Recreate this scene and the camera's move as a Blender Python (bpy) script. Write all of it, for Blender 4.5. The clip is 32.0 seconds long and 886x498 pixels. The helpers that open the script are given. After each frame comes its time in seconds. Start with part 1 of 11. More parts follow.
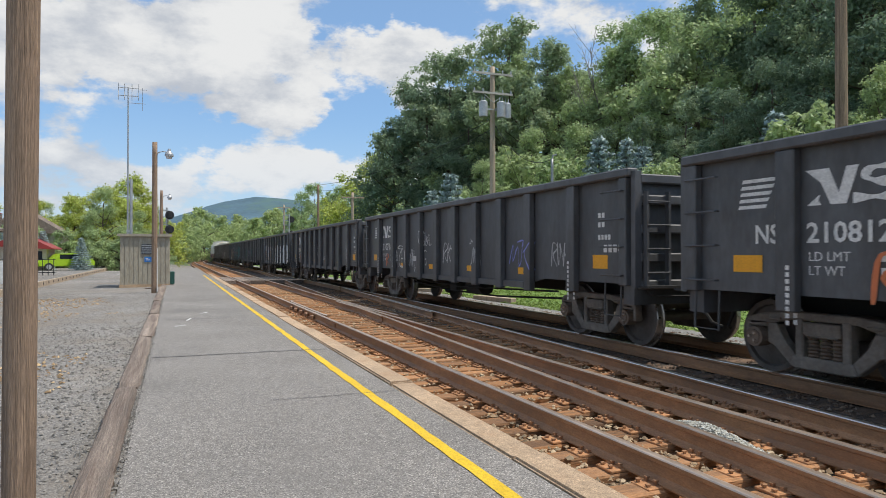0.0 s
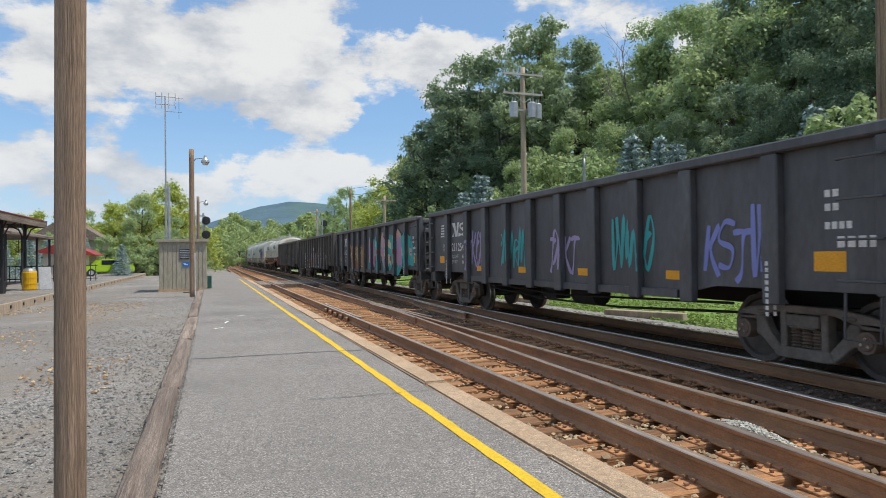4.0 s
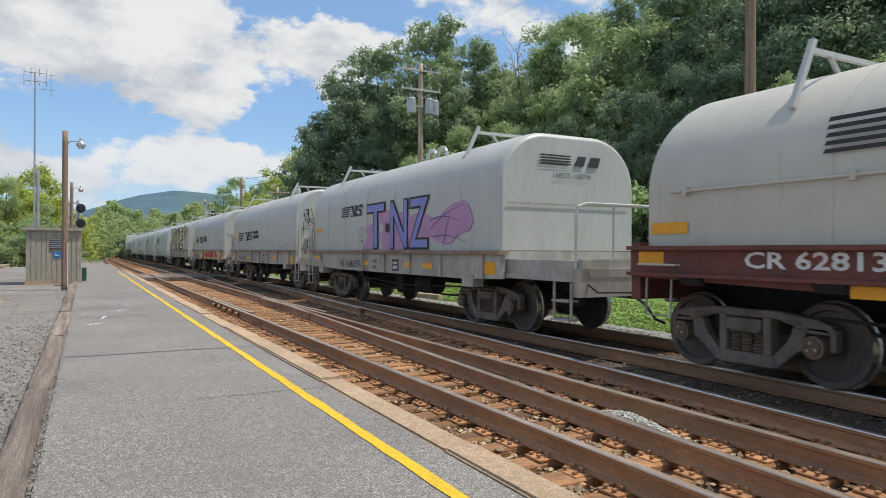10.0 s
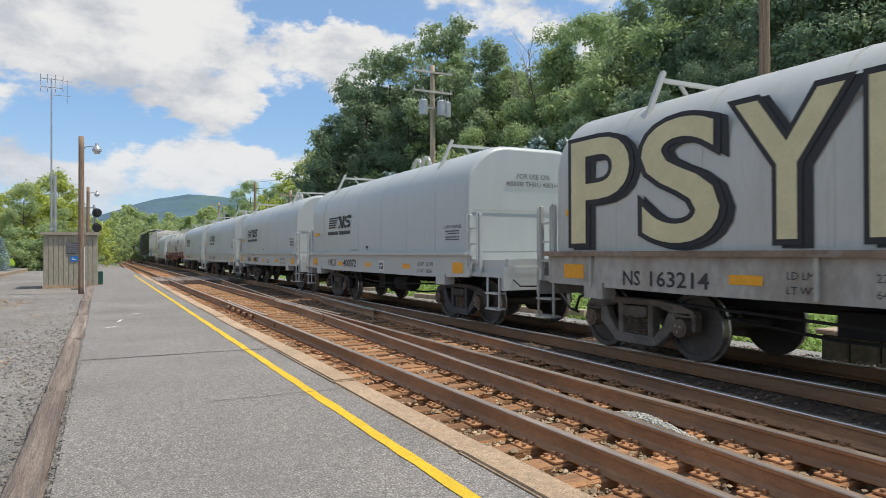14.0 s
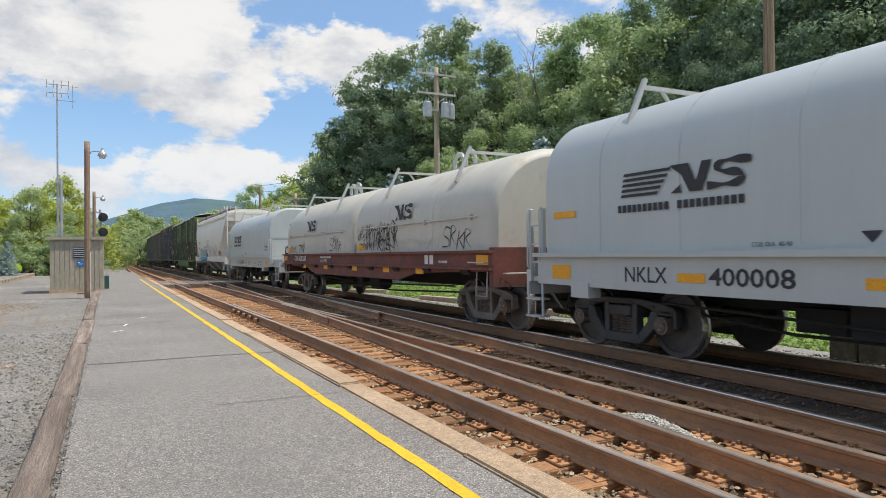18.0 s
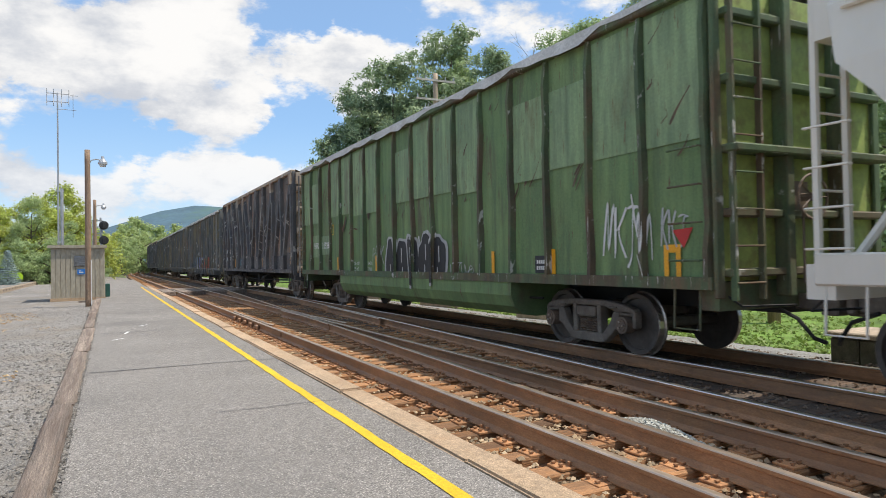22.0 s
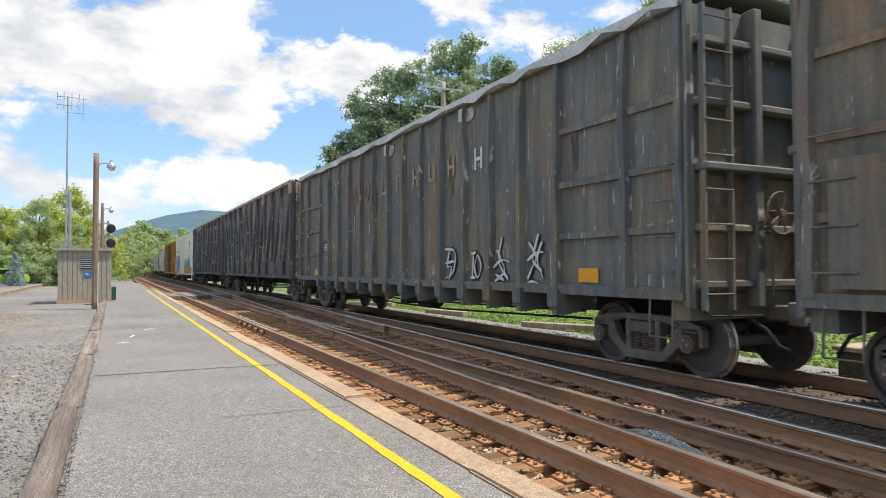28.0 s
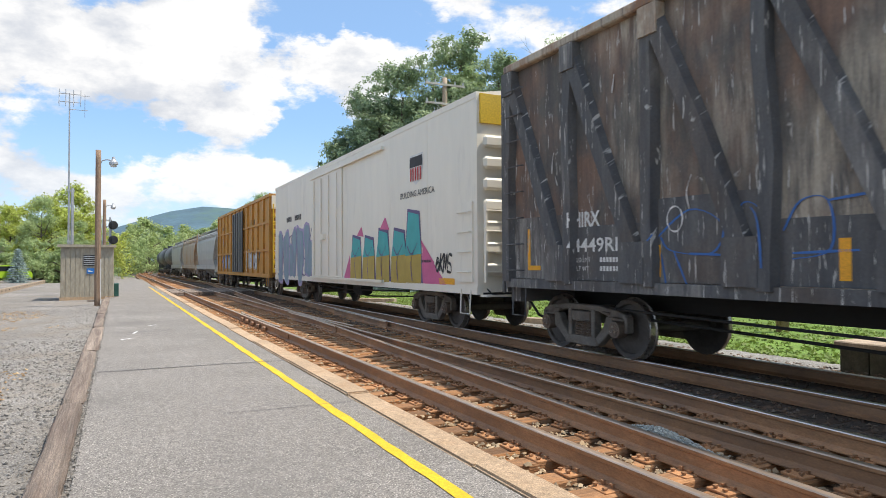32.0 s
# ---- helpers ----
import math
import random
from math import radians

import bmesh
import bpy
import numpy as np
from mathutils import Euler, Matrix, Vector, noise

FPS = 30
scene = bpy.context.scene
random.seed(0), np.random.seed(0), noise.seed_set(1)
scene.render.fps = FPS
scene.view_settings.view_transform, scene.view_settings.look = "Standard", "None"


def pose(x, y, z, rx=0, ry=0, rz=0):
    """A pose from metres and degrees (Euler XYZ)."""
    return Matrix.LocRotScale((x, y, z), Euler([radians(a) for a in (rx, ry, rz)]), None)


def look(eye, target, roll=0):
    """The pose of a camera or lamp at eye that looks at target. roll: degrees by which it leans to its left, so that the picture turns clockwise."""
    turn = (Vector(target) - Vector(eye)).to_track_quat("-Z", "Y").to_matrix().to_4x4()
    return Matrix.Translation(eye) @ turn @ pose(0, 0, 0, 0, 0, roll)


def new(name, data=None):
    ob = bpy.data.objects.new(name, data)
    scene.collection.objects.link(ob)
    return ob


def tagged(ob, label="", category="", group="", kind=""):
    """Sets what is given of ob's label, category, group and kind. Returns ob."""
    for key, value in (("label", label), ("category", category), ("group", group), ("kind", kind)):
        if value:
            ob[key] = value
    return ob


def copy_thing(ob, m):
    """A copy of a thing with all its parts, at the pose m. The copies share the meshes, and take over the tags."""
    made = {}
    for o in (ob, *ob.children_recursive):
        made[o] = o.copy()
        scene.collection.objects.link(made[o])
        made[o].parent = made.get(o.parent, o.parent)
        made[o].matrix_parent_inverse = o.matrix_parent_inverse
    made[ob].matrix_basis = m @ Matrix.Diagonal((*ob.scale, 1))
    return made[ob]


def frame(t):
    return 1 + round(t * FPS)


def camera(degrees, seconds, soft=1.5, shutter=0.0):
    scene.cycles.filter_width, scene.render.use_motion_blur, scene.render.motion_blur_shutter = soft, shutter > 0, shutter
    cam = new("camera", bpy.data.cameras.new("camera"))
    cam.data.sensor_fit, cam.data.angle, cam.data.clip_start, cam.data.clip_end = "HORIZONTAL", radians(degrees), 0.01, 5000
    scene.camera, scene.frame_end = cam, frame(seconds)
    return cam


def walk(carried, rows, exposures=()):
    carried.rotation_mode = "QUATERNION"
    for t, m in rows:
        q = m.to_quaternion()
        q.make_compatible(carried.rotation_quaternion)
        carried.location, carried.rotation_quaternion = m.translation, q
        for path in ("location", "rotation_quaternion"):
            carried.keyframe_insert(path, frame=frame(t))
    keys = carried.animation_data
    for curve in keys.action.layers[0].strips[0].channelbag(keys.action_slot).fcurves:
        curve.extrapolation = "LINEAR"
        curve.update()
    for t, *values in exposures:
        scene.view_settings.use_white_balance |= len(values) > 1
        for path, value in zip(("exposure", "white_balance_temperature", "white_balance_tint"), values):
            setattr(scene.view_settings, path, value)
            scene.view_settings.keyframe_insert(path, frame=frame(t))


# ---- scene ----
# camera: eye held at about 1.47 m over the platform; z = 0 is the platform top and the rail top,
# y runs along the straight track, x to the right
cam = camera(67.1, 32.0, soft=0.9, shutter=0.06)
PATH = [
    (0.0, pose(0.006, -0.003, 1.475, 90.427, 0.004, -21.925)),
    (0.5, pose(-0.018, -0.006, 1.472, 90.427, -0.193, -22.255)),
    (1.0, pose(-0.063, -0.021, 1.469, 90.417, 0.262, -22.811)),
    (1.5, pose(-0.082, -0.033, 1.466, 90.383, -0.220, -23.233)),
    (2.0, pose(-0.022, -0.069, 1.473, 90.413, -0.472, -23.017)),
    (2.5, pose(0.018, -0.043, 1.438, 90.412, -0.763, -21.966)),
    (3.0, pose(0.018, -0.041, 1.450, 90.220, 0.482, -20.463)),
    (3.5, pose(-0.011, -0.043, 1.452, 90.468, 0.763, -19.658)),
    (5.5, pose(-0.027, 0.024, 1.462, 90.775, 0.433, -18.665)),
    (6.0, pose(-0.027, 0.027, 1.464, 90.655, 0.284, -19.514)),
    (6.5, pose(-0.028, 0.017, 1.464, 90.560, 0.221, -20.166)),
    (7.0, pose(-0.029, 0.029, 1.462, 90.312, 0.043, -21.406)),
    (7.5, pose(-0.033, 0.027, 1.460, 90.285, -0.607, -23.910)),
    (8.0, pose(-0.036, 0.036, 1.459, 90.361, -1.129, -28.900)),
    (8.5, pose(-0.055, 0.003, 1.458, 90.313, -1.010, -28.988)),
    (9.0, pose(-0.043, -0.008, 1.458, 90.247, -1.014, -28.604)),
    (9.5, pose(-0.048, 0.001, 1.453, 90.242, -0.427, -28.342)),
    (10.0, pose(-0.047, -0.002, 1.458, 90.166, -0.223, -28.202)),
    (10.5, pose(-0.038, -0.006, 1.452, 90.140, -0.243, -28.016)),
    (11.0, pose(-0.045, -0.003, 1.452, 90.116, -0.183, -27.664)),
    (11.5, pose(-0.038, 0.003, 1.453, 90.047, -0.003, -27.548)),
    (12.0, pose(-0.042, -0.001, 1.457, 90.043, -0.212, -27.448)),
    (12.5, pose(-0.049, 0.000, 1.453, 90.121, -0.208, -27.382)),
    (13.0, pose(-0.046, -0.007, 1.454, 90.178, 0.062, -27.284)),
    (13.5, pose(-0.043, -0.000, 1.456, 90.255, 0.052, -27.156)),
    (14.0, pose(-0.046, -0.001, 1.458, 90.299, 0.170, -27.101)),
    (14.5, pose(-0.049, -0.002, 1.455, 90.368, 0.264, -26.956)),
    (16.5, pose(-0.034, -0.007, 1.454, 90.451, 0.614, -26.893)),
    (17.0, pose(-0.037, 0.003, 1.460, 90.458, 0.415, -26.799)),
    (17.5, pose(-0.041, -0.000, 1.455, 90.448, 0.620, -26.697)),
    (18.0, pose(-0.027, 0.009, 1.459, 90.469, 0.581, -26.653)),
    (18.5, pose(-0.031, 0.009, 1.460, 90.512, 0.497, -26.601)),
    (19.0, pose(-0.037, -0.001, 1.458, 90.520, 0.435, -26.535)),
    (19.5, pose(-0.036, 0.008, 1.459, 90.589, 0.249, -26.546)),
    (20.0, pose(-0.024, 0.006, 1.465, 90.617, 0.858, -26.593)),
    (20.5, pose(-0.019, 0.009, 1.461, 90.843, 1.147, -26.656)),
    (21.0, pose(-0.012, 0.003, 1.462, 90.906, 1.158, -26.634)),
    (21.5, pose(-0.016, -0.004, 1.462, 90.888, 1.126, -26.592)),
    (22.0, pose(-0.021, 0.002, 1.460, 90.933, 1.034, -26.585)),
    (22.5, pose(-0.019, 0.013, 1.464, 90.937, 0.958, -26.602)),
    (23.0, pose(-0.024, 0.001, 1.465, 90.983, 1.059, -26.585)),
    (23.5, pose(-0.018, 0.000, 1.461, 91.034, 1.097, -26.482)),
    (24.0, pose(-0.024, 0.000, 1.460, 91.084, 1.006, -26.410)),
    (24.5, pose(-0.026, 0.002, 1.460, 91.117, 1.010, -26.373)),
    (25.0, pose(-0.017, -0.002, 1.469, 91.183, 0.998, -26.297)),
    (25.5, pose(-0.034, -0.002, 1.466, 91.244, 0.746, -26.316)),
    (27.5, pose(-0.027, 0.005, 1.467, 91.526, 0.230, -26.089)),
    (28.0, pose(-0.033, 0.009, 1.466, 91.604, 0.203, -26.148)),
    (28.5, pose(-0.034, 0.003, 1.464, 91.623, 0.301, -26.073)),
    (29.0, pose(-0.037, -0.005, 1.465, 91.574, 0.509, -26.059)),
    (29.5, pose(-0.043, -0.003, 1.468, 91.507, 0.448, -26.109)),
    (30.0, pose(-0.043, -0.000, 1.465, 91.450, 0.501, -26.140)),
    (30.5, pose(-0.042, -0.008, 1.463, 91.404, 0.476, -26.095)),
    (31.0, pose(-0.042, 0.001, 1.465, 91.414, 0.319, -26.108)),
    (31.5, pose(-0.042, -0.002, 1.466, 91.331, 0.430, -26.062)),
    (32.0, pose(-0.049, -0.002, 1.467, 91.270, 0.287, -26.006)),
]

EXPOSURES = [(0.0, 0.04, 6580, 9.5), (7.0, 0.04, 6580, 9.5), (13.0, 0.04, 6640, 10), (18.0, 0.15, 6740, 10.5), (25.0, 0.36, 6750, 10.5), (32.0, 0.44, 6750, 10.5)]
walk(cam, PATH, EXPOSURES)

# ---------------------------------------------------------------- sky and sun
SUN_DIR = Vector((0.43, -0.24, 1.0)).normalized()
# cloud heaps (+) and blue gaps (-) ahead: bearing, height and half-widths in degrees, amount
SKY_HEAPS = [(5.7, 14.6, 5.4, 3.3, 0.17), (6.3, 12.3, 4.4, 2.1, 0.13), (-3.4, 16.0, 7.5, 2.5, 0.13), (-6.0, 17.6, 6.6, 2.1, 0.12), (3.2, 18.7, 6.8, 2.2, 0.14), (17.3, 16.3, 4.3, 3.0, 0.19), (23.3, 18.2, 5.3, 2.1, 0.16), (10.4, 7.6, 3.9, 1.5, 0.19),
             (2.1, 6.2, 6.7, 1.9, 0.10), (-7.5, 7.3, 4.5, 1.7, 0.09), (-7.5, 11.0, 2.9, 1.4, 0.06), (12.3, 12.3, 1.5, 0.5, 0.12)]
SKY_GAPS = [(13.9, 11.7, 2.6, 2.8, -0.20), (11.7, 14.6, 1.3, 1.8, -0.09), (2.1, 9.6, 5.4, 1.5, -0.20), (-6.0, 13.0, 2.1, 0.8, -0.12), (19.3, 20.3, 4.9, 1.6, -0.24), (11.2, 18.7, 1.9, 0.9, -0.15), (17.3, 10.3, 3.0, 1.9, -0.06), (-0.8, 9.9, 1.7, 2.1, -0.07)]
world = bpy.data.worlds.new("sky_world")
scene.world = world
world.use_nodes = True
wn, wl = world.node_tree.nodes, world.node_tree.links
wn.clear()


def wnode(kind, **values):
    n = wn.new(kind)
    for key, value in values.items():
        if key in n.inputs:
            n.inputs[key].default_value = value
    return n


w_out = wn.new("ShaderNodeOutputWorld")
w_bg = wn.new("ShaderNodeBackground")
w_sky = wn.new("ShaderNodeTexSky")
w_sky.sky_type = "NISHITA"
w_sky.sun_disc = False
w_sky.sun_elevation = math.asin(SUN_DIR.z)
w_sky.sun_rotation = math.atan2(SUN_DIR.x, SUN_DIR.y)
w_sky.air_density, w_sky.dust_density, w_sky.ozone_density = 1.0, 0.6, 1.5
w_bg.inputs["Strength"].default_value = 0.115
w_co = wn.new("ShaderNodeTexCoord")
# clouds lie on a flat layer: the view direction divided by its height
w_sep = wn.new("ShaderNodeSeparateXYZ")
wl.new(w_co.outputs["Generated"], w_sep.inputs[0])


def wmath(op, a, b=0.0):
    n = wn.new("ShaderNodeMath")
    n.operation = op
    for i, v in enumerate((a, b)):
        if isinstance(v, (int, float)):
            n.inputs[i].default_value = v
        else:
            wl.new(v, n.inputs[i])
    return n.outputs[0]


w_az = wmath("ARCTAN2", w_sep.outputs[0], w_sep.outputs[1])
w_el = wmath("ARCSINE", w_sep.outputs[2])


def wnoise(scale, detail, rough, shift, squash=1.9):
    """Noise over the sky's sphere, flattened into layers."""
    m = wn.new("ShaderNodeMapping")
    m.inputs["Location"].default_value = shift
    m.inputs["Scale"].default_value = (1.0, 1.0, squash)
    wl.new(w_co.outputs["Generated"], m.inputs[0])
    n = wnode("ShaderNodeTexNoise", Scale=scale, Detail=detail, Roughness=rough)
    wl.new(m.outputs[0], n.inputs["Vector"])
    return n.outputs[0]


def wramp(value, lo, hi):
    r = wn.new("ShaderNodeMapRange")
    r.interpolation_type = "SMOOTHSTEP"
    r.inputs[1].default_value, r.inputs[2].default_value = lo, hi
    wl.new(value, r.inputs[0])
    return r.outputs[0]


# the heaps' outlines are ragged: bearing and height are pushed about by noise
w_az = wmath("ADD", w_az, wmath("MULTIPLY", wmath("SUBTRACT", wnoise(9.0, 6.0, 0.6, (4.1, 0.3, 0.7)), 0.5), radians(9)))
w_el = wmath("ADD", w_el, wmath("MULTIPLY", wmath("SUBTRACT", wnoise(11.0, 6.0, 0.6, (1.3, 2.2, 5.7)), 0.5), radians(6)))


def wheap(az, el, wa, we):
    """A soft elliptical heap and how far below its middle a direction lies."""
    a = wmath("DIVIDE", wmath("SUBTRACT", w_az, radians(az)), radians(wa))
    e = wmath("DIVIDE", wmath("SUBTRACT", w_el, radians(el)), radians(we))
    g = wmath("EXPONENT", wmath("MULTIPLY", wmath("ADD", wmath("MULTIPLY", a, a), wmath("MULTIPLY", e, e)), -0.8))
    return g, e


w_billow = wnoise(7.5, 12.0, 0.58, (0.55, 0.35, 0.1))
w_mass = wmath("ADD", wmath("MULTIPLY", wmath("SUBTRACT", w_billow, 0.5), 1.0), 0.495)
w_under = wmath("MULTIPLY", w_sep.outputs[2], 0.0)
for az, el, wa, we, amount in SKY_HEAPS:
    g, e = wheap(az, el, wa, we)
    w_mass = wmath("ADD", w_mass, wmath("MULTIPLY", g, amount))
    w_under = wmath("SUBTRACT", w_under, wmath("MULTIPLY", wmath("MULTIPLY", g, e), amount * 1.5))
for az, el, wa, we, amount in SKY_GAPS:
    g, e = wheap(az, el, wa, we)
    w_mass = wmath("ADD", w_mass, wmath("MULTIPLY", g, amount))
w_cover = wramp(w_mass, 0.47, 0.60)
# heaped relief: brighter where the cloud thins towards the sun, greyer beneath
w_relief = wmath("SUBTRACT", wnoise(7.5, 12.0, 0.62, (0.55, 0.35, 0.1)), wnoise(7.5, 12.0, 0.62, (0.57, 0.34, 0.03)))
w_shade = wramp(wmath("ADD", wmath("ADD", wmath("MULTIPLY", w_relief, -1.4), w_under), wmath("MULTIPLY", wramp(wnoise(3.2, 5.0, 0.5, (7.0, 1.0, 2.0)), 0.42, 0.68), 0.34)), -0.10, 0.52)
w_cloud = wn.new("ShaderNodeMixRGB")
wl.new(w_shade, w_cloud.inputs[0])
w_cloud.inputs[1].default_value = (6.9, 7.0, 7.1, 1)
w_cloud.inputs[2].default_value = (4.25, 4.6, 5.2, 1)
w_blue = wn.new("ShaderNodeMixRGB")
w_blue.blend_type = "MULTIPLY"
w_blue.inputs[0].default_value = 1.0
w_blue.inputs[2].default_value = (0.72, 1.02, 1.30, 1)
wl.new(w_sky.outputs[0], w_blue.inputs[1])
# thin veil over the blue
w_veil = wn.new("ShaderNodeMixRGB")
w_veil.inputs[0].default_value = 0.36
wl.new(w_blue.outputs[0], w_veil.inputs[1])
w_veil.inputs[2].default_value = (3.6, 5.3, 7.4, 1)
w_mix = wn.new("ShaderNodeMixRGB")
wl.new(w_cover, w_mix.inputs[0])
wl.new(w_veil.outputs[0], w_mix.inputs[1])
wl.new(w_cloud.outputs[0], w_mix.inputs[2])
# haze low over the horizon
w_haze = wn.new("ShaderNodeMixRGB")
wl.new(wmath("MULTIPLY", wramp(wmath("SUBTRACT", 0.22, w_sep.outputs[2]), 0.0, 0.24), 0.55), w_haze.inputs[0])
wl.new(w_mix.outputs[0], w_haze.inputs[1])
w_haze.inputs[2].default_value = (5.4, 6.2, 7.2, 1)
w_mix = w_haze
wl.new(w_mix.outputs[0], w_bg.inputs["Color"])
wl.new(w_bg.outputs[0], w_out.inputs["Surface"])

sun_data = bpy.data.lights.new("sun", "SUN")
sun_data.energy, sun_data.angle, sun_data.color = 3.7, radians(0.6), (1.0, 0.95, 0.87)
sun = new("sun", sun_data)
sun.matrix_world = look(SUN_DIR * 200, (0, 0, 0))

# ---------------------------------------------------------------- materials
def tone(c, k):
    return tuple(max(0.0, min(1.0, v * k)) for v in c[:3])


def surface(name, base, rough=0.7, metal=0.0, patch=1.2, grain=30.0, vary=0.35, stain=None, stain_at=(0.55, 0.75), stain_scale=2.0,
            bump=0.15, bump_scale=None, stretch=(1, 1, 1), per_piece=0.0, fine=0.0, soft=False, streak=None, streak_at=(0.66, 0.74), speck=0.0):
    """A painted, worn or mineral surface: two scales of variation, an optional stain of another colour, and relief."""
    m = bpy.data.materials.new(name)
    m.use_nodes = True
    n, l = m.node_tree.nodes, m.node_tree.links
    b = n["Principled BSDF"]
    co = n.new("ShaderNodeTexCoord")
    mp = n.new("ShaderNodeMapping")
    mp.inputs["Scale"].default_value = stretch
    l.new(co.outputs["Object"], mp.inputs[0])
    info = n.new("ShaderNodeObjectInfo")
    off = n.new("ShaderNodeVectorMath")
    off.operation = "ADD"
    jump = n.new("ShaderNodeMath")
    jump.operation = "MULTIPLY"
    jump.inputs[1].default_value = 37.0
    l.new(info.outputs["Random"], jump.inputs[0])
    l.new(mp.outputs[0], off.inputs[0]), l.new(jump.outputs[0], off.inputs[1])

    def noise_at(scale, detail=4.0, r=0.6):
        t = n.new("ShaderNodeTexNoise")
        t.inputs["Scale"].default_value, t.inputs["Detail"].default_value, t.inputs["Roughness"].default_value = scale, detail, r
        l.new(off.outputs[0], t.inputs["Vector"])
        return t.outputs[0]

    def mix(kind, fac, a, c):
        x = n.new("ShaderNodeMixRGB")
        x.blend_type = kind
        for i, v in enumerate((fac, a, c)):
            if isinstance(v, (int, float)):
                x.inputs[i].default_value = v
            elif isinstance(v, tuple):
                x.inputs[i].default_value = (*v[:3], 1)
            else:
                l.new(v, x.inputs[i])
        return x.outputs[0]

    def ramp(value, lo, hi):
        x = n.new("ShaderNodeMapRange")
        x.inputs[1].default_value, x.inputs[2].default_value = lo, hi
        l.new(value, x.inputs[0])
        return x.outputs[0]

    big, small = noise_at(patch), noise_at(grain, 3.0)
    col = mix("MIX", ramp(big, 0.3, 0.7), tone(base, 1 - vary), tone(base, 1 + vary))
    col = mix("MIX", ramp(small, 0.3, 0.7), mix("MULTIPLY", 1.0, col, (0.97 if soft else 0.82,) * 3), mix("MULTIPLY", 1.0, col, (1.03 if soft else 1.18,) * 3))
    if fine:
        dots = noise_at(grain * 5, 2.0, 0.5)
        col = mix("MIX", ramp(dots, 0.35, 0.65), mix("MULTIPLY", 1.0, col, (1 - fine,) * 3), mix("MULTIPLY", 1.0, col, (1 + fine,) * 3))
    if speck:
        # pale chips of aggregate
        col = mix("MIX", ramp(noise_at(grain * 5.5, 1.0, 0.5), 0.60, 0.66), col, mix("MULTIPLY", 1.0, col, (1 + speck,) * 3))
        col = mix("MIX", ramp(noise_at(grain * 4.3, 1.0, 0.5), 0.62, 0.68), col, mix("MULTIPLY", 1.0, col, (1 / (1 + speck),) * 3))
    if per_piece:
        col = mix("MIX", info.outputs["Random"], mix("MULTIPLY", 1.0, col, (1 - per_piece,) * 3), mix("MULTIPLY", 1.0, col, (1 + per_piece,) * 3))
    if stain:
        col = mix("MIX", ramp(noise_at(stain_scale, 8.0, 0.68), *stain_at), col, stain)
    if streak:
        # scratches and runs: thin, upright, broken up
        run_map = n.new("ShaderNodeMapping")
        run_map.inputs["Scale"].default_value = (1.0, 9.0, 1.1)
        l.new(off.outputs[0], run_map.inputs[0])
        runs = n.new("ShaderNodeTexNoise")
        runs.inputs["Scale"].default_value, runs.inputs["Detail"].default_value, runs.inputs["Roughness"].default_value = 0.9, 9.0, 0.72
        l.new(run_map.outputs[0], runs.inputs["Vector"])
        col = mix("MIX", ramp(runs.outputs[0], *streak_at), col, streak)
    l.new(col, b.inputs["Base Color"])
    b.inputs["Roughness"].default_value, b.inputs["Metallic"].default_value = rough, metal
    rr = n.new("ShaderNodeMapRange")
    rr.inputs[3].default_value, rr.inputs[4].default_value = max(0.05, rough - 0.12), min(1.0, rough + 0.12)
    l.new(small, rr.inputs[0]), l.new(rr.outputs[0], b.inputs["Roughness"])
    if bump:
        bp = n.new("ShaderNodeBump")
        bp.inputs["Strength"].default_value, bp.inputs["Distance"].default_value = bump, 0.02
        l.new(noise_at(bump_scale or grain, 5.0), bp.inputs["Height"]), l.new(bp.outputs[0], b.inputs["Normal"])
    return m


M = {}
M["asphalt"] = surface("asphalt", (0.222, 0.203, 0.182), 0.9, patch=0.45, grain=14, vary=0.13, stain=(0.175, 0.162, 0.147), stain_at=(0.52, 0.75), stain_scale=0.35, bump=0.45, bump_scale=90, fine=0.34, speck=1.1)
M["tar"] = surface("tar", (0.07, 0.07, 0.072), 0.8, bump=0.1)
M["concrete"] = surface("concrete", (0.47, 0.335, 0.215), 0.9, patch=1.0, grain=18, vary=0.2, stain=(0.32, 0.19, 0.10), stain_at=(0.5, 0.8), bump=0.5, bump_scale=40, per_piece=0.12, fine=0.25, speck=0.3)
M["yellow_paint"] = surface("yellow_paint", (0.72, 0.46, 0.02), 0.75, patch=2.0, grain=40, vary=0.1, bump=0.3, bump_scale=90, fine=0.12)
M["side_gravel"] = surface("side_gravel", (0.235, 0.225, 0.205), 0.95, patch=0.4, grain=10, vary=0.35, stain=(0.10, 0.10, 0.07), bump=1.0, bump_scale=20, fine=0.5, speck=0.5)
M["white_paint"] = surface("white_paint", (0.72, 0.72, 0.70), 0.8, vary=0.08)
M["timber"] = surface("timber", (0.235, 0.185, 0.147), 0.92, patch=1.2, grain=9, vary=0.4, stretch=(9, 0.35, 9), bump=1.0, bump_scale=9, per_piece=0.28, fine=0.35, stain=(0.115, 0.075, 0.058), stain_at=(0.48, 0.70), stain_scale=1.3)
M["gravel_grey"] = surface("gravel_grey", (0.222, 0.205, 0.184), 0.95, patch=0.25, grain=10, vary=0.28, stain=(0.235, 0.195, 0.15), stain_at=(0.50, 0.68), stain_scale=0.45, bump=1.0, bump_scale=22, fine=0.5, speck=0.6)
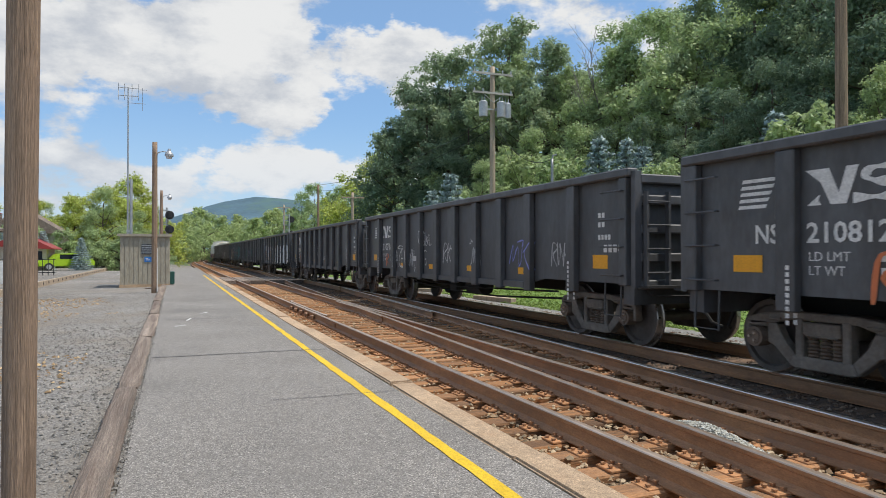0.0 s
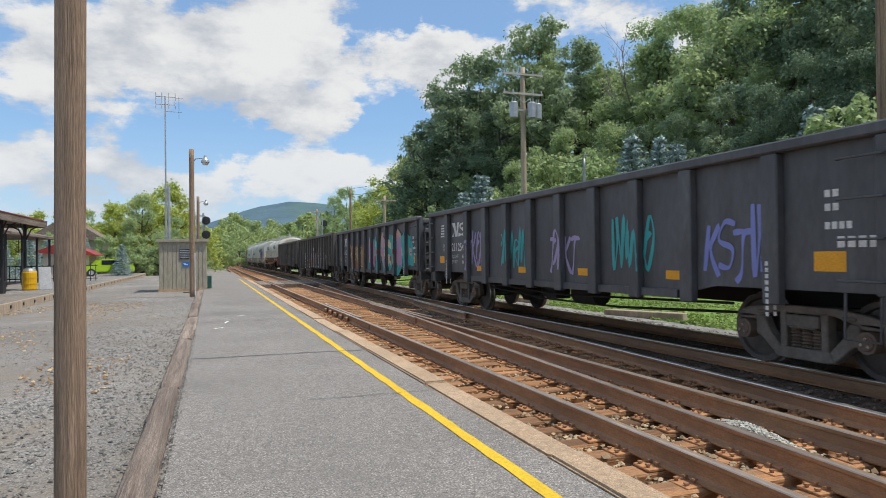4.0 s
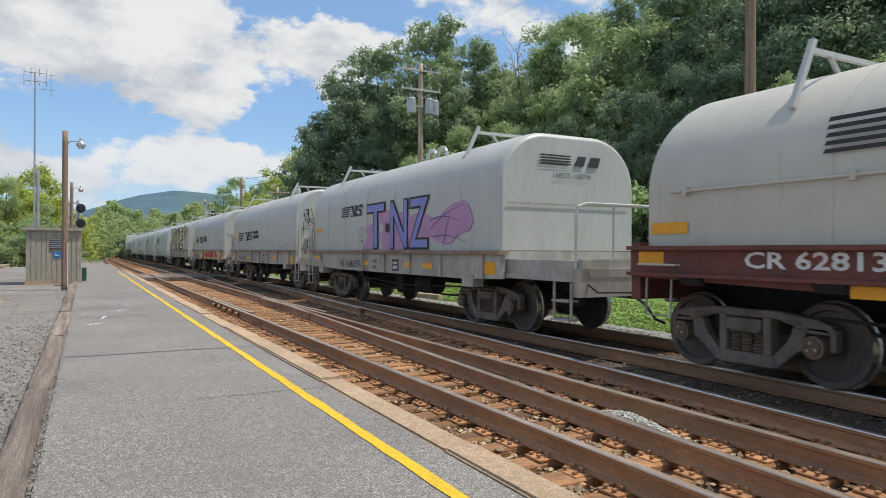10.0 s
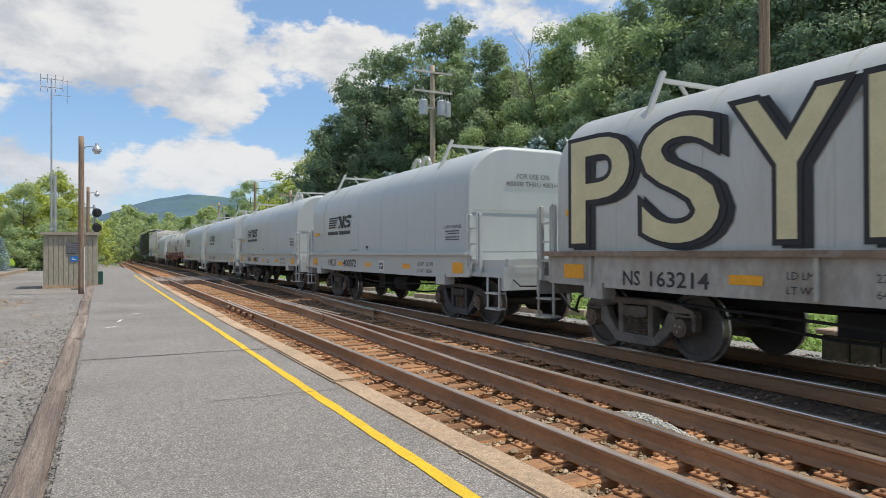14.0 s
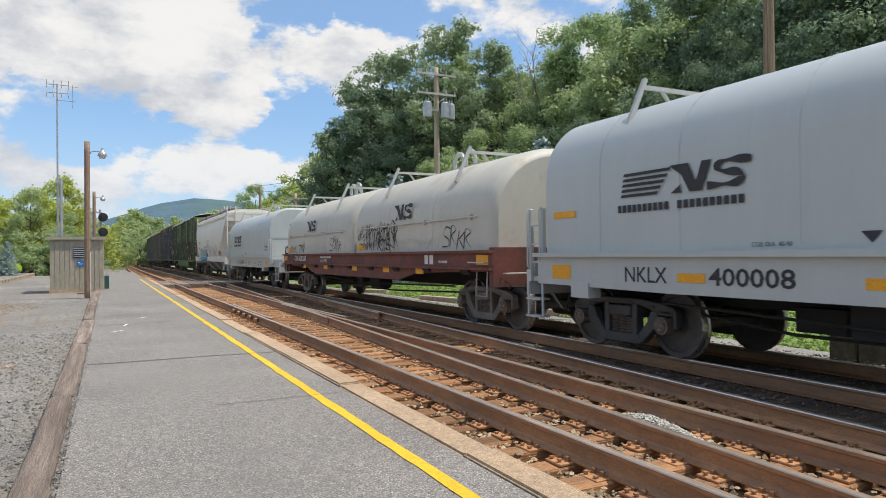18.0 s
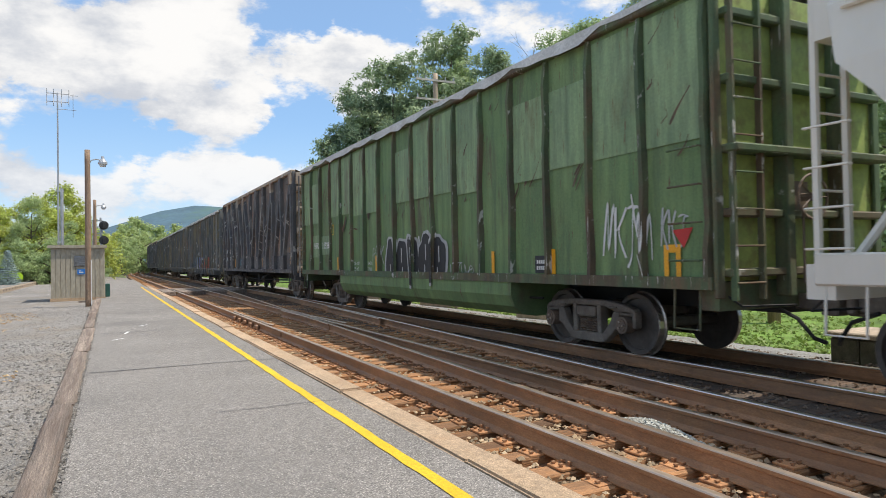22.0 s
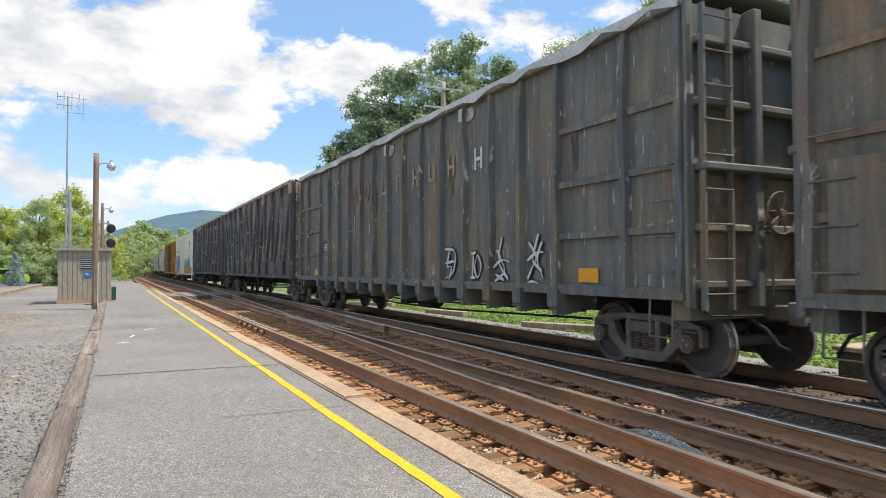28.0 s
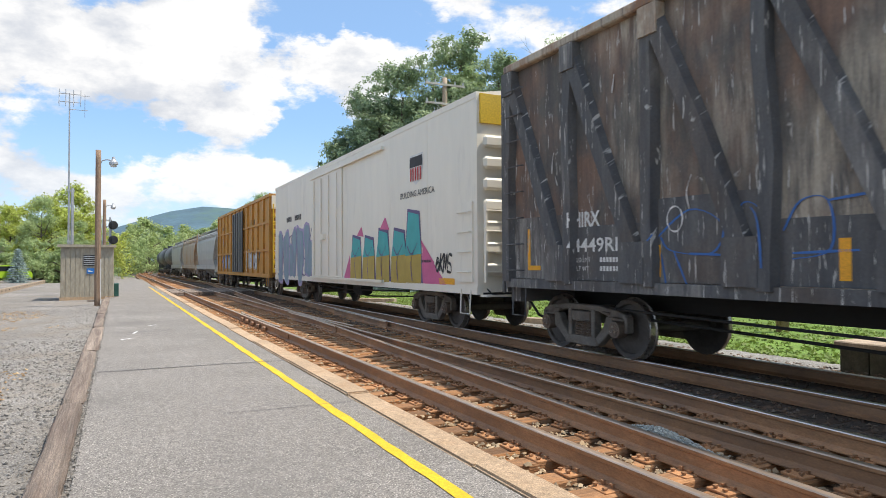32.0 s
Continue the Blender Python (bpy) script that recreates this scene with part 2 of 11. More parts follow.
M["ballast"] = surface("ballast", (0.225, 0.145, 0.080), 0.95, patch=0.6, grain=11, vary=0.35, stain=(0.27, 0.115, 0.048), stain_at=(0.46, 0.70), stain_scale=0.9, bump=1.0, bump_scale=14, fine=0.5)
M["stone"] = surface("stone", (0.30, 0.26, 0.22), 0.9, patch=3, grain=25, vary=0.3, stain=(0.28, 0.15, 0.08), stain_at=(0.5, 0.7), per_piece=0.45, bump=0.4)
M["stone_white"] = surface("stone_white", (0.47, 0.47, 0.47), 0.9, patch=3, grain=25, vary=0.2, per_piece=0.3)
M["rail_rust"] = surface("rail_rust", (0.330, 0.172, 0.083), 0.6, patch=1.2, grain=20, vary=0.3, bump=0.2, stretch=(1, 0.35, 1), stain=(0.20, 0.115, 0.07), stain_at=(0.46, 0.72), fine=0.12)
M["rail_head"] = surface("rail_head", (0.56, 0.42, 0.31), 0.33, metal=0.65, patch=0.7, grain=14, vary=0.22, stretch=(1, 0.2, 1))
M["rail_shine"] = surface("rail_shine", (0.74, 0.66, 0.57), 0.32, metal=0.9, patch=0.7, grain=14, vary=0.15, stretch=(1, 0.2, 1))
M["tie"] = surface("tie", (0.285, 0.150, 0.072), 0.92, patch=1.0, grain=9, vary=0.38, stretch=(0.5, 4, 4), bump=0.8, bump_scale=12, per_piece=0.40, stain=(0.46, 0.20, 0.064), stain_at=(0.46, 0.72), fine=0.25)
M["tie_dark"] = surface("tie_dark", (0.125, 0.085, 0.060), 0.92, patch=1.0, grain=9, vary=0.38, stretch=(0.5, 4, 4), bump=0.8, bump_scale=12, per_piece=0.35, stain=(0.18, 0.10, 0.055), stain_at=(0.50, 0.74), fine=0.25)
# ballast by the train's track: part of the train's shade is in this colour
M["ballast_shaded"] = surface("ballast_shaded", (0.092, 0.070, 0.054), 0.95, patch=0.6, grain=11, vary=0.35, stain=(0.14, 0.085, 0.05), bump=1.0, bump_scale=14, fine=0.5)
M["plate"] = surface("plate", (0.40, 0.195, 0.085), 0.8, patch=5, grain=40, vary=0.28, per_piece=0.28, bump=0.25, stain=(0.30, 0.13, 0.06))
M["grass"] = surface("grass", (0.125, 0.21, 0.035), 0.95, patch=0.5, grain=9, vary=0.4, stain=(0.17, 0.18, 0.06), bump=0.9, bump_scale=18, fine=0.4)
M["field"] = surface("field", (0.08, 0.115, 0.035), 0.95, patch=0.03, grain=0.6, vary=0.4, bump=0.3)
# the distance haze over the ridge is put into this blue base colour
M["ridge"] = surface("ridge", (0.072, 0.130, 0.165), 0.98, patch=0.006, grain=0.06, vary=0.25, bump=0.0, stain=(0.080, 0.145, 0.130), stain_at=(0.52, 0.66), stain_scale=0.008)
M["bark"] = surface("bark", (0.12, 0.09, 0.065), 0.95, patch=2, grain=12, vary=0.3, stretch=(3, 3, 0.5), bump=0.8)
M["pole_wood"] = surface("pole_wood", (0.315, 0.215, 0.145), 0.9, patch=1.5, grain=12, vary=0.3, stretch=(9, 9, 0.25), bump=0.9, bump_scale=14, fine=0.3, stain=(0.10, 0.065, 0.045), stain_at=(0.52, 0.72))
M["dead_wood"] = surface("dead_wood", (0.24, 0.22, 0.19), 0.9, patch=2, grain=12, vary=0.2)
M["arm_grey"] = surface("arm_grey", (0.44, 0.41, 0.37), 0.9, patch=1.0, grain=12, vary=0.2, bump=0.3)
M["old_beam"] = surface("old_beam", (0.105, 0.095, 0.065), 0.92, patch=1.5, grain=10, vary=0.35, stretch=(0.5, 4, 4), bump=0.7, bump_scale=12, stain=(0.075, 0.08, 0.045))
M["pole_pale"] = surface("pole_pale", (0.43, 0.335, 0.245), 0.9, patch=1.0, grain=12, vary=0.25, stretch=(6, 6, 0.4), bump=0.4, fine=0.15)


def leaves(name, base, warm, vary=0.45, translucent=0.35):
    m = bpy.data.materials.new(name)
    m.use_nodes = True
    n, l = m.node_tree.nodes, m.node_tree.links
    b = n["Principled BSDF"]
    geo, info = n.new("ShaderNodeNewGeometry"), n.new("ShaderNodeObjectInfo")
    mix1, mix2 = n.new("ShaderNodeMixRGB"), n.new("ShaderNodeMixRGB")
    l.new(geo.outputs["Random Per Island"], mix1.inputs[0])
    mix1.inputs[1].default_value, mix1.inputs[2].default_value = (*tone(base, 1 - vary), 1), (*tone(base, 1 + vary), 1)
    sc = n.new("ShaderNodeMath")
    sc.operation = "MULTIPLY"
    sc.inputs[1].default_value = 0.55
    l.new(info.outputs["Random"], sc.inputs[0])
    l.new(sc.outputs[0], mix2.inputs[0]), l.new(mix1.outputs[0], mix2.inputs[1])
    mix2.inputs[2].default_value = (*warm, 1)
    l.new(mix2.outputs[0], b.inputs["Base Color"])
    b.inputs["Roughness"].default_value = 0.6
    tr, ms = n.new("ShaderNodeBsdfTranslucent"), n.new("ShaderNodeMixShader")
    l.new(mix2.outputs[0], tr.inputs[0])
    ms.inputs[0].default_value = translucent
    l.new(b.outputs[0], ms.inputs[1]), l.new(tr.outputs[0], ms.inputs[2])
    l.new(ms.outputs[0], n["Material Output"].inputs["Surface"])
    return m


# darker copy of the leaf green that carries the shade inside the wood
M["leaf_shade"] = leaves("leaf_shade", (0.1881, 0.2679, 0.1653), (0.2166, 0.2964, 0.1710), vary=0.3, translucent=0.38)
M["leaf_dark"] = leaves("leaf_dark", (0.3249, 0.4104, 0.2451), (0.3762, 0.4560, 0.2508), vary=0.3, translucent=0.42)
M["leaf_mid"] = leaves("leaf_mid", (0.3819, 0.4845, 0.2337), (0.4446, 0.5244, 0.2394), vary=0.3, translucent=0.42)
M["leaf_bright"] = leaves("leaf_bright", (0.4332, 0.5016, 0.1140), (0.5700, 0.5814, 0.1368), translucent=0.42)
M["needle_blue"] = leaves("needle_blue", (0.3078, 0.3990, 0.3819), (0.4104, 0.5016, 0.4902), vary=0.4, translucent=0.15)
# valley trees: the haze before them is mixed into the leaf colour
M["leaf_far"] = leaves("leaf_far", (0.3876, 0.4788, 0.2109), (0.4902, 0.5358, 0.2166), vary=0.25, translucent=0.42)


# ---------------------------------------------------------------- mesh helpers
def mesh_of(bm, name, *mats, smooth=False):
    me = bpy.data.meshes.new(name)
    bm.normal_update()
    bm.to_mesh(me)
    bm.free()
    for m in mats:
        me.materials.append(m)
    if smooth:
        for p in me.polygons:
            p.use_smooth = True
    return me


def part(name, bm, material, parent=None, label="", at=None, smooth=False, kind=""):
    """One mesh object from a bmesh (or a ready mesh) under a thing or a part."""
    me = bm if isinstance(bm, bpy.types.Mesh) else mesh_of(bm, name, *(material if isinstance(material, (list, tuple)) else [material]), smooth=smooth)
    ob = new(name, me)
    if parent:
        ob.parent = parent
    if at is not None:
        ob.matrix_basis = at if isinstance(at, Matrix) else Matrix.Translation(at)
    return tagged(ob, label=label, kind=kind)


def thing(name, label, category, at=None, group="", kind=""):
    ob = new(name)
    ob.empty_display_size = 0.2
    if at is not None:
        ob.matrix_basis = at if isinstance(at, Matrix) else Matrix.Translation(at)
    return tagged(ob, label, category, group, kind)


def box(bm, x0, x1, y0, y1, z0, z1, mi=0):
    v = [bm.verts.new(p) for p in ((x0, y0, z0), (x1, y0, z0), (x1, y1, z0), (x0, y1, z0), (x0, y0, z1), (x1, y0, z1), (x1, y1, z1), (x0, y1, z1))]
    for a in ((3, 2, 1, 0), (4, 5, 6, 7), (0, 1, 5, 4), (1, 2, 6, 5), (2, 3, 7, 6), (3, 0, 4, 7)):
        bm.faces.new([v[i] for i in a]).material_index = mi
    return v


def boxes(*dims, bevel=0.0):
    bm = bmesh.new()
    for d in dims:
        box(bm, *d)
    if bevel:
        bmesh.ops.bevel(bm, geom=bm.edges[:], offset=bevel, segments=1, affect="EDGES", clamp_overlap=True)
    return bm


def tube(bm, a, b, r0, r1=None, seg=8, caps=True, mi=0):
    """A straight round bar from a to b."""
    a, b = Vector(a), Vector(b)
    r1 = r0 if r1 is None else r1
    d = (b - a).normalized()
    u = d.orthogonal().normalized()
    w = d.cross(u)
    rings = []
    for p, r in ((a, r0), (b, r1)):
        rings.append([bm.verts.new(p + (u * math.cos(k * math.tau / seg) + w * math.sin(k * math.tau / seg)) * r) for k in range(seg)])
    for k in range(seg):
        bm.faces.new((rings[0][k], rings[0][(k + 1) % seg], rings[1][(k + 1) % seg], rings[1][k])).material_index = mi
    if caps:
        bm.faces.new(rings[0][::-1]).material_index = mi
        bm.faces.new(rings[1]).material_index = mi


def tubes(points, r, seg=6):
    """A bent round bar through points, as one skin."""
    bm = bmesh.new()
    pts = [Vector(p) for p in points]
    u = (pts[1] - pts[0]).orthogonal().normalized()
    rings = []
    for i, p in enumerate(pts):
        d = (pts[min(len(pts) - 1, i + 1)] - pts[max(0, i - 1)]).normalized()
        u = (u - d * u.dot(d)).normalized()
        w = d.cross(u)
        rings.append([bm.verts.new(p + (u * math.cos(k * math.tau / seg) + w * math.sin(k * math.tau / seg)) * r) for k in range(seg)])
    for a, b in zip(rings, rings[1:]):
        for k in range(seg):
            bm.faces.new((a[k], a[(k + 1) % seg], b[(k + 1) % seg], b[k]))
    bm.faces.new(rings[0][::-1]), bm.faces.new(rings[-1])
    return bm


def prism(bm, outline, y0, y1, mi=0):
    """An outline of (x, z) pairs drawn along y."""
    lo = [bm.verts.new((x, y0, z)) for x, z in outline]
    hi = [bm.verts.new((x, y1, z)) for x, z in outline]
    k = len(outline)
    for i in range(k):
        bm.faces.new((lo[i], lo[(i + 1) % k], hi[(i + 1) % k], hi[i])).material_index = mi
    bm.faces.new(lo[::-1]).material_index = mi
    bm.faces.new(hi).material_index = mi


def plate(bm, outline, x0, x1, mi=0):
    """An outline of (y, z) pairs, with thickness from x0 to x1."""
    lo = [bm.verts.new((x0, y, z)) for y, z in outline]
    hi = [bm.verts.new((x1, y, z)) for y, z in outline]
    k = len(outline)
    for i in range(k):
        bm.faces.new((lo[i], lo[(i + 1) % k], hi[(i + 1) % k], hi[i])).material_index = mi
    bm.faces.new(lo[::-1]).material_index = mi
    bm.faces.new(hi).material_index = mi
    bmesh.ops.recalc_face_normals(bm, faces=bm.faces[:])

# paints of the train
def scraped(name, dark, brown, pale, brown_at=(0.44, 0.62), pale_at=(0.52, 0.64), scratch=(0.52, 0.50, 0.46), scratch_at=(0.63, 0.67), rough=0.66, dents=0.5):
    """Battered steel: dark paint, rusty fields, scraped bare areas, upright scratches and dents."""
    m = bpy.data.materials.new(name)
    m.use_nodes = True
    n, l = m.node_tree.nodes, m.node_tree.links
    b = n["Principled BSDF"]
    co, info, off = n.new("ShaderNodeTexCoord"), n.new("ShaderNodeObjectInfo"), n.new("ShaderNodeVectorMath")
    jump = n.new("ShaderNodeMath")
    jump.operation = "MULTIPLY"
    jump.inputs[1].default_value = 53.0
    l.new(info.outputs["Random"], jump.inputs[0])
    l.new(co.outputs["Object"], off.inputs[0]), l.new(jump.outputs[0], off.inputs[1])

    def field(scale, detail, rough, stretch=(1, 1, 1)):
        mp, t = n.new("ShaderNodeMapping"), n.new("ShaderNodeTexNoise")
        mp.inputs["Scale"].default_value = stretch
        l.new(off.outputs[0], mp.inputs[0]), l.new(mp.outputs[0], t.inputs["Vector"])
        t.inputs["Scale"].default_value, t.inputs["Detail"].default_value, t.inputs["Roughness"].default_value = scale, detail, rough
        return t.outputs[0]

    def ramp(value, lo, hi, top=1.0):
        x = n.new("ShaderNodeMapRange")
        x.inputs[1].default_value, x.inputs[2].default_value, x.inputs[4].default_value = lo, hi, top
        l.new(value, x.inputs[0])
        return x.outputs[0]

    def mix(fac, a, c, kind="MIX"):
        x = n.new("ShaderNodeMixRGB")
        x.blend_type = kind
        for i, v in enumerate((fac, a, c)):
            if isinstance(v, (int, float)):
                x.inputs[i].default_value = v
            elif isinstance(v, tuple):
                x.inputs[i].default_value = (*v[:3], 1)
            else:
                l.new(v, x.inputs[i])
        return x.outputs[0]

    def times(a, c):
        x = n.new("ShaderNodeMath")
        x.operation = "MULTIPLY"
        l.new(a, x.inputs[0]), l.new(c, x.inputs[1])
        return x.outputs[0]

    col = mix(ramp(field(0.75, 6.0, 0.62, (1, 1, 0.7)), *brown_at), dark, brown)
    wash = field(1.0, 8.0, 0.65, (1, 5.0, 0.55))
    col = mix(ramp(wash, 0.35, 0.65), mix(1.0, col, (0.70, 0.70, 0.72), "MULTIPLY"), mix(1.0, col, (1.35, 1.32, 1.28), "MULTIPLY"))
    bare = times(ramp(field(0.62, 4.0, 0.55, (1, 1, 0.5)), *pale_at), ramp(field(1.1, 9.0, 0.7, (1, 6.5, 0.8)), 0.40, 0.62, 0.85))
    col = mix(bare, col, pale)
    col = mix(ramp(field(1.0, 4.0, 0.6, (1, 24, 2.0)), *scratch_at, 0.9), col, scratch)
    col = mix(ramp(field(2.6, 6.0, 0.7), 0.66, 0.70, 0.75), col, scratch)
    col = mix(ramp(field(30.0, 3.0, 0.6), 0.3, 0.7), mix(1.0, col, (0.88,) * 3, "MULTIPLY"), mix(1.0, col, (1.12,) * 3, "MULTIPLY"))
    l.new(col, b.inputs["Base Color"])
    worn = n.new("ShaderNodeMapRange")
    worn.inputs[1].default_value, worn.inputs[2].default_value, worn.inputs[3].default_value, worn.inputs[4].default_value = 0.3, 0.7, rough, min(1.0, rough + 0.25)
    l.new(wash, worn.inputs[0]), l.new(worn.outputs[0], b.inputs["Roughness"])
    b.inputs["Roughness"].default_value = rough
    bp, bp2 = n.new("ShaderNodeBump"), n.new("ShaderNodeBump")
    bp.inputs["Strength"].default_value, bp.inputs["Distance"].default_value = dents, 0.10
    bp2.inputs["Strength"].default_value, bp2.inputs["Distance"].default_value = 0.25, 0.01
    l.new(field(1.5, 2.0, 0.4), bp.inputs["Height"]), l.new(field(22.0, 5.0, 0.6), bp2.inputs["Height"])
    l.new(bp.outputs[0], bp2.inputs["Normal"]), l.new(bp2.outputs[0], b.inputs["Normal"])
    return m


M["car_black"] = surface("car_black", (0.084, 0.085, 0.088), 0.50, patch=0.8, grain=12, vary=0.3, stain=(0.055, 0.050, 0.045), stain_at=(0.5, 0.75), stretch=(1, 1, 0.4), bump=0.06)
M["car_brown"] = surface("car_brown", (0.118, 0.106, 0.092), 0.6, patch=0.8, grain=12, vary=0.35, stain=(0.075, 0.055, 0.040), stain_at=(0.48, 0.72), stretch=(1, 1, 0.35), bump=0.08)
M["car_inside"] = surface("car_inside", (0.07, 0.05, 0.04), 0.85, patch=1.0, grain=12, vary=0.35)
M["hood_grey"] = surface("hood_grey", (0.475, 0.475, 0.435), 0.42, patch=0.35, grain=4, vary=0.05, stain=(0.37, 0.36, 0.32), stain_at=(0.50, 0.86), stain_scale=1.2, stretch=(1, 1, 0.25), bump=0.02, soft=True, streak=(0.31, 0.285, 0.24), streak_at=(0.58, 0.80), fine=0.03)
M["hood_blue"] = surface("hood_blue", (0.465, 0.49, 0.475), 0.38, patch=0.35, grain=4, vary=0.03, stretch=(1, 1, 0.3), bump=0.0, soft=True, streak=(0.40, 0.41, 0.405), streak_at=(0.60, 0.86))
M["hood_cream"] = surface("hood_cream", (0.52, 0.49, 0.415), 0.55, patch=0.5, grain=4, vary=0.06, stain=(0.45, 0.31, 0.185), stain_at=(0.585, 0.74), stain_scale=0.75, stretch=(1, 1, 0.8), bump=0.02, soft=True, streak=(0.36, 0.29, 0.215), streak_at=(0.60, 0.80))
M["sill_red"] = surface("sill_red", (0.165, 0.050, 0.036), 0.7, patch=0.8, grain=14, vary=0.3, stain=(0.085, 0.045, 0.033), stain_at=(0.46, 0.70), bump=0.08, streak=(0.11, 0.065, 0.045), streak_at=(0.56, 0.74))
M["sill_grimy"] = surface("sill_grimy", (0.38, 0.365, 0.325), 0.6, patch=0.5, grain=9, vary=0.14, stain=(0.20, 0.155, 0.11), stain_at=(0.50, 0.76), stain_scale=1.1, stretch=(1, 1, 0.5), bump=0.06)
M["flange_rust"] = surface("flange_rust", (0.235, 0.165, 0.115), 0.75, patch=1.2, grain=12, vary=0.3, stain=(0.33, 0.30, 0.26), stain_at=(0.54, 0.72), stain_scale=1.5, bump=0.08)
M["hopper_white"] = surface("hopper_white", (0.73, 0.69, 0.61), 0.45, patch=0.3, grain=4, vary=0.03, stain=(0.50, 0.47, 0.42), stain_at=(0.58, 0.92), stain_scale=1.2, stretch=(1, 1, 0.25), bump=0.0, soft=True)
M["thin_smoke"] = surface("thin_smoke", (0.48, 0.46, 0.43), 0.8, patch=6, grain=45, vary=0.25, stain=(0.64, 0.61, 0.55), stain_at=(0.42, 0.62), stain_scale=9, bump=0.0)
M["hopper_grey"] = surface("hopper_grey", (0.38, 0.39, 0.38), 0.5, patch=0.5, grain=8, vary=0.1, stain=(0.30, 0.24, 0.17), stain_at=(0.55, 0.85), stretch=(1, 1, 0.3), bump=0.03)
M["hopper_rusty"] = surface("hopper_rusty", (0.40, 0.35, 0.29), 0.55, patch=0.5, grain=8, vary=0.15, stain=(0.36, 0.20, 0.08), stain_at=(0.42, 0.70), stretch=(1, 1, 0.3), bump=0.03)
M["green_side"] = scraped("green_side", (0.122, 0.205, 0.085), (0.155, 0.235, 0.10), (0.105, 0.070, 0.045), (0.40, 0.62), (0.58, 0.66), (0.13, 0.075, 0.045), (0.645, 0.68), 0.6, 0.3)
M["green_pale"] = scraped("green_pale", (0.195, 0.290, 0.150), (0.230, 0.320, 0.175), (0.13, 0.085, 0.05), (0.40, 0.62), (0.56, 0.64), (0.15, 0.08, 0.045), (0.63, 0.67), 0.6, 0.3)
M["worn_dark"] = scraped("worn_dark", (0.060, 0.056, 0.054), (0.115, 0.075, 0.055), (0.30, 0.25, 0.19))
M["worn_slate"] = scraped("worn_slate", (0.132, 0.142, 0.140), (0.200, 0.172, 0.112), (0.28, 0.135, 0.07), (0.44, 0.64), (0.58, 0.68), scratch_at=(0.64, 0.68), dents=0.55)
M["worn_brown"] = scraped("worn_brown", (0.098, 0.091, 0.083), (0.195, 0.120, 0.086), (0.42, 0.36, 0.28), (0.44, 0.62), (0.49, 0.60))
M["worn_olive"] = scraped("worn_olive", (0.145, 0.136, 0.110), (0.235, 0.160, 0.100), (0.30, 0.23, 0.15), (0.40, 0.62), (0.56, 0.68), scratch_at=(0.68, 0.72), dents=0.35)
M["rib_dark"] = scraped("rib_dark", (0.094, 0.094, 0.096), (0.105, 0.086, 0.074), (0.33, 0.31, 0.28), (0.5, 0.7), (0.54, 0.66), scratch_at=(0.62, 0.66), dents=0.6)
M["scrape_rust"] = surface("scrape_rust", (0.115, 0.075, 0.048), 0.8, patch=4, grain=30, vary=0.4, bump=0.0)
M["green_rib"] = scraped("green_rib", (0.085, 0.130, 0.065), (0.110, 0.078, 0.050), (0.17, 0.10, 0.06), rough=0.65, dents=0.4)
# green car's end: brighter than its sides, sunlight on it included in the colour
M["green_end"] = surface("green_end", (0.30, 0.36, 0.10), 0.65, patch=1.2, grain=10, vary=0.25, stain=(0.16, 0.12, 0.05), stain_at=(0.5, 0.72))
M["tarp"] = surface("tarp", (0.60, 0.59, 0.57), 0.9, patch=1.5, grain=30, vary=0.15, stain=(0.40, 0.36, 0.31), stain_at=(0.52, 0.8), bump=0.6, bump_scale=5)
M["end_cream"] = surface("end_cream", (0.46, 0.39, 0.30), 0.7, patch=1, grain=12, vary=0.3, stain=(0.25, 0.13, 0.07), stain_at=(0.44, 0.62), stretch=(1, 1, 0.6), streak=(0.16, 0.12, 0.10), streak_at=(0.54, 0.68))
M["reefer_white"] = surface("reefer_white", (0.79, 0.735, 0.625), 0.5, patch=0.3, grain=4, vary=0.03, stain=(0.50, 0.46, 0.40), stain_at=(0.60, 0.92), stain_scale=1.4, stretch=(1, 1, 0.22), bump=0.0, soft=True)
M["box_orange"] = surface("box_orange", (0.48, 0.225, 0.035), 0.55, patch=0.5, grain=9, vary=0.15, stain=(0.25, 0.12, 0.04), stain_at=(0.55, 0.8), stretch=(1, 1, 0.35), bump=0.05)
M["yellow_car"] = surface("yellow_car", (0.62, 0.40, 0.03), 0.5, vary=0.1)
M["truck_steel"] = surface("truck_steel", (0.175, 0.150, 0.126), 0.75, patch=2.5, grain=25, vary=0.35, stain=(0.12, 0.085, 0.06), stain_at=(0.5, 0.75), stain_scale=3, bump=0.15)
M["truck_new"] = surface("truck_new", (0.062, 0.060, 0.060), 0.55, patch=2.5, grain=25, vary=0.3, bump=0.1)
M["wheel_steel"] = surface("wheel_steel", (0.095, 0.080, 0.070), 0.6, patch=3, grain=20, vary=0.3, bump=0.1)
M["wheel_rim"] = surface("wheel_rim", (0.42, 0.38, 0.35), 0.30, metal=0.8, patch=3, grain=20, vary=0.2)
M["bearing"] = surface("bearing", (0.16, 0.115, 0.085), 0.7, patch=4, grain=30, vary=0.35, stain=(0.07, 0.055, 0.045), bump=0.15)
M["under_black"] = surface("under_black", (0.022, 0.021, 0.021), 0.8, patch=1.5, grain=15, vary=0.3)
M["reflector"] = surface("reflector", (0.80, 0.36, 0.012), 0.45, patch=6, grain=60, vary=0.06, bump=0.0)
M["letter_white"] = surface("letter_white", (0.66, 0.65, 0.62), 0.7, patch=6, grain=40, vary=0.12, bump=0.0)
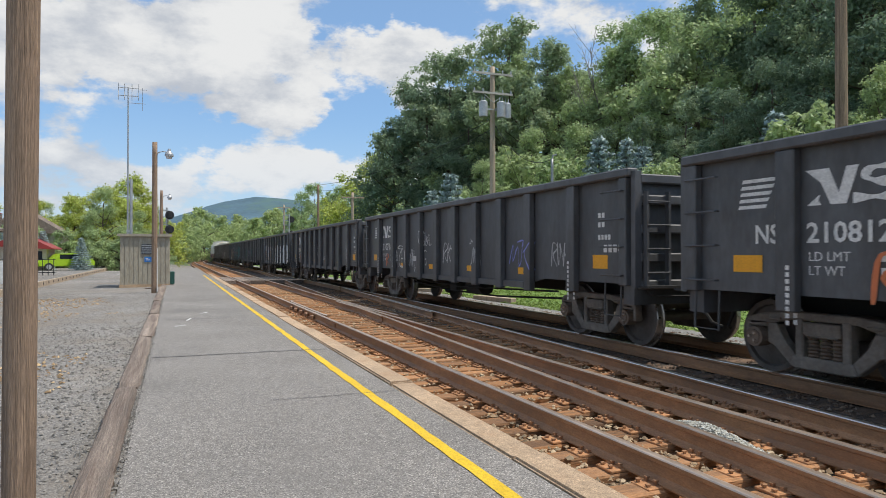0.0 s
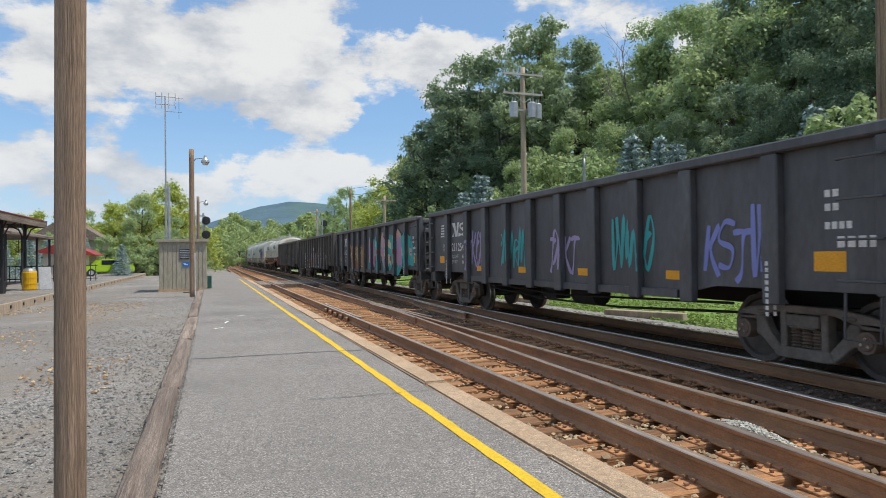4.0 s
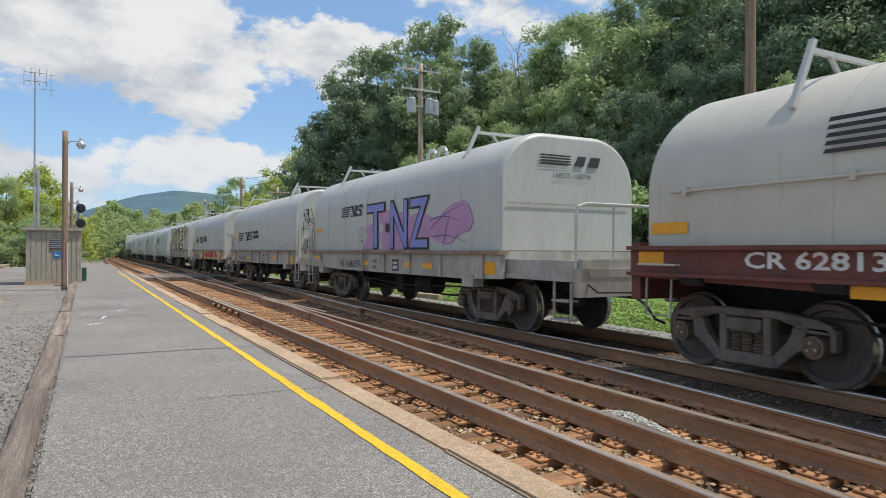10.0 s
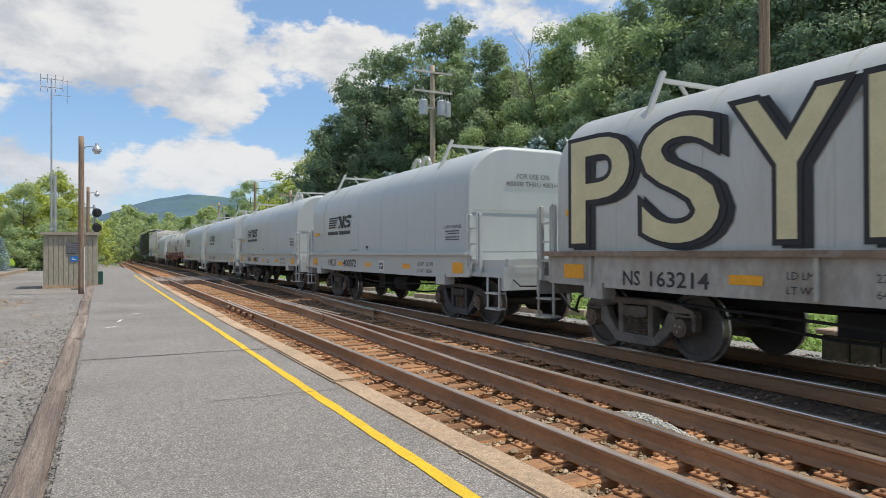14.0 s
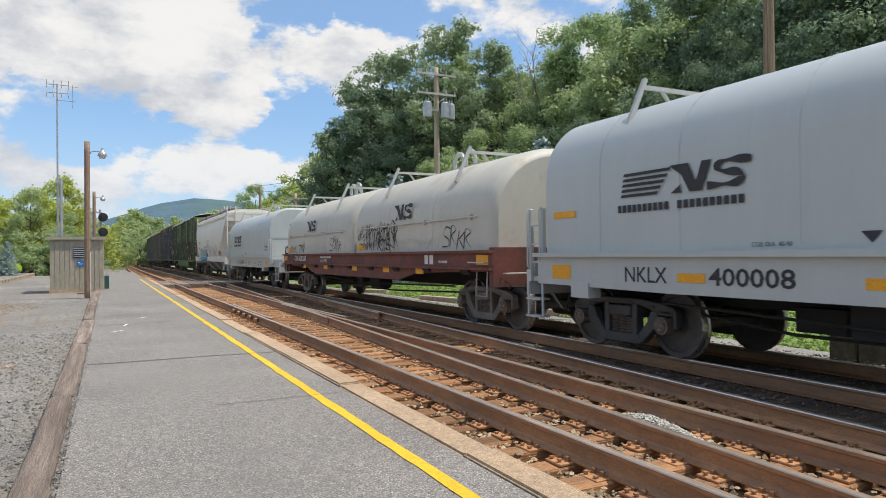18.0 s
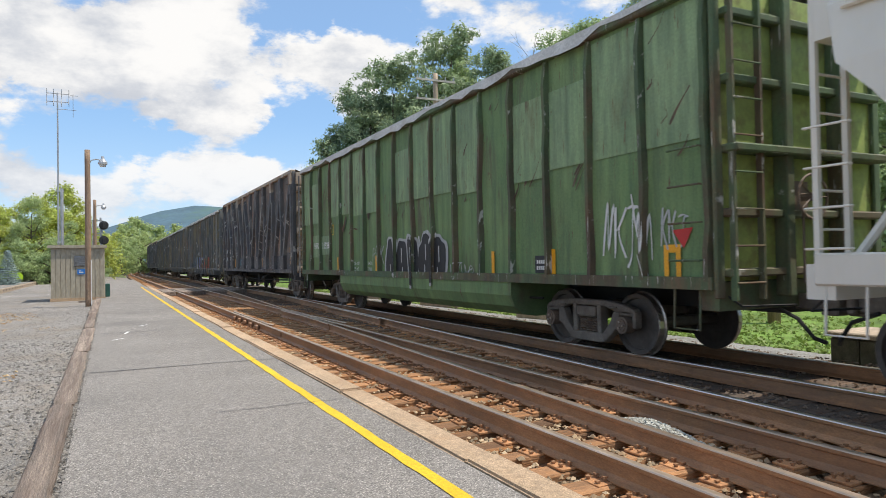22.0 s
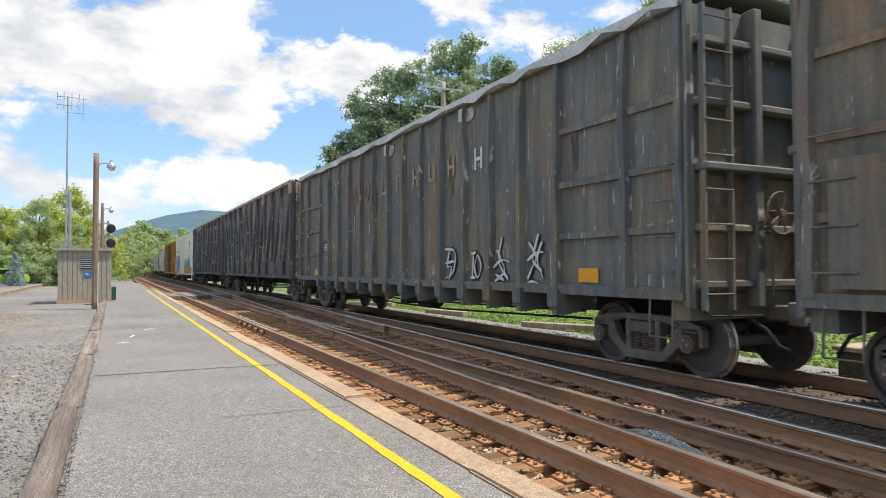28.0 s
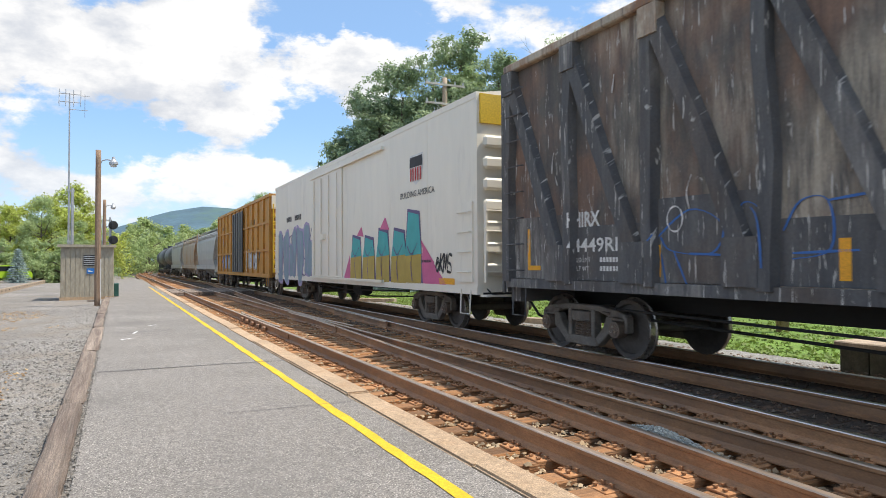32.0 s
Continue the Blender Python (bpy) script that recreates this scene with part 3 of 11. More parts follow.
M["letter_dark"] = surface("letter_dark", (0.035, 0.035, 0.038), 0.7, patch=6, grain=40, vary=0.2, bump=0.0)
M["letter_tan"] = surface("letter_tan", (0.36, 0.27, 0.18), 0.8, patch=5, grain=30, vary=0.35, bump=0.0)
M["bare_scrape"] = surface("bare_scrape", (0.46, 0.44, 0.41), 0.7, patch=4, grain=30, vary=0.4, bump=0.0)
SPRAY = {
    "white": (0.62, 0.62, 0.60), "silver": (0.42, 0.42, 0.41), "black": (0.02, 0.02, 0.022), "violet": (0.22, 0.25, 0.56), "pink": (0.44, 0.25, 0.42),
    "teal": (0.05, 0.36, 0.36), "cyan": (0.10, 0.40, 0.52), "red": (0.50, 0.035, 0.03), "orange": (0.60, 0.17, 0.06), "tan": (0.40, 0.26, 0.14), "peach": (0.55, 0.36, 0.27),
    "yellow": (0.52, 0.45, 0.20), "gold": (0.42, 0.30, 0.06), "blue": (0.035, 0.13, 0.38), "magenta": (0.60, 0.12, 0.26), "lilac": (0.36, 0.30, 0.48), "lime": (0.28, 0.42, 0.08), "cream": (0.62, 0.56, 0.33),
    "plum": (0.13, 0.09, 0.20), "dust": (0.44, 0.42, 0.38), "faded_red": (0.58, 0.36, 0.31), "pale_cyan": (0.30, 0.50, 0.54), "rust_paint": (0.27, 0.135, 0.070), "navy": (0.055, 0.05, 0.13), "coral": (0.56, 0.12, 0.06), "grey_blue": (0.22, 0.30, 0.36),
}
for _name, _c in SPRAY.items():
    M["spray_" + _name] = surface("spray_" + _name, _c, 0.6, patch=2.5, grain=20, vary=0.10, bump=0.0, soft=True)

# ---------------------------------------------------------------- ground and track plan
RAIL_X = (3.30, 4.86)            # the near track
TRAIN_X, GAUGE = 7.83, 1.56      # the train's track
CURVE_Y, CURVE_R, CURVE_END = 115.0, 630.0, radians(13)


def track_at(s, offset=0.0):
    """Place and heading at s metres along the track: straight, then a bend to the right, then straight."""
    if s <= CURVE_Y:
        return offset, s, 0.0
    a = min((s - CURVE_Y) / CURVE_R, CURVE_END)
    c = CURVE_R - offset
    x, y = CURVE_R - c * math.cos(a), CURVE_Y + c * math.sin(a)
    rest = max(0.0, s - CURVE_Y - CURVE_R * CURVE_END)
    return x + rest * math.sin(a), y + rest * math.cos(a), -a


def gauss(v, m, s):
    return math.exp(-((v - m) / s) ** 2)


def ground_z(x, y):
    """Height of the ground: track bed, gravel yard and lawn, a wooded hillside to the right and far valley."""
    cx, _, _ = track_at(max(0.0, y), TRAIN_X)
    d = x - cx
    z = -0.36
    if d > 3.0:
        z = -0.36 - 0.12 * min(1.0, (d - 3.0) / 1.5)
        if d > 13:
            z += 0.33 * (d - 13) * min(1.0, max(0.0, (155 - y) / 50.0)) * (1.0 if d < 70 else 70 / d)
    if x < 0:
        z = -0.08 - 0.04 * min(1.0, -x / 4.0)
    return z


def grid_ground():
    xs = [-3000, -1500, -700, -300, -150, -90, -60, -45, -30, -20, -15, -11, -8, -5, -3, -1.5, -0.6, -0.45, 2.35, 2.5, 2.9, 3.5, 4.2, 5, 6, 7, 8, 9, 10, 10.8, 11.5, 12.3, 13.5, 15, 17, 19,
          20.8, 22, 24, 27, 31, 36, 42, 50, 60, 75, 95, 130, 200, 320, 600, 1200, 3000]
    ys = [-3000, -1500, -700, -480, -300, -180, -100, -60, -40, -25, -12, -5] + [k * 4.0 for k in range(0, 60)] + [250, 270, 300, 340, 400, 500, 700, 1000, 1500, 2200, 3200]
    bm = bmesh.new()
    rows = [[bm.verts.new((x, y, ground_z(x, y) - (0.12 if 2.4 < x < 11 else 0))) for x in xs] for y in ys]
    for i in range(len(ys) - 1):
        for j in range(len(xs) - 1):
            f = bm.faces.new((rows[i][j], rows[i][j + 1], rows[i + 1][j + 1], rows[i + 1][j]))
            x, y = (xs[j] + xs[j + 1]) / 2, (ys[i] + ys[i + 1]) / 2
            cx, _, _ = track_at(max(0.0, y), TRAIN_X)
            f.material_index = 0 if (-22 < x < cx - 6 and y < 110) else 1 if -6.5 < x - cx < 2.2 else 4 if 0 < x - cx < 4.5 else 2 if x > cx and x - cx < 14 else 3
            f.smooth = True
    return mesh_of(bm, "ground", M["gravel_grey"], M["ballast_shaded"], M["grass"], M["field"], M["side_gravel"])


ground = tagged(new("ground", grid_ground()), "gravel yard, track bed and grassy hillside", "ground", kind="structure")

# ---------------------------------------------------------------- platform
rng = random.Random(11)
PLAT_Y0, PLAT_Y1 = -14.0, 51.5
KERB_X = (2.27, 2.545)
platform = thing("platform", "low asphalt station platform with concrete kerb and yellow line", "platform", kind="structure")


def asphalt_slab():
    bm = bmesh.new()
    xs = [-0.32 + 2.58 * i / 12 for i in range(13)]
    ys = [PLAT_Y0 + 0.75 * j for j in range(int((PLAT_Y1 - PLAT_Y0) / 0.75) + 1)]
    top = [[bm.verts.new((x + (0.035 * noise.noise((1.0, y * 1.7, 3.0)) if x < -0.3 else 0), y, 0.002 * noise.noise((x * 0.6, y * 0.35, 2.0)) - 0.004)) for x in xs] for y in ys]
    for j in range(len(ys) - 1):
        for i in range(12):
            bm.faces.new((top[j][i], top[j][i + 1], top[j + 1][i + 1], top[j + 1][i])).smooth = True
    box(bm, -0.32, 2.265, PLAT_Y0, ys[-1], -0.35, -0.02)
    return bm


part("asphalt_surface", asphalt_slab(), M["asphalt"], platform)
# asphalt path that goes on beyond the platform's end
part("path_surface", boxes((-0.4, 2.3, PLAT_Y1 - 0.7, 78.0, -0.30, -0.03)), M["asphalt"], platform)


def strip(points, w, z):
    """A thin painted or poured strip along a polyline, with slightly ragged edges."""
    bm = bmesh.new()
    prev = None
    for i, (x, y) in enumerate(points):
        a, b = points[max(0, i - 1)], points[min(len(points) - 1, i + 1)]
        d = Vector((b[0] - a[0], b[1] - a[1])).normalized()
        n = Vector((-d.y, d.x))
        k = w / 2 * (1 + rng.uniform(-0.12, 0.12))
        row = (bm.verts.new((x + n.x * k, y + n.y * k, z)), bm.verts.new((x - n.x * k, y - n.y * k, z)))
        if prev:
            bm.faces.new((prev[0], prev[1], row[1], row[0]))
        prev = row
    return bm


part("yellow_line", strip([(1.916 + 0.003 * math.sin(k * 0.9) + 0.002 * math.sin(k * 2.3), PLAT_Y0 + 0.2 + k * 0.25) for k in range(255)], 0.104, 0.0015), M["yellow_paint"], platform, "yellow painted safety line")
for yy, x0, x1, w in ((10.35, -0.30, 2.26, 0.035), (16.2, -0.30, 1.2, 0.03), (16.5, 0.9, 2.2, 0.02), (6.9, 0.9, 2.26, 0.012), (24.0, -0.3, 2.2, 0.035), (33.0, -0.3, 2.2, 0.03), (-2.0, -0.3, 2.26, 0.03)):
    pts = []
    for k in range(24):
        f = k / 23
        pts.append((x0 + (x1 - x0) * f, yy + 0.10 * noise.noise((f * 3, yy, 0)) + 0.03 * noise.noise((f * 11, yy, 3))))
    part("tar_seam", strip(pts, w, 0.003), M["tar"], platform)
for x, y, a in ((0.02, 14.6, 0.5), (0.27, 15.8, 1.2), (0.62, 17.6, 0.6)):
    part("white_mark", strip([(x, y), (x + 0.12 * math.cos(a), y + 0.25 * math.sin(a)), (x + 0.24 * math.cos(a), y + 0.5 * math.sin(a))], 0.05, 0.007), M["white_paint"], platform)
kerb_mesh = []
for v in range(3):
    bm = bmesh.new()
    box(bm, KERB_X[0] + 0.003, KERB_X[1], -1.468, 1.468, -0.36, 0.0)
    bmesh.ops.bevel(bm, geom=bm.edges[:], offset=0.018, segments=2, affect="EDGES")
    kerb_mesh.append(mesh_of(bm, "kerb_stone", M["concrete"]))
for k in range(-6, 16):
    part("kerb_stone", kerb_mesh[k % 3], None, platform, at=pose(rng.uniform(-0.006, 0.006), 4.3 + 2.945 * k + 1.47, 0.012 + rng.uniform(-0.006, 0.006), 0, rng.uniform(-0.4, 0.4), rng.uniform(-0.15, 0.15)))
# weathered timbers along the yard side
for k in range(-4, 11):
    bm = bmesh.new()
    ny, wide, back = 34, 0.108 + 0.012 * (k % 3), rng.uniform(2.25, 2.44)
    outline = [(-wide, -0.20), (-wide, -0.01), (-wide + 0.022, 0.016), (-0.04, 0.022), (0.035, 0.018), (wide - 0.022, 0.014), (wide, -0.012), (wide, -0.20)]
    rings = []
    for j in range(ny + 1):
        y = -2.44 + (2.44 + back) * j / ny
        end = 1.0 if 0 < j < ny else 0.86
        ring = []
        for x, z in outline:
            wear = 0.014 * noise.noise((x * 9, y * 1.3 + k * 7, z * 5)) + 0.008 * noise.noise((x * 20, y * 6.0 + k * 3, 2.0))
            ring.append(bm.verts.new((x * end + wear, y, z + (0.016 * noise.noise((x * 22 + 5, y * 1.4 + k * 9, 1.0)) - (0.02 if end < 1 else 0) if z > -0.1 else 0))))
        rings.append(ring)
    for a, b in zip(rings, rings[1:]):
        for i in range(7):
            bm.faces.new((a[i], b[i], b[i + 1], a[i + 1]))
    bm.faces.new(rings[0]), bm.faces.new(rings[-1][::-1])
    bmesh.ops.recalc_face_normals(bm, faces=bm.faces[:])
    part("edge_timber", bm, M["timber"], platform, at=pose(-0.458 + rng.uniform(-0.015, 0.015), 5.75 + 4.9 * k, rng.uniform(-0.012, 0.012), 0, rng.uniform(-3, 3), rng.uniform(-0.3, 0.3)))

# ---------------------------------------------------------------- tracks
RAIL_HALF = [(0.070, -0.185), (0.070, -0.174), (0.030, -0.158), (0.012, -0.140), (0.009, -0.055), (0.034, -0.042), (0.037, -0.014), (0.032, -0.004), (0.020, 0.0)]
RAIL_PROFILE = [(-x, z) for x, z in RAIL_HALF] + RAIL_HALF[::-1]


def rail_mesh(points, name="rail", head="rail_head"):
    """A rail of real section along (x, y) points."""
    bm = bmesh.new()
    rings = []
    for i, (x, y) in enumerate(points):
        a, b = points[max(0, i - 1)], points[min(len(points) - 1, i + 1)]
        d = Vector((b[0] - a[0], b[1] - a[1])).normalized()
        rings.append([bm.verts.new((x + d.y * u, y - d.x * u, z)) for u, z in RAIL_PROFILE])
    k = len(RAIL_PROFILE)
    for a, b in zip(rings, rings[1:]):
        for i in range(k):
            f = bm.faces.new((a[i], a[(i + 1) % k], b[(i + 1) % k], b[i]))
            f.material_index = 1 if 6 <= i <= 10 else 0
    bm.faces.new(rings[0]), bm.faces.new(rings[-1][::-1])
    bmesh.ops.recalc_face_normals(bm, faces=bm.faces[:])
    return mesh_of(bm, name, M["rail_rust"], M[head])


def along(offset, s0, s1, step=6.0):
    n = max(2, int((s1 - s0) / step))
    return [track_at(s0 + (s1 - s0) * k / n, offset)[:2] for k in range(n + 1)]


near_track = thing("near_track", "rusty railway track with timber sleepers beside the platform", "railway track", kind="structure")
far_track = thing("train_track", "railway track that carries the freight train", "railway track", kind="structure")
crossover = thing("crossover_track", "diverging rails of a crossover between the two tracks", "railway track", kind="structure")
# stock rails in bolted lengths
for x in RAIL_X:
    for a, b in ((-460, -120), (-120, -24), (-24, 14.9), (14.9, 54), (54, 115), (115, 330)):
        part("rail", rail_mesh(along(x, a + 0.004, b - 0.004)), None, near_track)
for x in (TRAIN_X - GAUGE / 2, TRAIN_X + GAUGE / 2):
    for a, b in ((-460, -60), (-60, 20), (20, 115), (115, 600)):
        part("rail", rail_mesh(along(x, a + 0.004, b - 0.004), head="rail_shine"), None, far_track)
DIV2, DIV4 = 3.87, 5.44


def div(x0, y):
    return x0 + 0.052 * y


for x0, a, b in ((DIV2, -10.5, 17.6), (DIV2, 17.8, 60.0), (DIV4, -10.0, 29.5), (DIV4, 29.7, 60.0)):
    part("rail", rail_mesh([(div(x0, a), a), (div(x0, b), b)], head="rail_shine" if a < 20 and x0 == DIV4 else "rail_head"), None, crossover)
# guard rails and frog wings
for x, a, b in ((3.415, 16.0, 21.5), (3.415, -9.0, -4.0)):
    part("guard_rail", rail_mesh([(x + 0.05, a), (x, a + 0.5), (x, b - 0.5), (x + 0.05, b)]), None, near_track)
part("guard_rail", rail_mesh([(div(DIV4, 16.0) - 0.115, 16.0), (div(DIV4, 21.5) - 0.115, 21.5)]), None, crossover)
for s in (-0.10, 0.10):
    part("frog_wing", rail_mesh([(4.86 + s * 2.2, 15.4), (4.86 + s, 18.2), (4.86 + s * 1.3, 20.6)]), None, crossover)
for y in (16.8, 17.6, 18.4, 19.2, 20.0):
    pbolt = boxes((3.18, 3.27, y - 0.10, y + 0.10, -0.17, -0.06), bevel=0.02)
    part("rail_brace", pbolt, M["rail_rust"], near_track)
for y in (14.9, -24):
    for s in (-1, 1):
        part("joint_bar", boxes((3.30 + s * 0.02 - 0.012, 3.30 + s * 0.02 + 0.012, y - 0.45, y + 0.45, -0.14, -0.05), bevel=0.004), M["rail_rust"], near_track)

TIE_STEP = 0.425
SPIKES = []


def tie_mesh(length, seed, wood="tie"):
    r = random.Random(seed)
    bm = bmesh.new()
    box(bm, -length / 2, length / 2, -0.112, 0.112, -0.36, -0.198)
    bmesh.ops.bevel(bm, geom=bm.edges[:], offset=0.014, segments=1, affect="EDGES")
    for v in bm.verts:
        v.co.z += r.uniform(-0.008, 0.008)
        v.co.y += r.uniform(-0.008, 0.008)
    return mesh_of(bm, "sleeper", M[wood])


TIES = {}


def tie(parent, x0, x1, y, heading=0.0):
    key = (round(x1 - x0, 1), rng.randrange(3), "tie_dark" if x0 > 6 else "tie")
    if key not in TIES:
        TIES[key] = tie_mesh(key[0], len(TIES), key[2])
    cx, cy = (x0 + x1) / 2, y
    if y > CURVE_Y:
        cx, cy, heading = track_at(y, (x0 + x1) / 2)
    part("sleeper", TIES[key], None, parent, at=pose(cx + rng.uniform(-0.03, 0.03), cy + rng.uniform(-0.025, 0.025), rng.uniform(-0.012, 0.004), 0, 0, math.degrees(heading) + rng.uniform(-0.8, 0.8)))


bm = bmesh.new()
box(bm, -0.20, 0.20, -0.10, 0.10, -0.202, -0.181)
bmesh.ops.bevel(bm, geom=bm.edges[:], offset=0.004, segments=1, affect="EDGES")
PLATE = mesh_of(bm, "tie_plate", M["plate"])


def seats(y):
    xs = [(near_track, RAIL_X[0]), (near_track, RAIL_X[1])]
    if -10.5 < y < 30:
        xs += [(crossover, div(DIV2, y)), (crossover, div(DIV4, y))]
    return xs


n_ties = int(74 / TIE_STEP)
for k in range(n_ties):
    y = -5.0 + k * TIE_STEP
    right = 5.44 if not -10 < y < 13 else div(DIV4, y) + 0.52
    if 13 <= y < 31:
        tie(near_track, 2.62, 9.15, y)
    else:
        tie(near_track, 2.64 + rng.uniform(-0.02, 0.02), right, y)
        tie(far_track, 6.55, 9.12, y + 0.19)
    if y < 24:
        for owner, x in seats(y):
            part("tie_plate", PLATE, None, owner, at=pose(x, y, 0, 0, 0, rng.uniform(-2, 2)))
        for owner, x in seats(y):
            for s, o in ((-1, -0.05), (-1, 0.05), (1, -0.05), (1, 0.05)):
                SPIKES.append((x + s * 0.088, y + o + rng.uniform(-0.01, 0.01), rng.uniform(-0.004, 0.02)))
                SPIKES.append((x + s * 0.165, y + o + rng.uniform(-0.01, 0.01), rng.uniform(-0.012, 0.006)))
# the ties far off are one part
bm = bmesh.new()
for s in [69.0 + 0.55 * k for k in range(170)] + [-5.6 - 0.6 * k for k in range(80)]:
    for off in (4.08, 7.83):
        x, y, a = track_at(s, off)
        q = pose(x, y, 0, 0, 0, math.degrees(a))
        v = box(bm, -1.3, 1.3, -0.11, 0.11, -0.36, -0.20)
        for p in v:
            p.co = q @ p.co
part("sleepers_beyond", bm, M["tie"], far_track, "weathered sleepers in the distance", kind="stuff")
bm = bmesh.new()
for x, y, z in SPIKES:
    box(bm, x - 0.010, x + 0.010, y - 0.010, y + 0.010, -0.19, -0.164 + z * 0.6)
    box(bm, x - 0.017, x + 0.017, y - 0.014, y + 0.014, -0.168 + z * 0.6, -0.155 + z * 0.6)
part("spikes", bm, M["rail_rust"], near_track, "rusty track spikes", kind="stuff")
# timber crossing between platform and tracks
walkway = thing("track_crossing", "dark timber pedestrian crossing laid between the rails", "crossing", kind="structure")
for x0, x1 in ((2.62, 3.20), (3.42, 4.00), (4.02, 4.74), (4.98, 5.60), (5.62, 6.25), (6.27, 6.93), (7.18, 7.80), (7.82, 8.48)):
    part("crossing_board", boxes((x0, x1, 38.6, 44.5, -0.20, -0.005), bevel=0.01), M["timber"], walkway)


# ---------------------------------------------------------------- loose stone
def stones(name, spots, material, label, parent=None):
    """Many small rough stones as one object. spots: rows of x, y, z, size."""
    r = np.random.RandomState(5)
    n = len(spots)
    base = np.array([(1, 0, 0), (-1, 0, 0), (0, 1, 0), (0, -1, 0), (0, 0, 1), (0, 0, -1), (0.6, 0.6, 0.5), (-0.6, -0.55, 0.5)], float)
    faces = np.array([(4, 6, 2), (4, 0, 6), (0, 2, 6), (4, 2, 1), (4, 7, 3), (4, 1, 7), (1, 3, 7), (4, 3, 0)])
    sp = np.array(spots)
    v = base[None] * r.uniform(0.65, 1.25, (n, 8, 3)) * r.uniform(0.7, 1.3, (n, 1, 3))
    a = r.uniform(0, 6.28, n)
    c, s = np.cos(a)[:, None], np.sin(a)[:, None]
    v = np.stack((v[..., 0] * c - v[..., 1] * s, v[..., 0] * s + v[..., 1] * c, v[..., 2] * 0.75), -1)
    v = v * sp[:, None, 3:4] + sp[:, None, :3]
    f = (faces[None] + (np.arange(n) * 8)[:, None, None]).reshape(-1, 3)
    me = bpy.data.meshes.new(name)
    me.from_pydata(v.reshape(-1, 3).tolist(), [], f.tolist())
    me.materials.append(material)
    ob = new(name, me)
    if parent:
        ob.parent = parent
    return tagged(ob, label, "stones", kind="stuff")


def island_stone(name, base, vary, rust=None):
    m = bpy.data.materials.new(name)
    m.use_nodes = True
    n, l = m.node_tree.nodes, m.node_tree.links
    g, ramp = n.new("ShaderNodeNewGeometry"), n.new("ShaderNodeValToRGB")
    l.new(g.outputs["Random Per Island"], ramp.inputs[0])
    e = ramp.color_ramp.elements
    e[0].color, e[1].color = (*tone(base, 1 - vary), 1), (*tone(base, 1 + vary), 1)
    if rust:
        k = e.new(0.55)
        k.color = (*rust, 1)
    l.new(ramp.outputs[0], n["Principled BSDF"].inputs["Base Color"])
    n["Principled BSDF"].inputs["Roughness"].default_value = 0.9
    return m


M["ballast_stone"] = island_stone("ballast_stone", (0.40, 0.31, 0.20), 0.40, (0.37, 0.25, 0.14))
# dusty stones, coloured darker still to deepen the shade beside the train
M["dusty_shaded_stone"] = island_stone("dusty_shaded_stone", (0.135, 0.108, 0.085), 0.5, (0.15, 0.09, 0.055))
M["pale_stone"] = island_stone("pale_stone", (0.47, 0.46, 0.40), 0.30)
M["yard_stone"] = island_stone("yard_stone", (0.205, 0.190, 0.170), 0.45)
spots, dusty = [], []
for _ in range(34000):
    y = -1.0 + 38.0 * rng.random() ** 1.7
    x = rng.uniform(2.58, 6.3)
    ph = ((y + 5.0) / TIE_STEP) % 1.0
    crib = min(ph, 1 - ph)
    if crib < 0.27 and rng.random() < 0.95:
        continue
    if any(abs(x - q) < 0.13 for _, q in seats(y)):
        continue
    spots.append((x, y, -0.226 + rng.uniform(-0.03, 0.03) + 0.03 * noise.noise((x * 2, y * 2, 0)), rng.choice((0.014, 0.018, 0.022, 0.027, 0.034))))
for _ in range(20000):
    y = -1.0 + 45.0 * rng.random() ** 1.5
    x = rng.uniform(5.5, 11.0)
    if abs(x - 7.05) < 0.1 or abs(x - 8.61) < 0.1 or abs(x - div(DIV4, y)) < 0.1:
        continue
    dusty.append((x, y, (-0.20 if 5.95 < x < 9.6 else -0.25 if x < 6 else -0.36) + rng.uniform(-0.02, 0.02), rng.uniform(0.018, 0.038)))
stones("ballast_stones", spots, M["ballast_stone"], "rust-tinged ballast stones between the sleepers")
stones("dusty_ballast", dusty, M["dusty_shaded_stone"], "dusty ballast beside the train's track, darkened for the train's shade")
heap = []
for _ in range(3200):
    u, v = rng.gauss(0, 0.33), rng.gauss(0, 0.085)
    y, x = 4.72 + u, 4.50 + v + 0.04 * u
    h = 0.155 * math.exp(-(u / 0.60) ** 2 - (v / 0.17) ** 2)
    heap.append((x, y, -0.225 + h * rng.uniform(0.5, 1.0), rng.uniform(0.010, 0.018)))
stones("gravel_heap", heap, M["pale_stone"], "small heap of pale gravel between the rails")
yard = []
for _ in range(30000):
    y = 0.2 + 30.0 * rng.random() ** 1.6
    x = -0.60 - 7.0 * rng.random() ** 1.35
    if noise.noise((x * 0.35, y * 0.16, 7.0)) < -0.12 and x < -2:
        continue
    yard.append((x, y, ground_z(x, y) + rng.uniform(-0.008, 0.008), rng.choice((0.006, 0.008, 0.010, 0.012, 0.015, 0.019))))
for _ in range(2600):
    # coarser lumps by the timbers
    y = 1.0 + 15.0 * rng.random() ** 1.3
    yard.append((-0.62 - 1.7 * rng.random() ** 1.4, y, ground_z(-1, y) + rng.uniform(-0.004, 0.012), rng.uniform(0.012, 0.027)))
for _ in range(3500):
    # grit caught between the timbers and the asphalt
    y = 0.5 + 24.0 * rng.random() ** 1.5
    yard.append((rng.uniform(-0.36, -0.29), y, rng.uniform(-0.03, 0.0), rng.choice((0.006, 0.009, 0.013))))
stones("yard_gravel", yard, M["yard_stone"], "loose grey gravel of the yard")
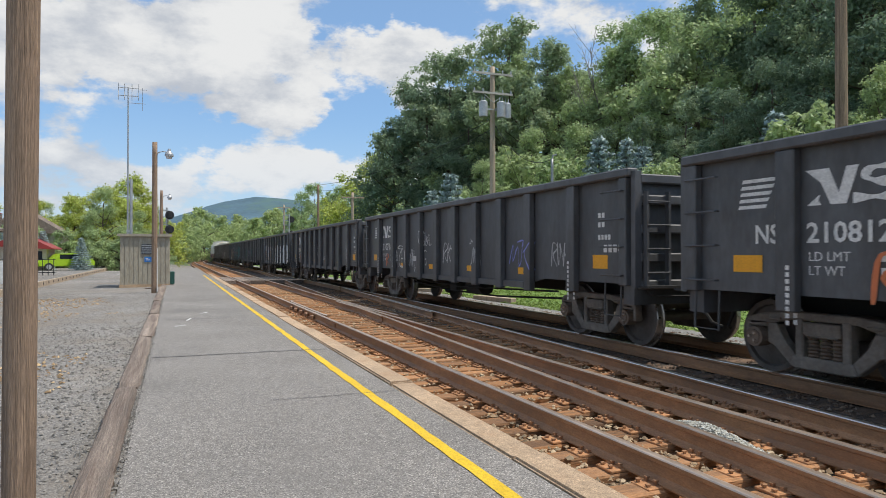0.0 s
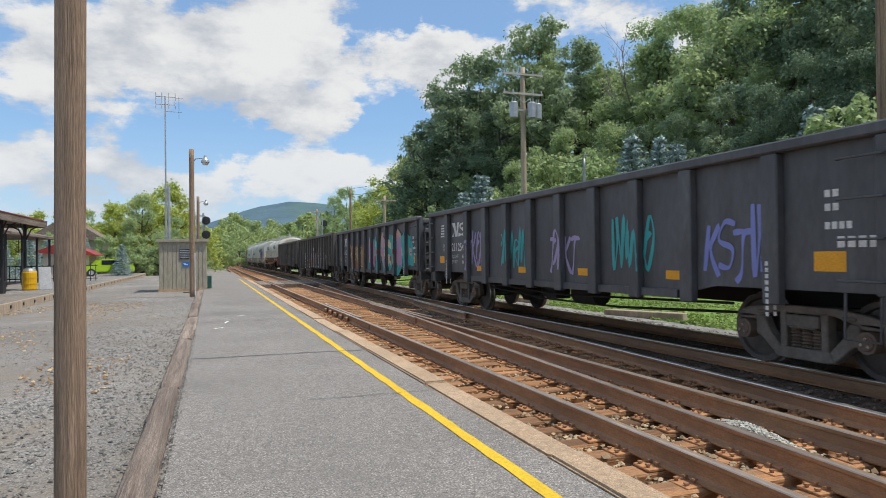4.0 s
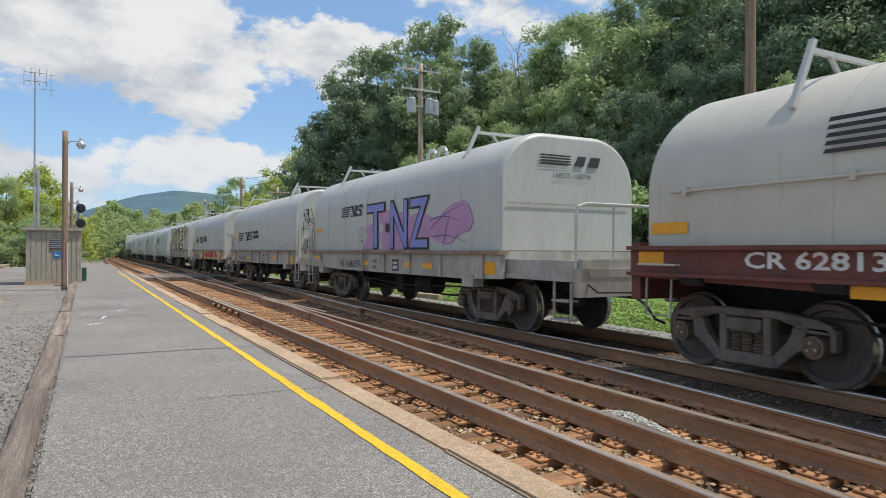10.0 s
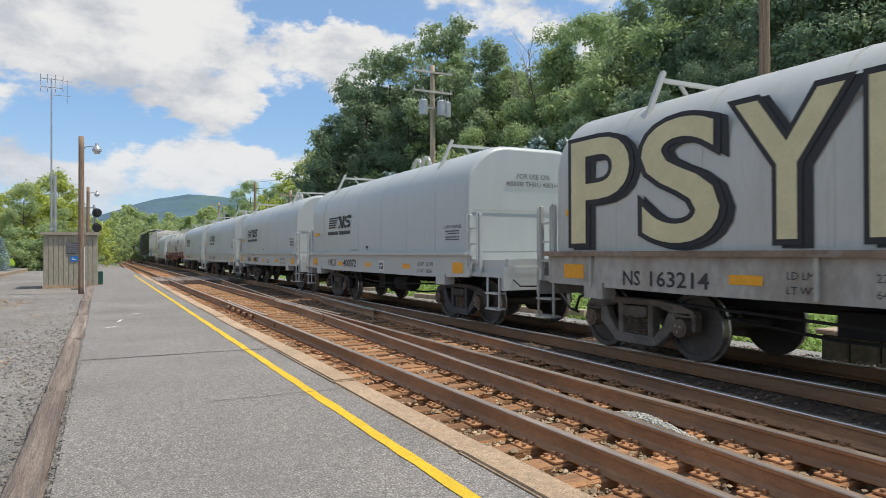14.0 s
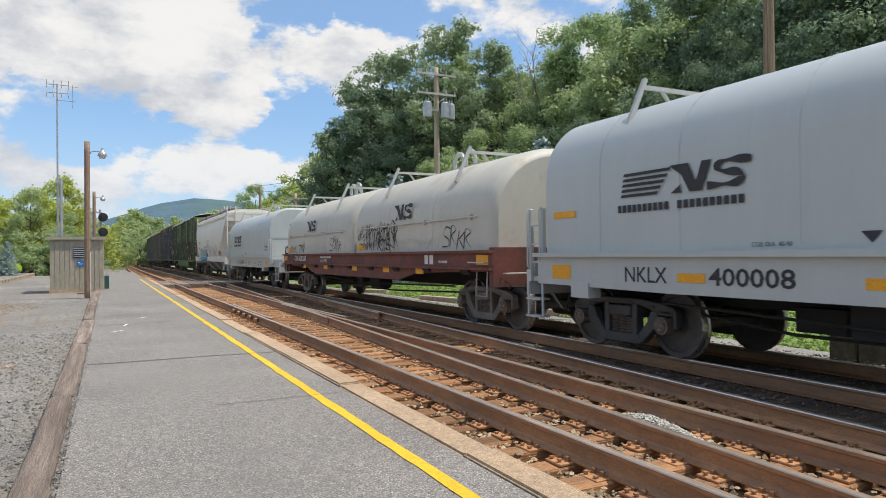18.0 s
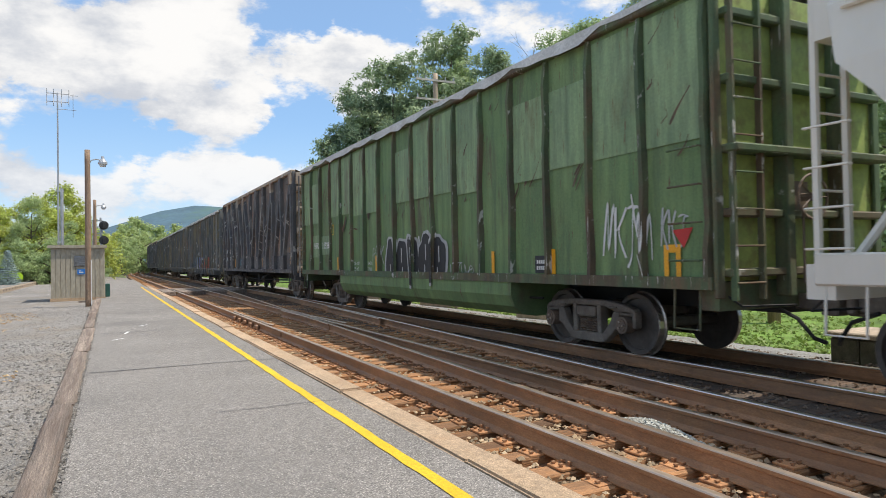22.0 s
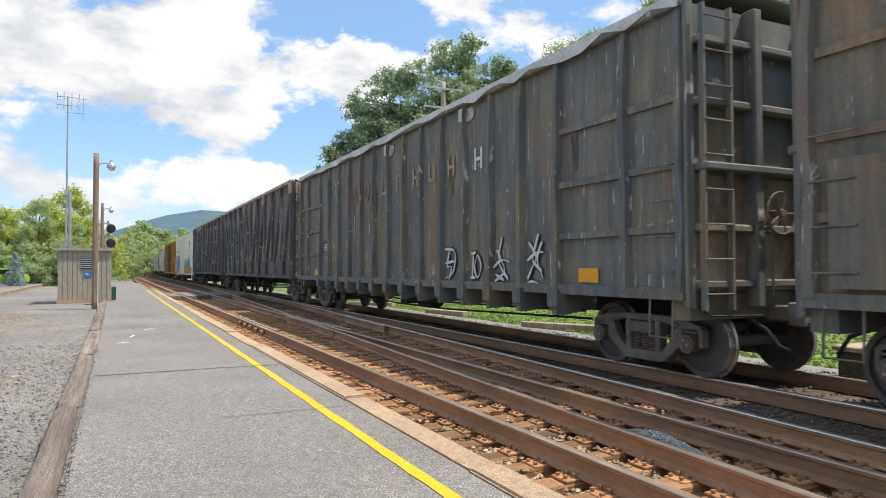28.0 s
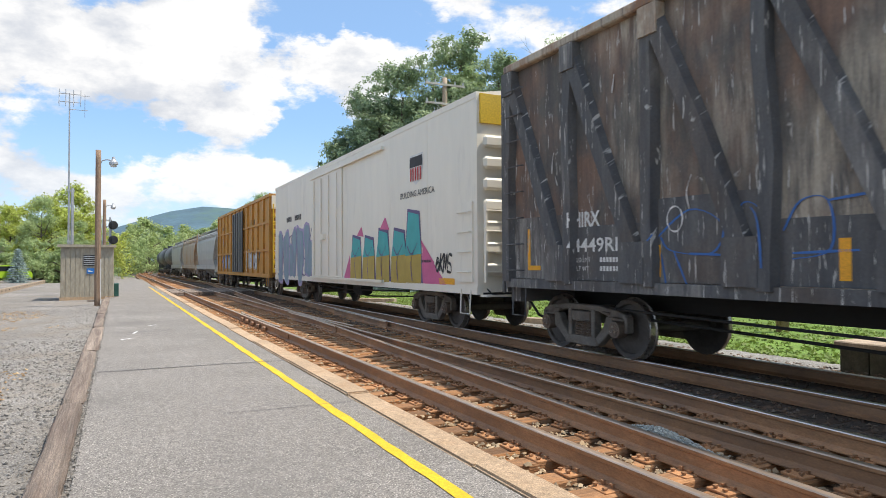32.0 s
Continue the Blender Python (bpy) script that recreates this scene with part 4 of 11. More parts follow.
M["litter"] = island_stone("litter", (0.42, 0.30, 0.165), 0.5, (0.30, 0.19, 0.10))
litter = []
for _ in range(9000):
    x, y = rng.uniform(-9.0, -1.2), rng.uniform(4.0, 27.0)
    if noise.noise((x * 0.45, y * 0.22, 3.0)) + 0.25 * noise.noise((x * 1.6, y * 1.1, 9.0)) < 0.10:
        continue
    litter.append((x, y, ground_z(x, y) + 0.012, rng.choice((0.012, 0.018, 0.025, 0.034))))
stones("leaf_litter", litter, M["litter"], "dry tan leaf litter and chips strewn over the gravel")
# bed between the sleepers
bed = bmesh.new()
for a, b in ((-460, -60), (-60, 60), (60, 115)):
    box(bed, 2.56, 5.95, a, b, -0.6, -0.262)
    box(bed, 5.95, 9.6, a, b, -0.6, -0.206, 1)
part("grit_strip", boxes((-0.40, -0.30, PLAT_Y0, 50.0, -0.25, -0.03)), M["gravel_grey"], platform)
tagged(part("track_bed", bed, [M["ballast"], M["ballast_shaded"]]), "packed rust-brown ballast bed", "ballast", kind="structure")

# ---------------------------------------------------------------- trees
def leaf_cloud(clumps, per, size, seed, flat=0.8):
    """Small leaf blades scattered through clumps. clumps: rows of x, y, z, radius. Returns vertices and faces."""
    r = np.random.RandomState(seed)
    c = np.array(clumps)
    n = len(c) * per
    idx = np.repeat(np.arange(len(c)), per)
    d = r.normal(size=(n, 3))
    d /= np.linalg.norm(d, axis=1)[:, None]
    rad = c[idx, 3:4] * r.uniform(0.15, 1.2, (n, 1))
    p = c[idx, :3] + d * rad * np.array((1, 1, flat))
    nrm = d * 0.7 + r.normal(size=(n, 3)) * 0.5 + np.array((0, 0, 0.55))
    nrm /= np.linalg.norm(nrm, axis=1)[:, None]
    t = np.cross(nrm, r.normal(size=(n, 3)))
    t /= np.linalg.norm(t, axis=1)[:, None] + 1e-9
    b = np.cross(nrm, t)
    s = size * r.uniform(0.55, 1.35, (n, 1))
    v = np.stack((p + t * s, p - t * s * 0.7 + b * s * 0.62, p - t * s * 0.7 - b * s * 0.62), 1).reshape(-1, 3)
    return v, np.arange(n * 3).reshape(-1, 3)


def cloud_mesh(name, v, f, material):
    me = bpy.data.meshes.new(name)
    me.vertices.add(len(v))
    me.vertices.foreach_set("co", v.astype(np.float32).ravel())
    me.loops.add(f.size)
    me.loops.foreach_set("vertex_index", f.astype(np.int32).ravel())
    me.polygons.add(len(f))
    me.polygons.foreach_set("loop_start", (np.arange(len(f)) * f.shape[1]).astype(np.int32))
    me.update(calc_edges=True)
    me.materials.append(material)
    return me


def broadleaf(material, seed, height=16.0, spread=5.2, bare=0.22, clumps=9, per=54, leaf=0.135, label="", name="tree"):
    """Trunk, limbs and an uneven crown of leaf clumps, at the origin."""
    r = random.Random(seed)
    tree = thing(name, label, "tree")
    bm = bmesh.new()
    tips = []
    lean = Vector((r.uniform(-0.04, 0.04), r.uniform(-0.04, 0.04), 1))
    prev, rad = Vector((0, 0, -0.6)), height * 0.016
    trunk_pts = [prev]
    for k in range(6):
        nxt = prev + lean * (height * 0.135) + Vector((r.uniform(-0.2, 0.2), r.uniform(-0.2, 0.2), 0))
        tube(bm, prev, nxt, rad, rad * 0.82, seg=8, caps=False)
        prev, rad = nxt, rad * 0.82
        trunk_pts.append(prev)
    for k in range(17):
        f = bare + (1 - bare) * (k + r.random()) / 17
        z = f * 0.82
        i = min(5, int(z * 6))
        base = trunk_pts[i].lerp(trunk_pts[i + 1], z * 6 - i if z < 1 else 1)
        a = k * 2.4 + r.uniform(-0.5, 0.5)
        reach = spread * (0.55 + 0.5 * math.sin(math.pi * min(1, 0.15 + f * 0.8))) * r.uniform(0.65, 1.12) * (1.0 if f < 0.8 else 0.6)
        mid = base + Vector((math.cos(a), math.sin(a), r.uniform(0.25, 0.7))) * reach * 0.5
        end = base + Vector((math.cos(a), math.sin(a), 0)) * reach + Vector((0, 0, height * 0.10 * r.uniform(0.3, 1.3)))
        tube(bm, base, mid, 0.11, 0.07, seg=5, caps=False)
        tube(bm, mid, end, 0.07, 0.025, seg=5, caps=False)
        tips += [mid, end, base.lerp(end, 0.75)]
    part("trunk", bm, M["bark"], tree)
    cl = []
    lobes = [t + Vector((0, 0, 0.4)) for i, t in enumerate(tips) if i % 3 != 0] + [trunk_pts[-1] + Vector((r.uniform(-1, 1), r.uniform(-1, 1), r.uniform(0.2, 2.2))) for _ in range(4)]
    for p in lobes:
        big = spread * r.uniform(0.18, 0.36)
        for _ in range(clumps):
            d = Vector((r.gauss(0, 1), r.gauss(0, 1), r.gauss(0.25, 0.8))).normalized() * big * r.uniform(0.25, 1.15)
            q = p + d
            cl.append((q.x, q.y, max(q.z, height * bare * 0.5), r.uniform(0.40, 0.95) * spread / 4.6))
    v, f = leaf_cloud(cl, per, leaf, seed)
    part("crown", cloud_mesh("crown", v, f, material), None, tree)
    return tree


def spruce(seed, height=7.0, label="", material=None):
    """Blue spruce: whorls of drooping boughs."""
    r = random.Random(seed)
    tree = thing("spruce_tree", label, "tree")
    bm = bmesh.new()
    tube(bm, (0, 0, -0.4), (0, 0, height), 0.13, 0.02, seg=7)
    part("trunk", bm, M["bark"], tree)
    cl = []
    z = 0.5
    while z < height:
        f = 1 - z / height
        reach = 0.25 + 2.1 * f
        n = max(4, int(11 * f + 4))
        for k in range(n):
            a = k * math.tau / n + z * 3
            for q in (0.35, 0.62, 0.85, 1.0):
                w = reach * q * r.uniform(0.85, 1.08)
                cl.append((math.cos(a) * w, math.sin(a) * w, z - 0.20 * q * reach + r.uniform(-0.08, 0.08) + 0.12 * q * q, 0.20 + 0.12 * f))
        z += 0.34 + 0.12 * f
    v, fc = leaf_cloud(cl, 16, 0.11, seed, flat=0.55)
    part("foliage", cloud_mesh("foliage", v, fc, material or M["needle_blue"]), None, tree)
    return tree


def plant(proto, x, y, h, base_h, turn, label="", group=""):
    s = h / base_h
    t = copy_thing(proto, Matrix.Translation((x, y, ground_z(x, y) - 0.05)) @ Matrix.Rotation(turn, 4, "Z") @ Matrix.Diagonal((s * rng.uniform(0.92, 1.12), s * rng.uniform(0.92, 1.12), s, 1)))
    return tagged(t, label or proto["label"], "tree", group)


WOODS = "trees of the hillside wood"
proto_trees = {
    "dark_a": broadleaf(M["leaf_dark"], 1, 18, 4.4, bare=0.10, label="tall dark green broadleaf tree in the hillside wood"),
    "dark_b": broadleaf(M["leaf_dark"], 2, 18, 3.6, bare=0.26, clumps=8, label="tall dark green tree with an uneven open crown"),
    "deep": broadleaf(M["leaf_shade"], 9, 18, 4.6, bare=0.06, label="dense deep green tree, its leaves coloured for the wood's shade"),
    "mid_a": broadleaf(M["leaf_mid"], 3, 16, 4.8, bare=0.12, label="mid-green broadleaf tree at the edge of the wood"),
    "mid_b": broadleaf(M["leaf_mid"], 4, 16, 3.7, bare=0.2, label="slender mid-green broadleaf tree in the wood"),
    "shrub": broadleaf(M["leaf_mid"], 5, 6, 3.4, bare=0.02, clumps=9, per=40, leaf=0.13, label="low leafy green bush at the wood's foot", name="bush"),
    "bright": broadleaf(M["leaf_bright"], 6, 10, 4.6, bare=0.08, clumps=10, per=40, leaf=0.14, label="bright yellow-green leafy tree in full sun"),
    "far": broadleaf(M["leaf_far"], 7, 14, 7.0, bare=0.03, clumps=8, per=28, leaf=0.30, label="distant hazy green broadleaf tree"),
}
BASE_H = {"dark_a": 18.5, "dark_b": 18.5, "deep": 18.5, "mid_a": 16.5, "mid_b": 16.5, "shrub": 6.4, "bright": 10.5, "far": 14.5}


def spot(az, r):
    return math.sin(radians(az)) * r, math.cos(radians(az)) * r


def tree_row(rows, group):
    """Rows of kind, bearing from the platform in degrees, distance, height of the top over the eye as a share of the distance."""
    for kind, az, r, rise in rows:
        x, y = spot(az, r)
        top = 1.47 + rise * r * (1.05 if group == WOODS else 1.0)
        plant(proto_trees[kind], x, y, max(2.5, top - ground_z(x, y)), BASE_H[kind], rng.uniform(0, 6.28), group=group)


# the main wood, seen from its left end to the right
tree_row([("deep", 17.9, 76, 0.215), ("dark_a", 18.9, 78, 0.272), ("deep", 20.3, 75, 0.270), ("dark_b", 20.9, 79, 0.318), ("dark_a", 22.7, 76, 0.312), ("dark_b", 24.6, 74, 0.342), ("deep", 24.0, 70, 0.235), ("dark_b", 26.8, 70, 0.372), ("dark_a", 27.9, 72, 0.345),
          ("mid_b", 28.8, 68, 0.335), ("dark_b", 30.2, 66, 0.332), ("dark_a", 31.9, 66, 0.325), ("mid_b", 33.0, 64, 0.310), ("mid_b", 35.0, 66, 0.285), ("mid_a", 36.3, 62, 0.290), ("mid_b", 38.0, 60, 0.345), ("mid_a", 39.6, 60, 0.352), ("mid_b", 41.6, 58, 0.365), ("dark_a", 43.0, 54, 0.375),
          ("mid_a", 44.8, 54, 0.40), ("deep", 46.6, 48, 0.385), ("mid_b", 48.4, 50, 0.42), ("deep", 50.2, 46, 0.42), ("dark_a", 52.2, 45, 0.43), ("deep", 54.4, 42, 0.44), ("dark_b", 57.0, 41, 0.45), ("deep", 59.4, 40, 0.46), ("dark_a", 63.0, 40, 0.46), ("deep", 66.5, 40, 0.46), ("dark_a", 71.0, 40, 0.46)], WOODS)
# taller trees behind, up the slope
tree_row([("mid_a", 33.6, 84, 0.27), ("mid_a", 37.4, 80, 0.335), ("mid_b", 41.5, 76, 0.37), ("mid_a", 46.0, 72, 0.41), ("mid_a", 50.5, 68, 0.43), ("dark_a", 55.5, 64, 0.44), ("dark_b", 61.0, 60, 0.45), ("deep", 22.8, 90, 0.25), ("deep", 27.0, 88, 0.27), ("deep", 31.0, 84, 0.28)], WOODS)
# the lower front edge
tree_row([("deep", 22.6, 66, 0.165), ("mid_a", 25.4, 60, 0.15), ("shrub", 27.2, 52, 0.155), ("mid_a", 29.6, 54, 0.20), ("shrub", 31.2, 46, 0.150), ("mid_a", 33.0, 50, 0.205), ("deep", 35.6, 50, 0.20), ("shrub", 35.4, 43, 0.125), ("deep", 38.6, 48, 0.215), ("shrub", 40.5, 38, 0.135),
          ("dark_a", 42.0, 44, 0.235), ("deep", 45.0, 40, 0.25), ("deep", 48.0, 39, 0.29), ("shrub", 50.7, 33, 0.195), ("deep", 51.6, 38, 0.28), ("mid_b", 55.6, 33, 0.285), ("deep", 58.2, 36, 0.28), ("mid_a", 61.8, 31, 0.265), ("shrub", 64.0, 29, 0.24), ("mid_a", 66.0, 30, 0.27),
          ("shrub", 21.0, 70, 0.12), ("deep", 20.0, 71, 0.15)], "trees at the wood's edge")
# one bare tree between the crowns
def bare_tree(seed, height, label):
    r = random.Random(seed)
    tree = thing("bare_tree", label, "tree")
    bm = bmesh.new()

    def grow(p, d, n, rad, level):
        q = p + d * n
        tube(bm, p, q, rad, rad * 0.65, seg=4, caps=False)
        if level < 4:
            for _ in range(3 if level else 4):
                nd = (d + Vector((r.uniform(-0.7, 0.7), r.uniform(-0.7, 0.7), r.uniform(-0.1, 0.5)))).normalized()
                grow(p.lerp(q, r.uniform(0.55, 1.0)), nd, n * r.uniform(0.5, 0.72), rad * 0.55, level + 1)

    grow(Vector((0, 0, -0.5)), Vector((0.03, 0.02, 1)), height * 0.5, 0.12, 0)
    part("trunk", bm, M["dead_wood"], tree)
    return tree


for az, r0, rise, seed in ((35.9, 62, 0.335, 3), (34.9, 63, 0.315, 8)):
    x, y = spot(az, r0)
    bare_tree(seed, 1.47 + rise * r0 - ground_z(x, y), "leafless grey tree standing among the green crowns").matrix_basis = Matrix.Translation((x, y, ground_z(x, y)))
# further trees along the bend
tree_row([("bright", 16.9, 100, 0.150), ("mid_a", 17.6, 92, 0.165), ("bright", 15.6, 108, 0.145), ("mid_b", 14.6, 116, 0.122), ("mid_a", 13.4, 122, 0.108), ("mid_b", 12.2, 128, 0.112), ("mid_a", 11.0, 134, 0.112), ("mid_a", 10.0, 142, 0.098), ("bright", 18.4, 90, 0.075)], "trees along the bend")
# tree line of the valley
tree_row([("far", -1.5 + 0.95 * k, 190 + 14 * ((k * 5) % 4), (0.046, 0.060, 0.055, 0.066, 0.070, 0.058)[k % 6] * (1.0 if k > 3 else 0.9)) for k in range(12)] + [("far", 9.6, 200, 0.07), ("far", 0.9, 150, 0.036), ("far", 2.1, 160, 0.045)], "distant valley trees")
# bright trees across the yard
tree_row([("bright", -2.3, 92, 0.097), ("bright", -3.3, 112, 0.109), ("mid_a", -5.0, 84, 0.097), ("bright", -6.9, 86, 0.078), ("mid_a", -2.6, 80, 0.065), ("bright", -9.6, 84, 0.071), ("shrub", -3.8, 72, 0.035), ("shrub", -5.6, 74, 0.036), ("shrub", -7.6, 74, 0.034), ("shrub", -9.4, 74, 0.036), ("shrub", -11.4, 74, 0.036), ("mid_a", -13.2, 82, 0.066), ("bright", -15.4, 84, 0.068), ("bright", -4.4, 88, 0.092), ("bright", -5.8, 94, 0.085), ("bright", -7.2, 90, 0.076), ("mid_a", -8.8, 100, 0.073), ("bright", -10.4, 98, 0.071), ("bright", -12.2, 95, 0.065), ("mid_a", -14.0, 96, 0.066), ("bright", -16.5, 98, 0.071),
          ("shrub", -1.4, 70, 0.018)], "trees across the yard")
for o in list(proto_trees.values()):
    for c in [*o.children_recursive, o]:
        bpy.data.objects.remove(c)
blue = spruce(21, 7.0, "blue-grey spruce tree on the lawn before the wood")
for az, r, rise in ((22.6, 49.0, 0.120), (21.0, 52, 0.095), (24.2, 47, 0.085), (35.1, 41, 0.168), (37.3, 42, 0.165), (38.6, 41, 0.155), (32.5, 43, 0.10), (-6.5, 62, 0.022), (-9.0, 66, 0.030), (-12.6, 60, 0.035), (-14.2, 58, 0.03), (-11.4, 70, 0.03), (48.4, 36, 0.19)):
    x, y = spot(az, r)
    plant(blue, x, y, 1.47 + rise * r - ground_z(x, y), 7.0, rng.uniform(0, 6), group="blue spruces")
for c in [*blue.children_recursive, blue]:
    bpy.data.objects.remove(c)

# grass blades along the lawn's near edge
blades = [(12.2 + 7.0 * rng.random() ** 1.8 + 0.35 * noise.noise((k * 0.01, 2.0, 0)), rng.uniform(2.0, 48.0)) for k in range(5200)]
blades = [(x, y, ground_z(x, y) + 0.02, 0.10) for x, y in blades]
v, f = leaf_cloud(blades, 7, 0.055, 33, flat=0.6)
M["grass_blade"] = leaves("grass_blade", (0.1938, 0.2964, 0.0570), (0.2736, 0.3192, 0.0912), vary=0.35, translucent=0.3)
tagged(new("grass", cloud_mesh("grass", v, f, M["grass_blade"])), "short bright green lawn grass beside the gravel", "grass", kind="stuff")

# distant ridge
bm = bmesh.new()
n = 90
prev = None
for k in range(n + 1):
    az = -50 + 110 * k / n
    d = 2400
    h = 1.47 + d * (0.030 + 0.046 * math.exp(-((az - 6.5) / 7.5) ** 2) + 0.006 * noise.noise((az * 0.12, 1.0, 0)) + 0.0016 * noise.noise((az * 0.9, 4.0, 0)) + 0.018 * math.exp(-((az - 14) / 6) ** 2))
    x, y = math.sin(radians(az)) * d, math.cos(radians(az)) * d
    row = [bm.verts.new((x * 0.72, y * 0.72, -3)), bm.verts.new((x * 0.86, y * 0.86, h * 0.55)), bm.verts.new((x, y, h))]
    if prev:
        for i in range(2):
            bm.faces.new((prev[i], row[i], row[i + 1], prev[i + 1])).smooth = True
    prev = row
tagged(part("distant_ridge", bm, M["ridge"]), "wooded mountain ridge with blue haze in its colour", "mountain", kind="structure")

# ---------------------------------------------------------------- poles, hut, signals, shelter
M["hut_tan"] = surface("hut_tan", (0.355, 0.315, 0.24), 0.6, patch=0.8, grain=12, vary=0.08, stain=(0.27, 0.23, 0.17), stain_at=(0.55, 0.8), stretch=(1, 1, 0.4), bump=0.03)
M["dark_metal"] = surface("dark_metal", (0.03, 0.03, 0.032), 0.6, vary=0.3, bump=0.05)
M["grey_metal"] = surface("grey_metal", (0.30, 0.31, 0.32), 0.5, metal=0.4, patch=2, grain=20, vary=0.15, bump=0.03)
M["galvanised"] = surface("galvanised", (0.45, 0.46, 0.47), 0.45, metal=0.5, patch=3, grain=25, vary=0.15, bump=0.02)
M["sign_blue"] = surface("sign_blue", (0.02, 0.16, 0.48), 0.4, vary=0.05, bump=0.0)
M["roof_red"] = surface("roof_red", (0.30, 0.035, 0.03), 0.5, patch=1, grain=12, vary=0.15, bump=0.05)
M["house_cream"] = surface("house_cream", (0.50, 0.44, 0.34), 0.8, patch=1, grain=14, vary=0.1)
M["barrel_yellow"] = surface("barrel_yellow", (0.75, 0.42, 0.01), 0.45, vary=0.08, bump=0.02)
M["bin_green"] = surface("bin_green", (0.02, 0.09, 0.07), 0.5, vary=0.15)
M["car_lime"] = surface("car_lime", (0.36, 0.55, 0.03), 0.3, vary=0.04, bump=0.0)
M["car_red"] = surface("car_red", (0.12, 0.02, 0.03), 0.3, vary=0.05, bump=0.0)
M["glass_dark"] = surface("glass_dark", (0.02, 0.025, 0.03), 0.1, vary=0.1, bump=0.0)
M["wire"] = surface("wire", (0.03, 0.03, 0.03), 0.6, vary=0.1, bump=0.0)
M["brick_red"] = surface("brick_red", (0.16, 0.06, 0.04), 0.8, vary=0.2)


def round_pole(name, label, x, y, z0, z1, r0, r1, material, lean=(0, 0), seg=18, group="", category="pole"):
    """A wooden pole, slightly out of true, with its grain running up."""
    t = thing(name, label, category, at=(x, y, z0), group=group)
    bm = bmesh.new()
    n = 14
    h = z1 - z0
    rings = []
    for k in range(n + 1):
        f = k / n
        r = r0 + (r1 - r0) * f
        rings.append([bm.verts.new((lean[0] * h * f + r * (1 + 0.03 * noise.noise((f * 5, a * 2.0, x))) * math.cos(a), lean[1] * h * f + r * math.sin(a), h * f)) for a in [i * math.tau / seg for i in range(seg)]])
    for a, b in zip(rings, rings[1:]):
        for i in range(seg):
            bm.faces.new((a[i], a[(i + 1) % seg], b[(i + 1) % seg], b[i])).smooth = True
    bm.faces.new(rings[0][::-1]), bm.faces.new(rings[-1])
    part("shaft", bm, material, t)
    return t


round_pole("wooden_post", "tall weathered brown wooden post beside the platform edge", -0.81, 4.41, -0.4, 6.5, 0.086, 0.082, M["pole_wood"], lean=(0.005, 0))


def lamp_post(x, y, top, label):
    t = round_pole("lamp_post", label, x, y, -0.2, top, 0.115, 0.095, M["pole_wood"], group="platform lamp posts", category="street lamp")
    z = top + 0.2
    arm = [(0.06, -0.02, z - 0.72), (0.08, -0.03, z - 0.50), (0.14, -0.04, z - 0.40), (0.30, -0.06, z - 0.36), (0.44, -0.08, z - 0.38)]
    part("arm", tubes(arm, 0.022), M["galvanised"], t, "curved steel lamp arm")
    bm = bmesh.new()
    lx, ly = 0.53, -0.09
    for a, b, r0, r1 in ((z - 0.24, z - 0.34, 0.05, 0.07), (z - 0.34, z - 0.46, 0.07, 0.16), (z - 0.46, z - 0.54, 0.16, 0.17)):
        tube(bm, (lx, ly, a), (lx, ly, b), r0, r1, seg=14)
    part("lamp_head", bm, M["galvanised"], t, "grey metal lamp head")
    bm = bmesh.new()
    tube(bm, (lx, ly, z - 0.54), (lx, ly, z - 0.64), 0.14, 0.10, seg=14)
    part("lens", bm, M["letter_white"], t, "frosted lamp lens")
    part("conduit", tubes([(0.10, -0.07, 0.0), (0.10, -0.07, 1.9)], 0.02), M["letter_white"], t)
    part("cross_bar", boxes((-0.35, 0.1, -0.06, -0.02, 0.28, 0.33)), M["timber"], t)
    return t


lamp_post(-0.72, 29.1, 5.95, "wooden lamp post with curved arm beside the hut")
lamp_post(-0.83, 51.0, 5.95, "distant wooden lamp post with curved arm")

# signal hut of ribbed sheet
hut = thing("equipment_hut", "small tan ribbed-metal equipment hut with flat roof", "hut", at=(-2.34, 34.5, -0.12))
HW, HD, HH = 2.15, 2.6, 2.47
part("footing", boxes((-0.03, HW + 0.03, -0.03, HD + 0.03, -0.3, 0.16)), M["concrete"], hut)
part("wall_core", boxes((0.03, HW - 0.03, 0.03, HD - 0.03, 0.1, HH)), M["hut_tan"], hut)
rib = mesh_of(boxes((-0.085, 0.085, -0.012, 0.012, 0.16, HH - 0.02), bevel=0.004), "wall_rib", M["hut_tan"])
for k in range(11):
    part("wall_rib", rib, None, hut, at=(0.098 + k * 0.1955, 0.018, 0))
for k in range(13):
    part("wall_rib", rib, None, hut, at=pose(HW - 0.018, 0.10 + k * 0.2, 0, 0, 0, 90))
    part("wall_rib", rib, None, hut, at=pose(0.018, 0.10 + k * 0.2, 0, 0, 0, 90))
part("roof", boxes((-0.10, HW + 0.10, -0.10, HD + 0.1, HH, HH + 0.07), bevel=0.01), M["galvanised"], hut)
part("roof_trim", boxes((-0.11, HW + 0.11, -0.115, -0.10, HH - 0.05, HH + 0.075)), M["hut_tan"], hut)
vent = part("louvre_vent", boxes((0.92, 1.44, -0.02, 0.0, 1.58, 2.06)), M["dark_metal"], hut)
for k in range(5):
    part("louvre_slat", boxes((0.93, 1.43, -0.045, -0.02, 1.63 + 0.09 * k, 1.665 + 0.09 * k)), M["galvanised"], vent)
sgn = part("blue_sign", boxes((1.05, 1.36, -0.02, -0.004, 1.22, 1.46)), M["sign_blue"], hut, "small blue sign with white bars")
